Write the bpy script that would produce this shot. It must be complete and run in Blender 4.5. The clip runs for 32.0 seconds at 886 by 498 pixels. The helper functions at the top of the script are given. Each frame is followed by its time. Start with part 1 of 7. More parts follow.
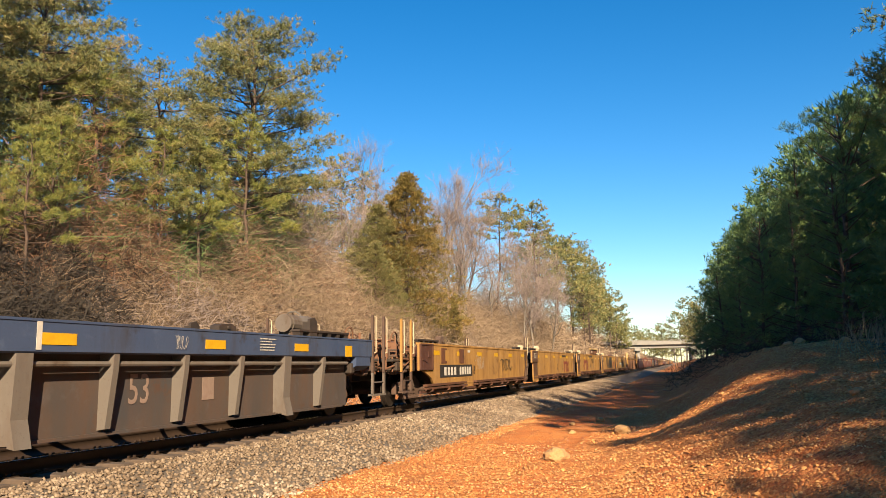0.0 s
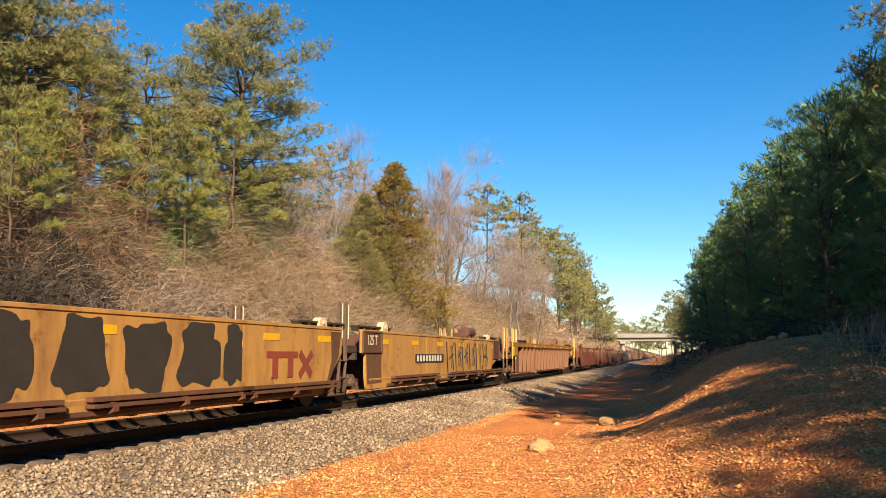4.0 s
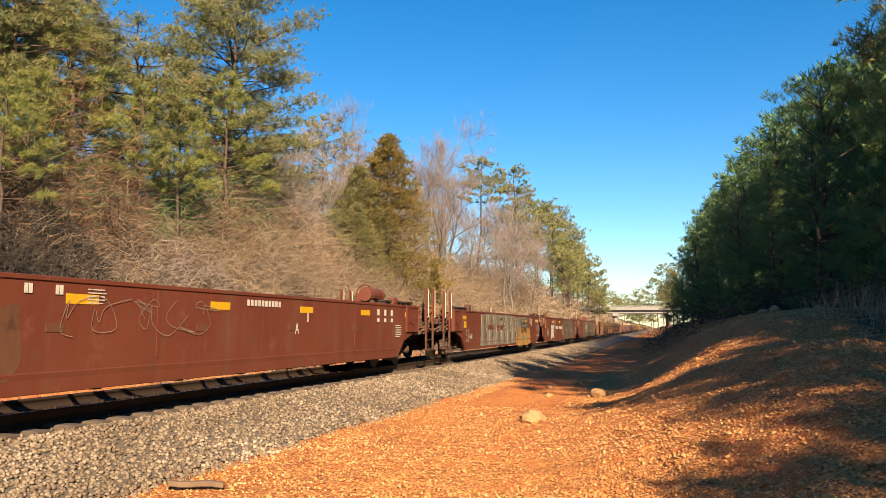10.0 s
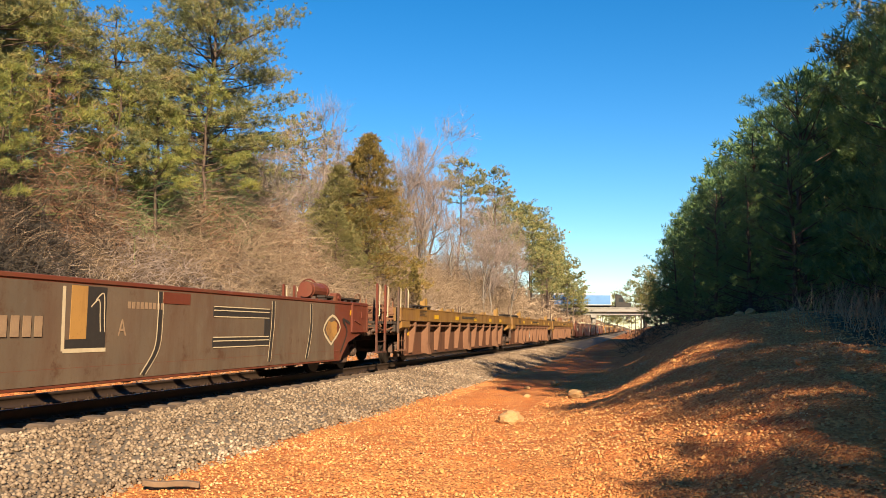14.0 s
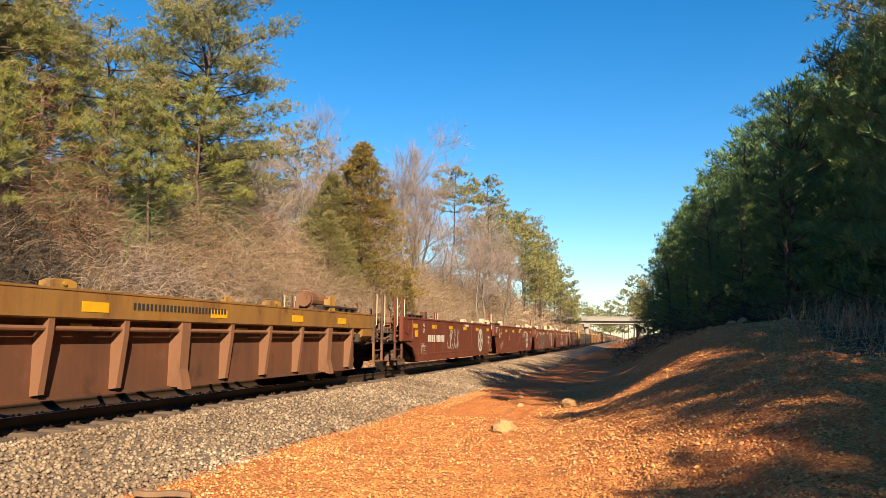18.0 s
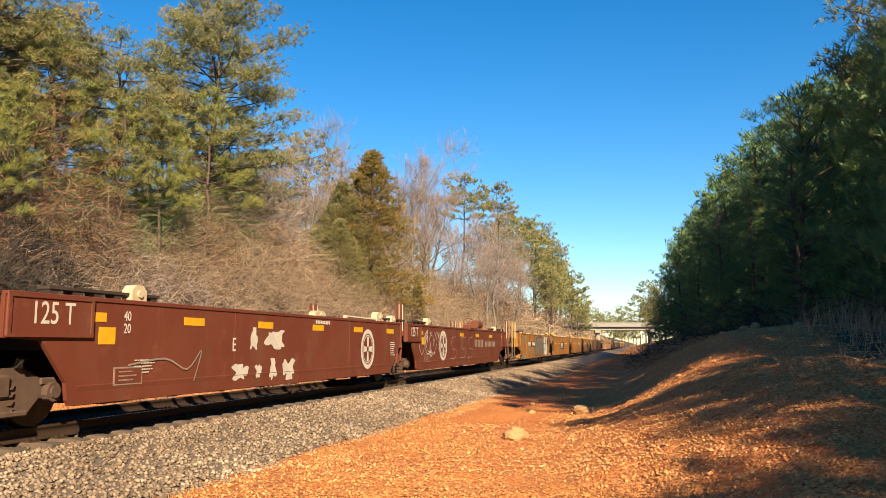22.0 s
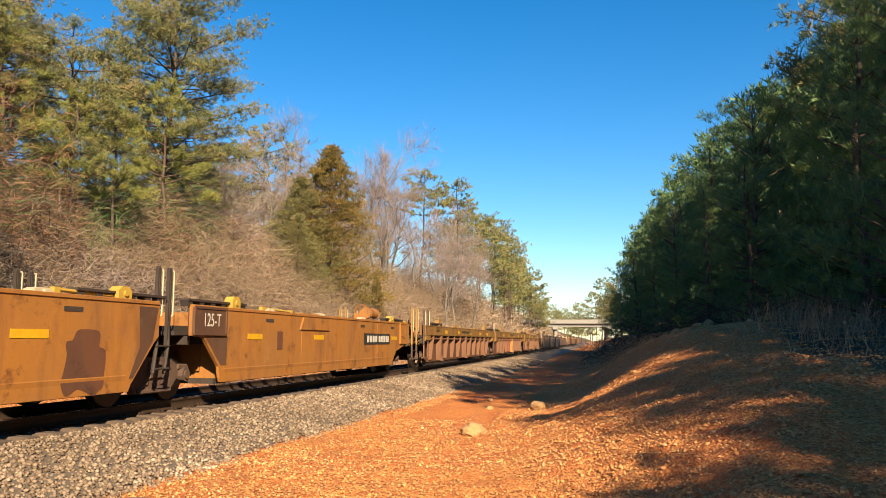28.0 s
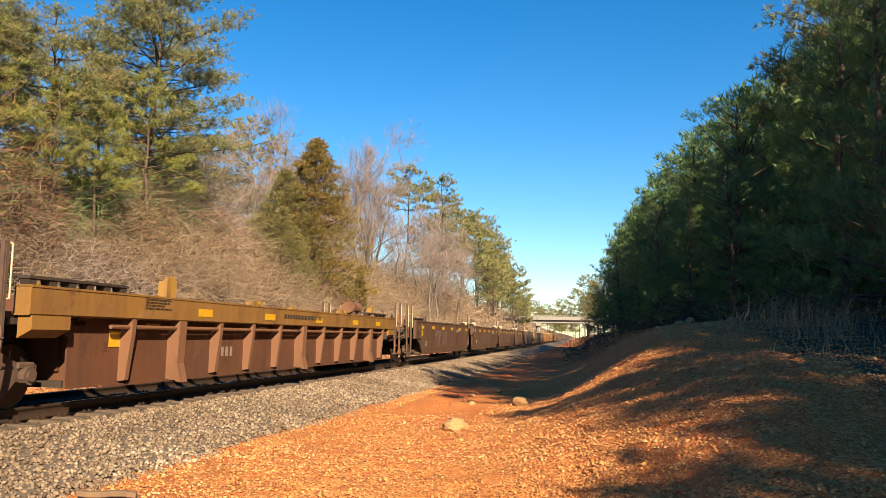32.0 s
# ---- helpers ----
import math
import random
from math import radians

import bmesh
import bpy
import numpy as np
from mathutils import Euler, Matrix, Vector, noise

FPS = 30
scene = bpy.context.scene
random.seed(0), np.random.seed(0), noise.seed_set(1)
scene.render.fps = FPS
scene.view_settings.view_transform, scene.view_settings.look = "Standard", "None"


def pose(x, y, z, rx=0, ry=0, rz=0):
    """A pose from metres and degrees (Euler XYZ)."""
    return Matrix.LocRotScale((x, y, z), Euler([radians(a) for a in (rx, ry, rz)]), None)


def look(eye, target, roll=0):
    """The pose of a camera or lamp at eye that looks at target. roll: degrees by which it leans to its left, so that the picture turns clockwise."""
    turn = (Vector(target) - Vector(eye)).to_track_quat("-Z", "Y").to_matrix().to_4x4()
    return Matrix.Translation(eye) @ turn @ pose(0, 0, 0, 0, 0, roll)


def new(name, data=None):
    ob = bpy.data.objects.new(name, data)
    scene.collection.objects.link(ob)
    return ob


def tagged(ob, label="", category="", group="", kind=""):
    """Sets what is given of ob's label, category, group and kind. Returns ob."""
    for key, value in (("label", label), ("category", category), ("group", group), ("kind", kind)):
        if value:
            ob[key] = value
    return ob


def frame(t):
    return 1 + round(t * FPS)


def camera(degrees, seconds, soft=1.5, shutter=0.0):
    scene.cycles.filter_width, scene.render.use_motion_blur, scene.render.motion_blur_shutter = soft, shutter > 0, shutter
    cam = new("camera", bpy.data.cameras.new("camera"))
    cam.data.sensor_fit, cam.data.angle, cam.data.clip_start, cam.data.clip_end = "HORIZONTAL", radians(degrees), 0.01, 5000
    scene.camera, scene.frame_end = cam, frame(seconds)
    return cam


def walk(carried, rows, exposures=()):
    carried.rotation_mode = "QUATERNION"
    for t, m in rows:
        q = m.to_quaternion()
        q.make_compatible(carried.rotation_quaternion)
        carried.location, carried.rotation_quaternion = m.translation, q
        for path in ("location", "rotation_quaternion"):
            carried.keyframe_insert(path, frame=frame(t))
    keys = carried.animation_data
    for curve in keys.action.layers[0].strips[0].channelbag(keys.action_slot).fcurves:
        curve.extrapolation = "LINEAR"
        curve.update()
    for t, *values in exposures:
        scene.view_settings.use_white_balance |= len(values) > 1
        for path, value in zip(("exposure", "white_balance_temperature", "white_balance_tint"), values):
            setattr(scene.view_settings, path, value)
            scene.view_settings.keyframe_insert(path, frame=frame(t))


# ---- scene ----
# World: x to the right across the track, y along the track away from the camera, z up; z = 0 is the top of the rails.
EYE = (0.0, 0.0, 1.115)
PATH = (
    (0, 98.340, 0.666, 18.332), (0.5, 98.340, 0.653, 18.313), (1, 98.356, 0.611, 18.271), (1.5, 98.314, 0.552, 18.116),
    (2, 98.310, 0.491, 17.859), (2.5, 98.241, 0.469, 17.767), (3, 98.091, 0.375, 17.688), (3.5, 97.885, 0.181, 17.518),
    (5.5, 97.043, -0.068, 16.861), (6, 96.849, -0.146, 16.697), (6.5, 96.678, -0.155, 16.677), (7, 96.485, -0.182, 16.673),
    (7.5, 96.312, -0.180, 16.730), (8, 96.115, -0.164, 16.735), (8.5, 95.921, -0.018, 16.830), (9, 95.751, -0.000, 16.844),
    (9.5, 95.624, -0.014, 16.886), (10, 95.657, -0.103, 16.852), (10.5, 95.678, -0.173, 16.728), (11, 95.654, -0.254, 16.480),
    (11.5, 95.614, -0.328, 16.284), (12, 95.616, -0.350, 16.122), (12.5, 95.632, -0.388, 15.910), (13, 95.638, -0.405, 15.680),
    (13.5, 95.668, -0.413, 15.509), (14, 95.689, -0.491, 15.335), (14.5, 95.752, -0.544, 15.303), (16.5, 96.020, -0.535, 15.129),
    (17, 96.102, -0.572, 15.025), (17.5, 96.223, -0.590, 14.958), (18, 96.341, -0.531, 14.849), (18.5, 96.442, -0.561, 14.730),
    (19, 96.484, -0.561, 14.651), (19.5, 96.561, -0.521, 14.556), (20, 96.620, -0.551, 14.503), (20.5, 96.682, -0.526, 14.614),
    (21, 96.694, -0.434, 14.738), (21.5, 96.757, -0.333, 14.947), (22, 96.852, -0.126, 15.629), (22.5, 97.040, -0.097, 16.466),
    (23, 97.260, -0.193, 17.110), (23.5, 97.076, -0.608, 17.005), (24, 97.064, -0.918, 15.873), (24.5, 96.926, -0.859, 14.744),
    (25, 96.850, -0.737, 13.710), (25.5, 96.736, -0.658, 13.149), (27.5, 96.548, -0.208, 12.548), (28, 96.590, -0.240, 12.650),
    (28.5, 96.587, -0.311, 12.573), (29, 96.431, -0.227, 12.325), (29.5, 96.342, -0.221, 11.843), (30, 96.347, -0.260, 11.508),
    (30.5, 96.417, -0.316, 11.434), (31, 96.365, -0.430, 11.466), (31.5, 96.315, -0.616, 11.550), (32, 96.255, -0.818, 11.441),
)
TRAIN = (
    (0, -18.60), (1, -3.22), (2, 13.39), (3, 29.16), (3.5, 37.21), (5.5, 69.61),
    (6, 77.82), (7, 93.41), (8, 109.51), (9, 125.77), (10, 140.94), (11, 156.89),
    (12, 173.18), (13, 188.92), (14, 205.05), (16.5, 243.54), (17, 251.07), (18, 266.22),
    (19, 281.72), (20, 296.82), (21, 312.85), (22, 328.62), (23, 344.08), (24, 359.78),
    (25, 375.04), (27.5, 412.91), (28, 420.45), (29, 436.24), (30, 451.14), (31, 466.39),
    (32, 481.99),
)

cam = camera(58.5, 32.0, soft=0.6)
walk(cam, [(t, pose(*EYE, rx, ry, rz)) for t, rx, ry, rz in PATH])

# ---- light ----
SUN_EL, SUN_FROM = radians(27.0), Vector((0.50, -0.866, 0.0)).normalized()
world = bpy.data.worlds.new("sky")
scene.world = world
world.use_nodes = True
wn = world.node_tree
sky = wn.nodes.new("ShaderNodeTexSky")
sky.sky_type, sky.sun_disc = "NISHITA", False
sky.sun_elevation, sky.sun_rotation = SUN_EL, math.atan2(SUN_FROM.x, SUN_FROM.y)
sky.air_density, sky.dust_density, sky.ozone_density = 1.0, 0.05, 3.2
deep = wn.nodes.new("ShaderNodeHueSaturation")
deep.inputs["Saturation"].default_value = 1.38
wn.links.new(sky.outputs[0], deep.inputs["Color"])
wn.links.new(deep.outputs[0], wn.nodes["Background"].inputs[0])
wn.nodes["Background"].inputs[1].default_value = 0.054
sun_data = bpy.data.lights.new("sun", "SUN")
sun_data.energy, sun_data.angle, sun_data.color = 5.0, radians(0.5), (1.0, 0.79, 0.52)
sun = new("sun", sun_data)
sun_dir = SUN_FROM * math.cos(SUN_EL) + Vector((0, 0, math.sin(SUN_EL)))
sun.matrix_world = look(tuple(sun_dir * 60), (0, 0, 0))
scene.view_settings.exposure = 1.6

# ---- plan of the track: straight up to y = 0, then a wide curve to the left ----
TRACK_X, RADIUS, ARC = -9.02, 2820.0, 90.0


def on_track(s, u=0.0, z=0.0):
    """Place at length s along the track, u metres to its right."""
    a = min(max(s, 0.0), ARC) / RADIUS
    x, y = TRACK_X - RADIUS * (1 - math.cos(a)), RADIUS * math.sin(a)
    rest = s - a * RADIUS
    x, y = x - rest * math.sin(a), y + rest * math.cos(a)
    return Vector((x + u * math.cos(a), y + u * math.sin(a), z))


def heading(s):
    return math.degrees(min(max(s, 0.0), ARC) / RADIUS)


def track_bend(y):
    """How far left of its first line the track lies at y."""
    y = np.maximum(np.asarray(y, float), 0)
    return np.where(y < ARC, y ** 2 / (2 * RADIUS), ARC ** 2 / (2 * RADIUS) + (y - ARC) * ARC / RADIUS)


def smooth(a, b, v):
    k = np.clip((v - a) / (b - a), 0, 1)
    return k * k * (3 - 2 * k)


def bump_field(x, y, scale, seed):
    """Cheap smooth height noise for whole arrays."""
    r = np.random.RandomState(seed)
    out = np.zeros_like(x)
    for i in range(7):
        a, ph, f = r.uniform(0, 6.283), r.uniform(0, 6.283), scale * r.uniform(0.6, 2.2)
        out += np.sin(f * (x * np.cos(a) + y * np.sin(a)) + ph) / 7 ** 0.5
    return out


RILLS = ((-0.9, 8.1, 0.35, 8.66, 0.05), (-0.35, 7.6, 0.6, 7.98, 0.06), (-0.1, 6.85, 0.85, 7.36, 0.06), (-1.6, 8.6, -0.1, 9.6, 0.03), (-0.6, 10.4, 0.5, 11.0, 0.04), (0.5, 8.9, 1.2, 9.3, 0.04))


def ground_z(x, y):
    x, y = np.asarray(x, float), np.asarray(y, float)
    u = x - TRACK_X + track_bend(y)
    z = np.full(np.broadcast(x, y).shape, -0.56)
    # service road, then the dirt bank on the right
    crest = -0.30 + 1.15 * smooth(3.5, 10.5, y) + 0.62 * smooth(10.0, 18.0, y) + 0.3 * smooth(30, 80, y)
    foot = 6.4 + 1.4 * smooth(14, 5, y)
    bank = smooth(0, 1, (u - foot) / (11.2 - foot)) ** 1.25
    z = z + (crest + 0.56) * bank + 0.03 * np.maximum(u - 11.0, 0)
    z = z + 0.05 * bump_field(x, y, 1.1, 3) * smooth(6.5, 9.5, u) + 0.02 * bump_field(x, y, 2.4, 4) * smooth(3.8, 5.5, u)
    # rills washed down the bank
    for ax, ay, bx, by, deep in RILLS:
        k = np.clip(((x - ax) * (bx - ax) + (y - ay) * (by - ay)) / ((bx - ax) ** 2 + (by - ay) ** 2), 0, 1)
        off = np.hypot(x - ax - k * (bx - ax), y - ay - k * (by - ay)) + 0.03 * np.sin(9 * k + ax * 5)
        z = z - deep * np.exp(-(off / 0.06) ** 2) * np.sin(np.pi * np.clip(0.08 + k, 0, 1)) ** 0.5
    z = z + 0.012 * (bump_field(x, y, 7.0, 14) + bump_field(x, y, 13.0, 15)) * smooth(4.2, 5.5, u) * smooth(26, 14, y)
    # cutting on the left
    w = np.maximum(-u - 4.6, 0)
    hill = 0.85 * np.minimum(w, 7.5) + 0.10 * np.maximum(w - 7.5, 0)
    hill = np.minimum(hill, 9.0)
    z = z + hill * (1 + 0.10 * bump_field(x, y, 0.16, 5)) + 0.10 * bump_field(x, y, 0.8, 6) * smooth(0.5, 3, w)
    return z


# ---- materials ----
def principled(name):
    m = bpy.data.materials.new(name)
    m.use_nodes = True
    return m, m.node_tree, m.node_tree.nodes["Principled BSDF"]


def ramp(nt, fac, stops):
    r = nt.nodes.new("ShaderNodeValToRGB")
    while len(r.color_ramp.elements) < len(stops):
        r.color_ramp.elements.new(0.5)
    for e, (p, c) in zip(r.color_ramp.elements, stops):
        e.position, e.color = p, (*c, 1) if len(c) == 3 else c
    nt.links.new(fac, r.inputs[0])
    return r.outputs[0]


def tex_noise(nt, vec, scale, detail=5.0, rough=0.6, stretch=None):
    n = nt.nodes.new("ShaderNodeTexNoise")
    n.inputs["Scale"].default_value, n.inputs["Detail"].default_value, n.inputs["Roughness"].default_value = scale, detail, rough
    if stretch:
        mp = nt.nodes.new("ShaderNodeMapping")
        mp.inputs["Scale"].default_value = stretch
        nt.links.new(vec, mp.inputs[0])
        vec = mp.outputs[0]
    nt.links.new(vec, n.inputs["Vector"])
    return n.outputs["Fac"]


def mix(nt, fac, a, b, mode="MIX"):
    n = nt.nodes.new("ShaderNodeMix")
    n.data_type, n.blend_type = "RGBA", mode
    for sock, v in ((n.inputs[0], fac), (n.inputs[6], a), (n.inputs[7], b)):
        if isinstance(v, (int, float)):
            sock.default_value = v
        elif isinstance(v, tuple):
            sock.default_value = (*v, 1)
        else:
            nt.links.new(v, sock)
    return n.outputs[2]


def bump(nt, bsdf, height, strength=0.3, distance=0.02):
    b = nt.nodes.new("ShaderNodeBump")
    b.inputs["Strength"].default_value, b.inputs["Distance"].default_value = strength, distance
    nt.links.new(height, b.inputs["Height"])
    nt.links.new(b.outputs[0], bsdf.inputs["Normal"])


def coords(nt, kind="Object"):
    return nt.nodes.new("ShaderNodeTexCoord").outputs[kind]


def island(nt):
    return nt.nodes.new("ShaderNodeNewGeometry").outputs["Random Per Island"]


def paint(name, base, faded, rust=(0.10, 0.045, 0.022), wear=0.5, rough=0.55):
    """Weathered car paint: faded in patches, rust and dirt running down."""
    m, nt, b = principled(name)
    v = coords(nt)
    big = tex_noise(nt, v, 0.7, 4, 0.6)
    streak = tex_noise(nt, v, 1.0, 6, 0.65, (1.0, 1.8, 0.45))
    fine = tex_noise(nt, v, 22.0, 4, 0.7)
    blot = tex_noise(nt, v, 1.7, 7, 0.72)
    col = mix(nt, ramp(nt, big, ((0.35, (0, 0, 0)), (0.68, (1, 1, 1)))), base, faded)
    col = mix(nt, ramp(nt, streak, ((0.58 - 0.16 * wear, (0, 0, 0)), (0.78, (0.85, 0.85, 0.85)))), col, rust)
    runs = tex_noise(nt, v, 1.0, 5, 0.7, (1.0, 5.0, 0.45))
    col = mix(nt, ramp(nt, runs, ((0.56, (0, 0, 0)), (0.76, (0.24, 0.24, 0.24)))), col, rust)
    col = mix(nt, ramp(nt, runs, ((0.26, (0.15, 0.15, 0.15)), (0.40, (0, 0, 0)))), col, tuple(min(1.3 * c + 0.02, 1) for c in faded))
    col = mix(nt, ramp(nt, fine, ((0.58, (0, 0, 0)), (0.78, (0.5, 0.5, 0.5)))), col, tuple(0.55 * c for c in rust))
    col = mix(nt, ramp(nt, blot, ((0.57, (0, 0, 0)), (0.66, (0.8, 0.8, 0.8)))), col, tuple(0.8 * c for c in rust))
    pale = tuple(min(1.25 * c + 0.03, 1) for c in faded)
    col = mix(nt, ramp(nt, blot, ((0.28, (0.5, 0.5, 0.5)), (0.42, (0, 0, 0)))), col, pale)
    nt.links.new(col, b.inputs["Base Color"])
    nt.links.new(ramp(nt, streak, ((0.3, (rough - 0.1,) * 3), (0.8, (rough + 0.25,) * 3))), b.inputs["Roughness"])
    b.inputs["Specular IOR Level"].default_value = 0.32
    bump(nt, b, fine, 0.15, 0.004)
    return m


def plain(name, a, c, scale=6.0, rough=0.8, relief=0.2, metal=0.0, random_by=None):
    m, nt, b = principled(name)
    v = coords(nt)
    n1 = tex_noise(nt, v, scale, 5, 0.65)
    n2 = tex_noise(nt, v, scale * 0.15, 3, 0.5)
    col = mix(nt, ramp(nt, n1, ((0.3, (0, 0, 0)), (0.72, (1, 1, 1)))), a, c)
    col = mix(nt, ramp(nt, n2, ((0.4, (0, 0, 0)), (0.75, (0.45, 0.45, 0.45)))), col, tuple(0.6 * q for q in a))
    nt.links.new(col, b.inputs["Base Color"])
    b.inputs["Roughness"].default_value, b.inputs["Metallic"].default_value = rough, metal
    bump(nt, b, n1, relief, 0.01)
    return m


def scatter(name, stops, rough=0.85, trans=0.0, clump=0.35, single=0.55):
    """Leaves, twigs and stones: colour by piece, with a drift from clump to clump."""
    m, nt, b = principled(name)
    v = coords(nt)
    n = tex_noise(nt, v, clump, 3, 0.6)
    mx = nt.nodes.new("ShaderNodeMath")
    mx.operation = "MULTIPLY_ADD"
    nt.links.new(island(nt), mx.inputs[0])
    mx.inputs[1].default_value = single
    ad = nt.nodes.new("ShaderNodeMath")
    ad.operation = "MULTIPLY_ADD"
    nt.links.new(n, ad.inputs[0])
    ad.inputs[1].default_value, ad.inputs[2].default_value = 2 * (1 - single), -0.22 if single > 0.5 else 0.22 - 0.5
    nt.links.new(ad.outputs[0], mx.inputs[2])
    col = ramp(nt, mx.outputs[0], stops)
    nt.links.new(col, b.inputs["Base Color"])
    b.inputs["Roughness"].default_value = rough
    b.inputs["Specular IOR Level"].default_value = 0.25
    if trans:
        t = nt.nodes.new("ShaderNodeBsdfTranslucent")
        nt.links.new(col, t.inputs[0])
        mixer = nt.nodes.new("ShaderNodeMixShader")
        mixer.inputs[0].default_value = trans
        nt.links.new(b.outputs[0], mixer.inputs[1])
        nt.links.new(t.outputs[0], mixer.inputs[2])
        nt.links.new(mixer.outputs[0], nt.nodes["Material Output"].inputs[0])
    return m


MAROON = paint("maroon_paint", (0.094, 0.0225, 0.0125), (0.112, 0.031, 0.0165), wear=0.25)
MAROON_DARK = paint("dark_maroon_paint", (0.0561, 0.02376, 0.01848), (0.0726, 0.033, 0.02508), wear=0.6)
OCHRE = paint("ochre_paint", (0.262, 0.108, 0.0215), (0.215, 0.098, 0.027), (0.105, 0.042, 0.017), wear=0.45)
OCHRE_PALE = paint("pale_ochre_paint", (0.30, 0.162, 0.044), (0.25, 0.14, 0.05), (0.115, 0.05, 0.02), wear=0.6)
GOLD = paint("gold_chord_paint", (0.19, 0.098, 0.0225), (0.17, 0.092, 0.03), (0.085, 0.038, 0.016), wear=0.7)
ORANGE = paint("orange_chord_paint", (0.24, 0.114, 0.018), (0.216, 0.102, 0.024), (0.078, 0.033, 0.0132), wear=0.6)
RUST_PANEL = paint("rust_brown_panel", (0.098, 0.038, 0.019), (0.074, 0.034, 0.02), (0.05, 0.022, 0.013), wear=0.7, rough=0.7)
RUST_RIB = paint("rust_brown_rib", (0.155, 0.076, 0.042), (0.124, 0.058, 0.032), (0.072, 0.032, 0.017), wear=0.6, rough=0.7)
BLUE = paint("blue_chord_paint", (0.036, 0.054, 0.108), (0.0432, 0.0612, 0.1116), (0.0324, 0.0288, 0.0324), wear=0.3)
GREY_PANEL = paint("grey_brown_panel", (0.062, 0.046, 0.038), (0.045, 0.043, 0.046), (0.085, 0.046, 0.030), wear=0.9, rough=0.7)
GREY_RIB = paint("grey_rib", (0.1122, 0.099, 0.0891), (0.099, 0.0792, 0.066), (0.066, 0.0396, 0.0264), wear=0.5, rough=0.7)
BROWN_DARK = paint("dark_brown_car_paint", (0.056, 0.0294, 0.0196), (0.084, 0.0455, 0.028), wear=0.8)
GRIME = plain("greasy_steel", (0.0165, 0.0121, 0.0099), (0.04125, 0.0264, 0.0187), 5, 0.75, 0.3)
TRUCK_STEEL = plain("rusty_truck_steel", (0.088, 0.0496, 0.0336), (0.044, 0.028, 0.0216), 6, 0.8, 0.4)
WHEEL_STEEL = plain("worn_wheel_steel", (0.06, 0.048, 0.042), (0.03, 0.024, 0.021), 7, 0.45, 0.2, 0.7)
YELLOW_WORN = paint("worn_yellow_paint", (0.30, 0.17, 0.028), (0.24, 0.14, 0.04), (0.085, 0.045, 0.028), wear=1.0)
YELLOW = plain("yellow_safety_paint", (0.374, 0.2448, 0.034), (0.3128, 0.1972, 0.034), 4, 0.6, 0.1)
REFLECT = plain("yellow_reflector", (0.52, 0.30, 0.012), (0.43, 0.235, 0.012), 9, 0.35, 0.05)
WHITE = plain("white_stencil", (0.4464, 0.4176, 0.3744), (0.36, 0.3312, 0.3024), 14, 0.7, 0.05)
PALE = plain("faded_stencil", (0.216, 0.1584, 0.1296), (0.1728, 0.1152, 0.0936), 14, 0.7, 0.05)
TAN_STENCIL = plain("tan_stencil", (0.2376, 0.1584, 0.0936), (0.18, 0.1152, 0.072), 14, 0.7, 0.05)
BLACK = plain("black_stencil", (0.012, 0.0102, 0.0096), (0.021, 0.0168, 0.0144), 12, 0.7, 0.05)
RED_LOGO = plain("red_logo_paint", (0.1632, 0.0306, 0.01904), (0.136, 0.0306, 0.0204), 6, 0.6, 0.05)
SPRAY_GREY = paint("grey_spray_over_rust", (0.108, 0.078, 0.054), (0.082, 0.064, 0.047), (0.075, 0.036, 0.02), wear=1.0, rough=0.6)
SILVER = paint("silver_graffiti", (0.165, 0.145, 0.125), (0.13, 0.105, 0.085), (0.085, 0.055, 0.04), wear=0.8)
TEAL = plain("teal_overspray", (0.084, 0.175, 0.161), (0.14, 0.182, 0.14), 5, 0.6, 0.05)
CREAM = plain("cream_steel", (0.434, 0.364, 0.252), (0.35, 0.28, 0.182), 5, 0.6, 0.1)
CREAM_YELLOW = plain("pale_yellow_steel", (0.42, 0.28, 0.10), (0.34, 0.21, 0.075), 5, 0.6, 0.1)
RAIL = plain("rail_steel", (0.046, 0.027, 0.017), (0.030, 0.0185, 0.0125), 8, 0.6, 0.2, 0.3)
RAIL_TOP = plain("polished_rail_head", (0.50, 0.48, 0.46), (0.42, 0.40, 0.38), 12, 0.22, 0.05, 1.0)
TIE = plain("weathered_tie_wood", (0.09775, 0.0663, 0.04675), (0.0527, 0.03825, 0.0306), 7, 0.9, 0.5)
BOARD = plain("weathered_board", (0.17, 0.105, 0.06), (0.11, 0.068, 0.04), 9, 0.9, 0.4)
BARK = plain("pine_bark", (0.092, 0.0576, 0.0416), (0.044, 0.0304, 0.024), 9, 0.9, 0.6)
GREY_BARK = plain("grey_bark", (0.168, 0.1435, 0.1225), (0.105, 0.0875, 0.0735), 8, 0.9, 0.5)
NEEDLE = scatter("pine_needles", ((0.0, (0.030, 0.050, 0.030)), (0.35, (0.088, 0.108, 0.046)), (0.65, (0.185, 0.175, 0.064)), (1.0, (0.30, 0.21, 0.10))), 0.55, 0.10, 0.9, 0.3)
NEEDLE_BRIGHT = scatter("young_pine_needles", ((0.0, (0.06, 0.09, 0.03)), (0.5, (0.17, 0.185, 0.048)), (1.0, (0.30, 0.25, 0.068))), 0.55, 0.18, 1.6, 0.35)
# shaded copy of the pine needles: the wood's shade is in the colour
NEEDLE_SHADED = scatter("shaded_pine_needles", ((0.0, (0.04, 0.085, 0.046)), (0.5, (0.095, 0.165, 0.068)), (1.0, (0.22, 0.28, 0.075))), 0.55, 0.36, 1.1, 0.3)
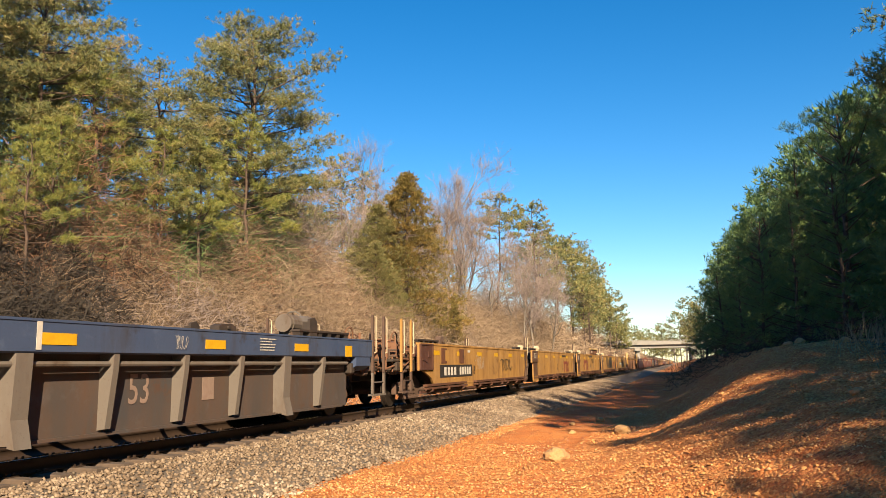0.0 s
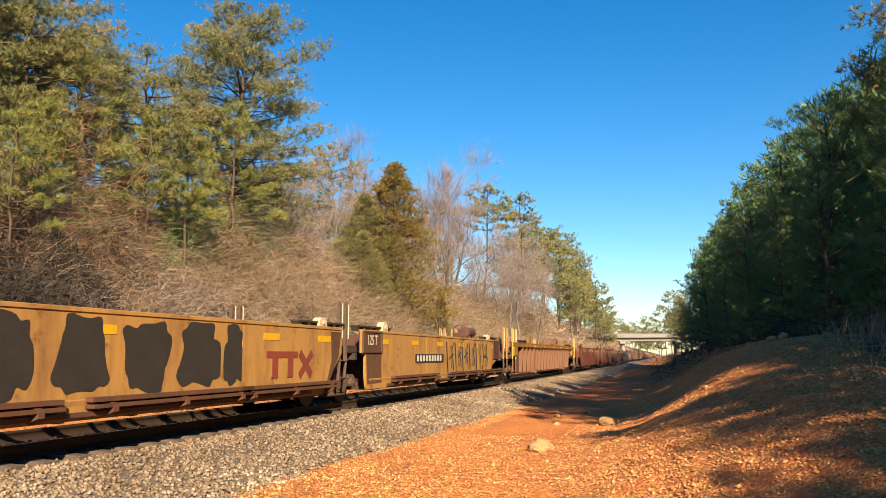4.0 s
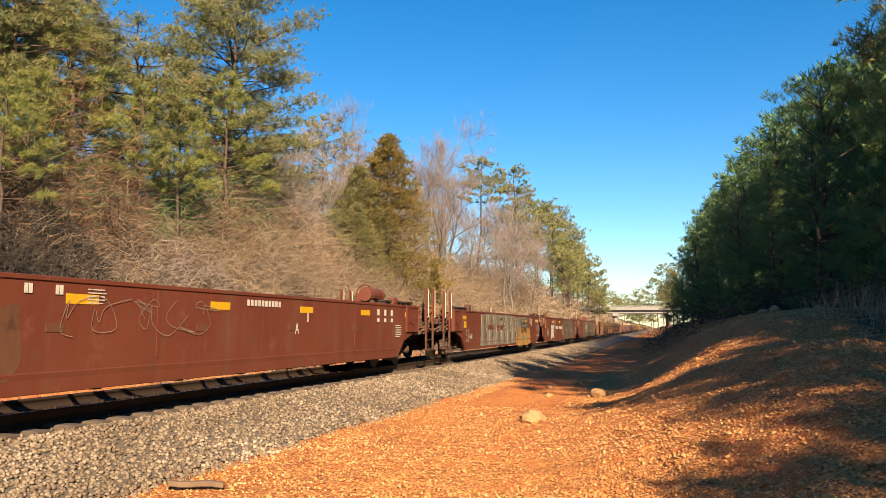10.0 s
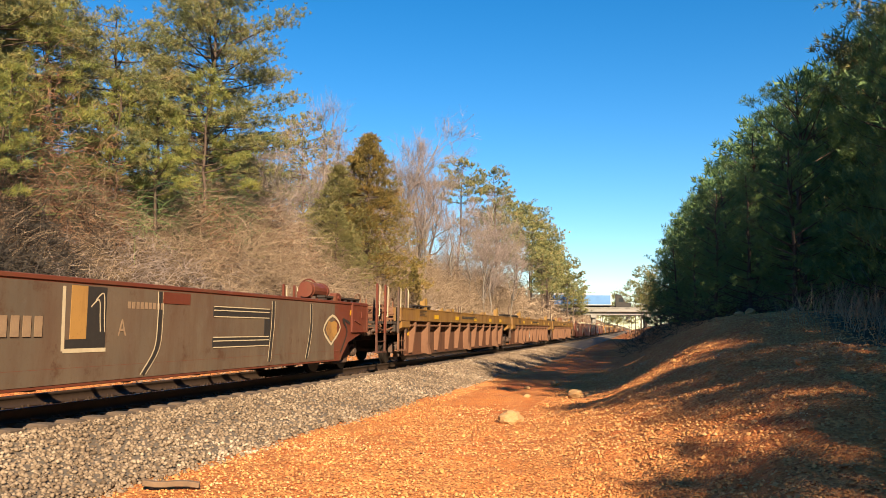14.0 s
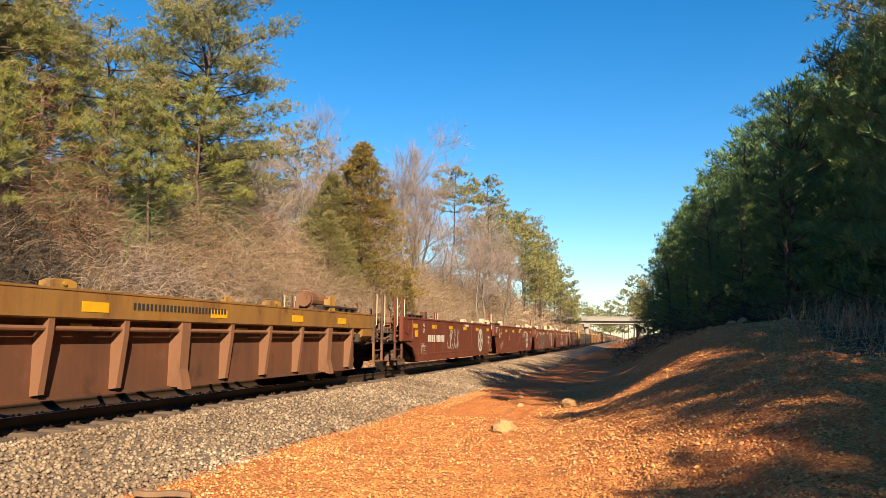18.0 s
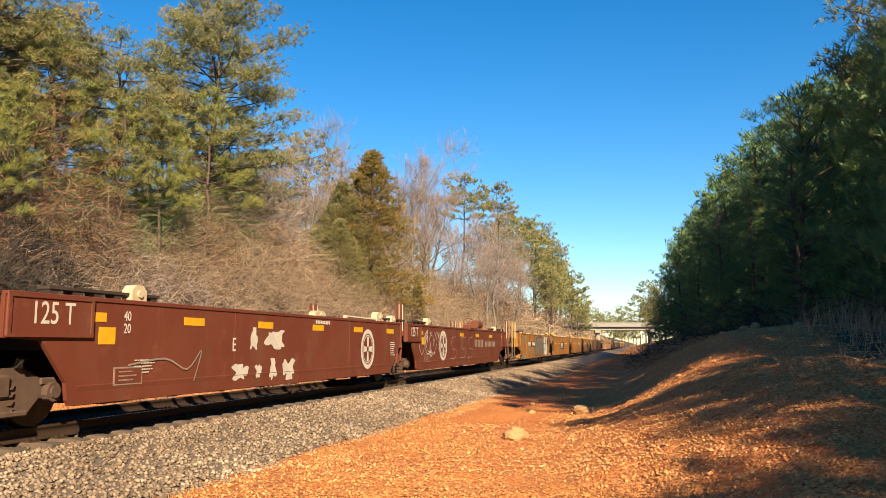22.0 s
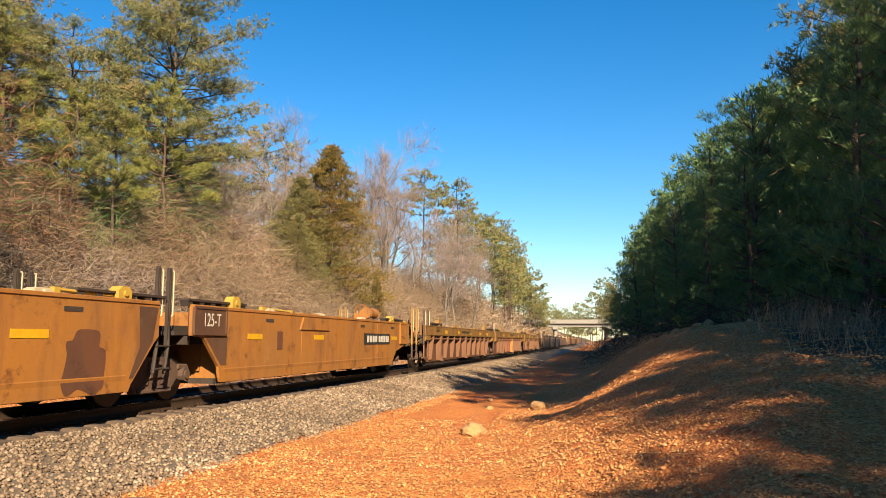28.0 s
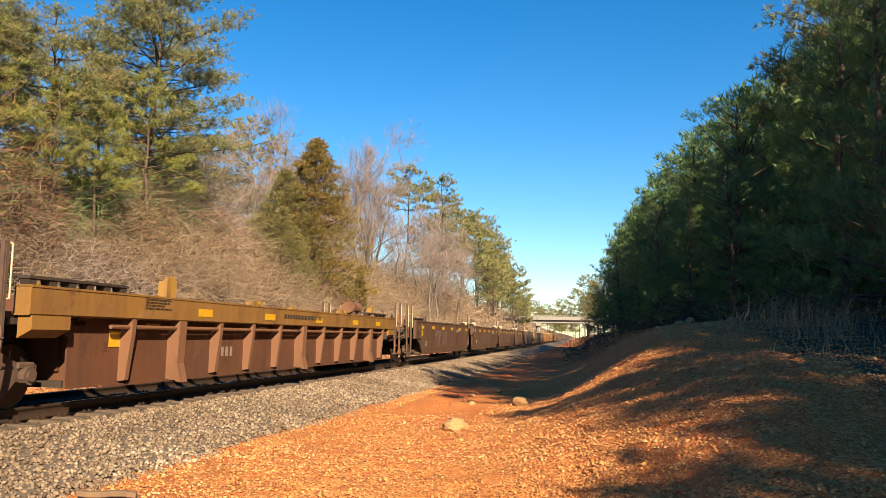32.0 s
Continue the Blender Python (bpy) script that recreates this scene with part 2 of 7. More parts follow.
CEDAR = scatter("cedar_sprays", ((0.0, (0.05, 0.052, 0.018)), (0.5, (0.15, 0.118, 0.034)), (1.0, (0.28, 0.165, 0.05))), 0.7, 0.15, 1.2, 0.3)
CEDAR_GREY = scatter("grey_cedar_sprays", ((0.0, (0.07, 0.08, 0.035)), (0.5, (0.165, 0.155, 0.06)), (1.0, (0.26, 0.21, 0.095))), 0.7, 0.15, 1.2, 0.3)
TWIG = scatter("dry_twigs", ((0.0, (0.085, 0.056, 0.039)), (0.4, (0.195, 0.138, 0.094)), (0.75, (0.285, 0.212, 0.148)), (1.0, (0.40, 0.32, 0.24))), 0.9, 0.0, 0.3, 0.6)
TWIG_RED = scatter("red_brown_vines", ((0.0, (0.085, 0.04, 0.027)), (0.5, (0.19, 0.098, 0.06)), (1.0, (0.31, 0.19, 0.115))), 0.9, 0.0, 0.5, 0.6)
TWIG_GREY = scatter("bare_grey_twigs", ((0.0, (0.12, 0.092, 0.085)), (0.6, (0.21, 0.165, 0.15)), (1.0, (0.30, 0.25, 0.22))), 0.9)
# near black: the dark shrub's own colour, and shade painted under trees
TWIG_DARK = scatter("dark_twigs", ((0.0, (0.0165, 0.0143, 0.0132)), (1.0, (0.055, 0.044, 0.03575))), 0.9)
GRASS = scatter("dead_grass", ((0.0, (0.13, 0.10, 0.065)), (1.0, (0.30, 0.24, 0.155))), 0.9)
STONE = scatter("ballast_granite", ((0.0, (0.035, 0.024, 0.017)), (0.3, (0.12, 0.084, 0.057)), (0.7, (0.225, 0.168, 0.118)), (1.0, (0.46, 0.375, 0.285))), 0.85)
# Darker ballast colour that carries the shade beneath the passing cars
STONE_SHADED = scatter("shade_dark_ballast", ((0.0, (0.018, 0.014, 0.011)), (0.6, (0.06, 0.046, 0.034)), (1.0, (0.15, 0.12, 0.09))), 0.8)
PEBBLE = scatter("dirt_pebbles", ((0.0, (0.24, 0.07, 0.024)), (0.35, (0.43, 0.165, 0.053)), (0.7, (0.53, 0.27, 0.095)), (1.0, (0.58, 0.39, 0.22))), 0.9)
ROCK = plain("pale_sandstone", (0.375, 0.225, 0.0975), (0.285, 0.15, 0.06), 9, 0.9, 0.5)
CONCRETE = plain("bridge_concrete", (0.235, 0.225, 0.21), (0.18, 0.17, 0.155), 3, 0.85, 0.2)
VAN_WHITE = plain("white_trailer_panel", (0.518, 0.532, 0.546), (0.462, 0.483, 0.511), 2, 0.4, 0.05)
VAN_BLUE = plain("blue_trailer_panel", (0.075, 0.1875, 0.4125), (0.09, 0.21, 0.42), 2, 0.4, 0.05)
GLASS_DARK = plain("dark_cab_glass", (0.02, 0.025, 0.03), (0.03, 0.035, 0.04), 2, 0.1, 0.0)


def ground_material():
    m, nt, b = principled("red_clay_ground")
    geo = nt.nodes.new("ShaderNodeNewGeometry").outputs["Position"]
    big, mid, fine = tex_noise(nt, geo, 0.35, 5, 0.6), tex_noise(nt, geo, 2.2, 6, 0.65), tex_noise(nt, geo, 26, 5, 0.7)
    vor = nt.nodes.new("ShaderNodeTexVoronoi")
    vor.inputs["Scale"].default_value = 30
    nt.links.new(geo, vor.inputs["Vector"])
    grain = nt.nodes.new("ShaderNodeSeparateColor")
    nt.links.new(vor.outputs["Color"], grain.inputs[0])
    clay = mix(nt, ramp(nt, big, ((0.38, (0, 0, 0)), (0.62, (1, 1, 1)))), (0.52, 0.182, 0.05), (0.40, 0.10, 0.031))
    clay = mix(nt, ramp(nt, mid, ((0.45, (0, 0, 0)), (0.75, (0.5, 0.5, 0.5)))), clay, (0.50, 0.26, 0.095))
    clods = mix(nt, ramp(nt, mid, ((0.36, (0.25, 0.25, 0.25)), (0.58, (0.85, 0.85, 0.85)))), clay, mix(nt, grain.outputs[0], (0.22, 0.06, 0.021), (0.60, 0.295, 0.105)))
    # wheels have packed the road smooth
    packed = nt.nodes.new("ShaderNodeAttribute")
    packed.attribute_name = "packed"
    clay = mix(nt, packed.outputs["Fac"], clods, clay)
    clay = mix(nt, ramp(nt, fine, ((0.52, (0, 0, 0)), (0.70, (0.4, 0.4, 0.4)))), clay, (0.22, 0.08, 0.03))
    litter = mix(nt, ramp(nt, mid, ((0.4, (0, 0, 0)), (0.65, (1, 1, 1)))), (0.06, 0.0408, 0.0264), (0.12, 0.081, 0.051))
    litter = mix(nt, ramp(nt, fine, ((0.45, (0, 0, 0)), (0.7, (0.36, 0.36, 0.36)))), litter, (0.156, 0.108, 0.069))
    # forest litter lies up the cutting and under the wood on the right
    at = nt.nodes.new("ShaderNodeAttribute")
    at.attribute_name = "litter"
    sm = nt.nodes.new("ShaderNodeMath")
    sm.operation = "ADD"
    nt.links.new(at.outputs["Fac"], sm.inputs[0])
    off = nt.nodes.new("ShaderNodeMath")
    off.operation = "MULTIPLY_ADD"
    nt.links.new(mid, off.inputs[0])
    off.inputs[1].default_value, off.inputs[2].default_value = 0.8, -0.4
    nt.links.new(off.outputs[0], sm.inputs[1])
    col = mix(nt, ramp(nt, sm.outputs[0], ((0.40, (0, 0, 0)), (0.62, (1, 1, 1)))), clay, litter)
    nt.links.new(col, b.inputs["Base Color"])
    b.inputs["Roughness"].default_value = 0.95
    b.inputs["Specular IOR Level"].default_value = 0.15
    mx = nt.nodes.new("ShaderNodeMath")
    mx.operation = "MULTIPLY_ADD"
    nt.links.new(vor.outputs["Distance"], mx.inputs[0])
    mx.inputs[1].default_value = -1.2
    nt.links.new(fine, mx.inputs[2])
    bump(nt, b, mx.outputs[0], 0.8, 0.03)
    return m


GROUND = ground_material()

# ---- mesh helpers ----
def box(bm, x0, x1, y0, y1, z0, z1, bevel=0.0):
    v = [bm.verts.new((x, y, z)) for x in (x0, x1) for y in (y0, y1) for z in (z0, z1)]
    fs = [bm.faces.new([v[i] for i in q]) for q in ((0, 1, 3, 2), (4, 6, 7, 5), (0, 4, 5, 1), (2, 3, 7, 6), (0, 2, 6, 4), (1, 5, 7, 3))]
    if bevel:
        es = {e for f in fs for e in f.edges}
        bmesh.ops.bevel(bm, geom=list(es), offset=bevel, segments=1, affect="EDGES")


def prism(bm, poly, x0, x1):
    """A (y, z) outline drawn out along x."""
    a = [bm.verts.new((x0, y, z)) for y, z in poly]
    b = [bm.verts.new((x1, y, z)) for y, z in poly]
    n = len(poly)
    bm.faces.new(a)
    bm.faces.new(b[::-1])
    for i in range(n):
        bm.faces.new((a[i], b[i], b[(i + 1) % n], a[(i + 1) % n]))


def prism_y(bm, poly, y0, y1):
    """An (x, z) outline drawn out along y."""
    a = [bm.verts.new((x, y0, z)) for x, z in poly]
    b = [bm.verts.new((x, y1, z)) for x, z in poly]
    n = len(poly)
    bm.faces.new(a[::-1])
    bm.faces.new(b)
    for i in range(n):
        bm.faces.new((a[i], a[(i + 1) % n], b[(i + 1) % n], b[i]))


def rod(bm, p, q, r, n=6, r2=None):
    p, q = Vector(p), Vector(q)
    d = (q - p).normalized()
    e = d.orthogonal().normalized()
    f = d.cross(e)
    r2 = r if r2 is None else r2
    a = [bm.verts.new(p + r * (math.cos(k) * e + math.sin(k) * f)) for k in (6.2832 * i / n for i in range(n))]
    b = [bm.verts.new(q + r2 * (math.cos(k) * e + math.sin(k) * f)) for k in (6.2832 * i / n for i in range(n))]
    bm.faces.new(a[::-1])
    bm.faces.new(b)
    for i in range(n):
        bm.faces.new((a[i], a[(i + 1) % n], b[(i + 1) % n], b[i]))


def pipe(bm, pts, r, n=6):
    for p, q in zip(pts, pts[1:]):
        rod(bm, p, q, r, n)


MESHES = {}


def mesh_of(key, make, material):
    """A mesh made once for each key, and shared."""
    if key not in MESHES:
        bm = bmesh.new()
        make(bm)
        bmesh.ops.recalc_face_normals(bm, faces=bm.faces)
        me = bpy.data.meshes.new(key[0] if isinstance(key, tuple) else key)
        bm.to_mesh(me)
        bm.free()
        me.materials.append(material)
        MESHES[key] = me
    return MESHES[key]


def piece(name, key, make, material, parent, label="", at=None):
    """One part, on a shared mesh, under a thing or a part."""
    ob = new(name, mesh_of((name, material.name, key), make, material))
    ob.parent = parent
    if at is not None:
        ob.matrix_basis = at if isinstance(at, Matrix) else Matrix.Translation(at)
    if label:
        ob["label"] = label
    return ob


def raw_mesh(name, verts, faces, material, flat=True):
    me = bpy.data.meshes.new(name)
    verts, faces = np.asarray(verts, np.float32), np.asarray(faces, np.int32)
    k = faces.shape[1]
    me.vertices.add(len(verts))
    me.vertices.foreach_set("co", verts.ravel())
    me.loops.add(faces.size)
    me.loops.foreach_set("vertex_index", faces.ravel())
    me.polygons.add(len(faces))
    me.polygons.foreach_set("loop_start", np.arange(0, faces.size, k, dtype=np.int32))
    me.update(calc_edges=True)
    me.materials.append(material)
    return me


TEXTS = {}


def text_mesh(words, size, material):
    key = (words, size, material.name)
    if key not in TEXTS:
        cu = bpy.data.curves.new("stencil", "FONT")
        cu.body, cu.size, cu.extrude, cu.align_x = words, size / 0.69, 0.001, "CENTER"
        cu.resolution_u = 3
        cu.offset = 0.006 * size
        tmp = new("stencil", cu)
        me = bpy.data.meshes.new_from_object(tmp.evaluated_get(bpy.context.evaluated_depsgraph_get()))
        bpy.data.objects.remove(tmp)
        me.materials.clear()
        me.materials.append(material)
        TEXTS[key] = me
    return TEXTS[key]


SIDE = Matrix(((0, 0, 1, 0), (1, 0, 0, 0), (0, 1, 0, 0), (0, 0, 0, 1)))


def stencil(words, size, material, parent, y, z, x=1.512, squeeze=0.8):
    """Lettering on the side that faces +x; y is its middle, z its foot."""
    ob = new("stencil", text_mesh(words, size, material))
    ob.parent = parent
    ob.matrix_basis = Matrix.Translation((x, y, z)) @ SIDE @ Matrix.Diagonal((squeeze, 1, 1, 1))
    return ob


def marks(material, parent, y, z, n, w, h, gap=0.48, x=1.512, name="marking"):
    """A row of n upright blocks of the size of letters."""
    if h < 0.13:
        def make(bm):
            for i in range(n):
                y0 = (i - n / 2) * w
                box(bm, 0, 0.004, y0, y0 + w * (1 - gap), 0, h)
        return tagged(piece(name, (n, w, h, gap), make, material, parent, at=(x, y, z)), kind="stuff")
    for i in range(n):
        piece(name, (w, h, gap), lambda bm: box(bm, 0, 0.004, 0, w * (1 - gap), 0, h), material, parent, at=(x, y + (i - n / 2) * w, z))


def lines(material, parent, y, z, n, w, h, x=1.512):
    """Small print: n thin bars above one another."""
    def make(bm):
        r = random.Random(n * 7 + int(w * 100))
        for i in range(n):
            a, stop = 0.0, w * r.uniform(0.65, 1)
            while a < stop:
                b = a + w * r.uniform(0.05, 0.16)
                box(bm, 0, 0.003, a, min(b, stop), -i * h, -i * h + h * 0.36)
                a = b + w * 0.03
    return tagged(piece("small_print", (n, w, h), make, material, parent, at=(x, y, z)), kind="stuff")


def panel(name, material, parent, y0, y1, z0, z1, x=1.506, label="", t=0.005):
    return piece(name, (round(y1 - y0, 3), round(z1 - z0, 3), t), lambda bm: box(bm, 0, t, 0, y1 - y0, 0, z1 - z0), material, parent, label, (x, y0, z0))


def strokes(material, parent, y, z, pts, r=0.025, x=1.514, name="spray_line", flat=True):
    """A sprayed line through (y, z) places, as a flat ribbon."""
    key = (tuple(pts), r)

    def make(bm):
        p = [Vector((0, a, b)) for a, b in pts]
        if len(p) > 3:
            q = [p[0]] + p + [p[-1]]
            p = [0.5 * (2 * q[i] + (q[i + 1] - q[i - 1]) * t + (2 * q[i - 1] - 5 * q[i] + 4 * q[i + 1] - q[i + 2]) * t * t + (3 * q[i] - q[i - 1] - 3 * q[i + 1] + q[i + 2]) * t ** 3) for i in range(1, len(q) - 2) for t in (0, 0.25, 0.5, 0.75)] + [p[-1]]
        n = len(p)
        rows = []
        for i in range(n):
            d = (p[min(i + 1, n - 1)] - p[max(i - 1, 0)])
            d = d.normalized() if d.length > 1e-6 else Vector((0, 1, 0))
            s = Vector((0.0, -d.z, d.y)) * r
            up = Vector((0.003 + 0.0001 * i, 0, 0))
            rows.append((bm.verts.new(p[i] - s + up), bm.verts.new(p[i] + s + up)))
        for (a, b), (c, d) in zip(rows, rows[1:]):
            bm.faces.new((a, c, d, b))
    return piece(name, key, make, material, parent, at=(x, y, z))


def blob(material, parent, y, z, w, h, seed, x=1.510, name="spray_patch", n=56, rough=0.11, box_=0.6):
    def make(bm):
        r = random.Random(seed)
        ph = [r.uniform(0, 6.28) for _ in range(4)]
        vs = []
        for i in range(n):
            a = 6.2832 * i / n
            k = 1 + rough * (math.sin(3 * a + ph[0]) + 0.7 * math.sin(5 * a + ph[1]) + 0.5 * math.sin(8 * a + ph[2]))
            c, s = math.cos(a), math.sin(a)
            c, s = (abs(c) ** box_) * (1 if c > 0 else -1), (abs(s) ** box_) * (1 if s > 0 else -1)
            vs.append(bm.verts.new((0, 0.5 * w * c * k, 0.5 * h * s * min(k, 1.12))))
        bm.faces.new(vs)
    return piece(name, (w, h, seed, n, box_), make, material, parent, at=(x, y, z))

# ---- ground ----
def build_ground():
    """One sheet, fine near the camera and coarse far off."""
    def steps(near, far, n0, grow):
        out, d = [0.0], n0
        while out[-1] < far:
            out.append(out[-1] + d)
            if out[-1] > near:
                d *= grow
        return np.array(out)
    px, py = steps(3.0, 2500, 0.07, 1.07), 6.0 + steps(4.0, 3000, 0.06, 1.045)
    py = np.concatenate((np.arange(0, 6.0, 0.2), py))
    xs = np.concatenate((-px[:0:-1] - 1.0, px - 1.0))
    ys = np.concatenate((-steps(6, 1500, 0.6, 1.3)[:0:-1], py))
    X, Y = np.meshgrid(xs, ys)
    Z = ground_z(X, Y)
    nx, ny = len(xs), len(ys)
    i = np.arange(nx * ny).reshape(ny, nx)
    faces = np.stack((i[:-1, :-1], i[:-1, 1:], i[1:, 1:], i[1:, :-1]), -1).reshape(-1, 4)
    me = raw_mesh("ground", np.stack((X, Y, Z), -1).reshape(-1, 3), faces, GROUND)
    u = X - TRACK_X + track_bend(Y)
    litter = np.clip(smooth(-4.2, -6.0, u) + smooth(10.8, 12.5, u) * 0.95 + smooth(60, 110, Y) * 0.5, 0, 1)
    me.attributes.new("litter", "FLOAT", "POINT").data.foreach_set("value", litter.ravel().astype(np.float32))
    packed = smooth(4.2, 4.8, u) * smooth(7.0, 6.2, u) * smooth(14.5, 17.5, Y) * 0.85
    me.attributes.new("packed", "FLOAT", "POINT").data.foreach_set("value", packed.ravel().astype(np.float32))
    for p in me.polygons:
        p.use_smooth = True
    return tagged(new("ground", me), "orange-red clay ground with gravel and leaf litter", "ground", kind="structure")


build_ground()
R = np.random.RandomState(11)


def rocks(name, centres, sizes, material, flat=0.7, half=False):
    """Many small angular stones in one mesh."""
    base = np.array([(0, 0, 1), (0.94, 0, 0.15), (0.25, 0.9, 0.1), (-0.8, 0.5, 0.2), (-0.7, -0.62, 0.05), (0.35, -0.9, 0.18), (0, 0, -0.8)])
    tri = np.array([(0, 1, 2), (0, 2, 3), (0, 3, 4), (0, 4, 5), (0, 5, 1), (6, 2, 1), (6, 3, 2), (6, 4, 3), (6, 5, 4), (6, 1, 5)])
    if half:
        tri = tri[:5]
    n = len(centres)
    v = np.repeat(base[None], n, 0) * (1 + 0.35 * R.uniform(-1, 1, (n, 7, 3)))
    v[:, :, 2] *= flat
    a, t = R.uniform(0, 6.283, n), R.uniform(-0.6, 0.6, n)
    ca, sa, ct, st = np.cos(a)[:, None], np.sin(a)[:, None], np.cos(t)[:, None], np.sin(t)[:, None]
    x, y, z = v[:, :, 0], v[:, :, 1], v[:, :, 2]
    y, z = y * ct - z * st, y * st + z * ct
    x, y = x * ca - y * sa, x * sa + y * ca
    v = np.stack((x, y, z), -1) * np.asarray(sizes)[:, None, None] + np.asarray(centres)[:, None, :]
    f = tri[None] + 7 * np.arange(n)[:, None, None]
    return new(name, raw_mesh(name, v.reshape(-1, 3), f.reshape(-1, 3), material))


# ---- track: ballast, ties, rails ----
def ballast_z(u):
    a = np.abs(u)
    return np.where(a < 1.75, -0.24, -0.24 - (a - 1.75) * 0.165)


def build_track():
    ss = np.concatenate((np.arange(-40, 60, 2.0), np.arange(60, 640, 10.0)))
    us = np.array([-3.95, -3.0, -1.75, 0, 1.75, 2.6, 3.4, 3.95])
    v = []
    for s in ss:
        for u in us:
            v.append(tuple(on_track(s, u, float(ballast_z(u)) - (0.1 if abs(u) > 3.9 else 0))))
    i = np.arange(len(v)).reshape(len(ss), len(us))
    f = np.stack((i[:-1, :-1], i[:-1, 1:], i[1:, 1:], i[1:, :-1]), -1).reshape(-1, 4)
    bed_mat = plain("ballast_bed", (0.13, 0.10, 0.074), (0.07, 0.054, 0.04), 14, 0.9, 0.9)
    tagged(new("ballast_bed", raw_mesh("ballast_bed", v, f, bed_mat)), "pale grey crushed-stone railway ballast bed", "ballast", kind="structure")
    track = tagged(new("railway_track"), "single railway track with wooden ties and worn rails", "railway track", kind="structure")

    def sweep(name, outline, material, u0):
        vs = []
        for s in ss:
            for a, z in outline:
                vs.append(tuple(on_track(s, u0 + a, z)))
        n = len(outline)
        k = np.arange(len(vs)).reshape(len(ss), n)
        k2 = np.roll(k, -1, 1)
        fs = np.stack((k[:-1], k2[:-1], k2[1:], k[1:]), -1).reshape(-1, 4)
        ob = new(name, raw_mesh(name, vs, fs, material))
        ob.parent = track
        return ob
    for u0 in (0.755, -0.755):
        sweep("rail", ((-0.075, -0.185), (0.075, -0.185), (0.07, -0.165), (0.012, -0.145), (0.012, -0.05), (0.036, -0.035), (0.036, -0.003), (-0.036, -0.003), (-0.036, -0.035), (-0.012, -0.05), (-0.012, -0.145), (-0.07, -0.165)), RAIL, u0)
        sweep("rail_head", ((-0.028, -0.002), (0.028, -0.002), (0.026, 0.001), (-0.026, 0.001)), RAIL_TOP, u0)

    def tie(bm):
        box(bm, -1.3, 1.3, -0.115, 0.115, -0.36, -0.19, 0.012)

    def plate(bm):
        for k in (0.755, -0.755):
            box(bm, k - 0.19, k + 0.19, -0.09, 0.09, -0.19, -0.176)
            for a in (-0.13, 0.13):
                for b in (-0.06, 0.06):
                    box(bm, k + a - 0.016, k + a + 0.016, b - 0.016, b + 0.016, -0.18, -0.14)
    rest = []
    for n in range(-10, 560):
        s = n * 0.52 + R.uniform(-0.03, 0.03)
        p = on_track(s, R.uniform(-0.06, 0.06), R.uniform(-0.012, 0.008))
        m = Matrix.Translation(p) @ Matrix.Rotation(radians(heading(s) + R.uniform(-1.2, 1.2)), 4, "Z")
        if n < 150:
            piece("tie", "tie", tie, TIE, track, at=m)
            piece("tie_plate", "plate", plate, RAIL, track, at=m)
        else:
            rest.append(m)
    bm = bmesh.new()
    for m in rest:
        k = len(bm.verts)
        box(bm, -1.3, 1.3, -0.115, 0.115, -0.36, -0.19)
        bm.verts.ensure_lookup_table()
        for v2 in list(bm.verts)[k:]:
            v2.co = m @ v2.co
    me = bpy.data.meshes.new("far_ties")
    bm.to_mesh(me)
    bm.free()
    me.materials.append(TIE)
    ob = tagged(new("far_ties", me), kind="stuff")
    ob.parent = track


build_track()


def scatter_stones():
    n = 60000
    s = 3.0 + 62 * R.uniform(0, 1, n) ** 2.1
    u = np.concatenate((R.uniform(1.25, 4.35, int(n * 0.88)), R.uniform(-1.7, 1.3, n - int(n * 0.88))))
    x, y = TRACK_X - track_bend(s) + u, s
    z = np.maximum(ballast_z(u), -0.60) + R.uniform(-0.03, 0.025, n)
    keep = (np.abs(u) > 1.33) | (np.abs((s / 0.52) % 1 - 0.5) < 0.26)
    edge = 3.62 + 0.22 * bump_field(x * 0, s, 1.3, 8)
    keep &= ~((u > edge) & (R.uniform(0, 1, n) < (u - edge) / 0.35))
    size = R.uniform(0.015, 0.036, n) * (1 + 0.016 * s)
    c = np.stack((x, y, z), -1)
    # stones between the rails get the colour with the train's shade in it
    under_cars = keep & (u < 1.2)
    keep &= u >= 1.2
    tagged(rocks("track_stones", c[under_cars], size[under_cars], STONE_SHADED, 0.9), "ballast stones between the rails, darkened for the shade under the cars", "gravel", kind="stuff")
    c = c[keep]
    tagged(rocks("ballast_stones", c, size[keep], STONE, 0.9), "pale grey and tan crushed ballast stones", "gravel", kind="stuff")
    n = 76000
    y = 5.2 + 27 * R.uniform(0, 1, n) ** 1.9
    u = R.uniform(3.7, 13.0, n)
    x = TRACK_X - track_bend(y) + u
    road = (u > 4.3) & (u < 6.4) & (y > 16.5)
    patch = 0.55 + 0.45 * bump_field(x, y, 1.6, 12)
    keep = R.uniform(0, 1, n) < np.where(road, 0.08, np.clip(patch + 0.35, 0.45, 1))
    keep &= x < 0.30 * y + 1.2
    z = ground_z(x, y) + 0.002
    size = np.where(R.uniform(0, 1, n) < 0.02, R.uniform(0.02, 0.034, n), R.uniform(0.008, 0.018, n)) * (1.12 + 0.006 * y)
    tagged(rocks("dirt_pebbles", np.stack((x, y, z), -1)[keep], size[keep], PEBBLE, 1.0, True), "orange clay crumbs and pebbles strewn over the dirt", "pebbles", kind="stuff")


scatter_stones()


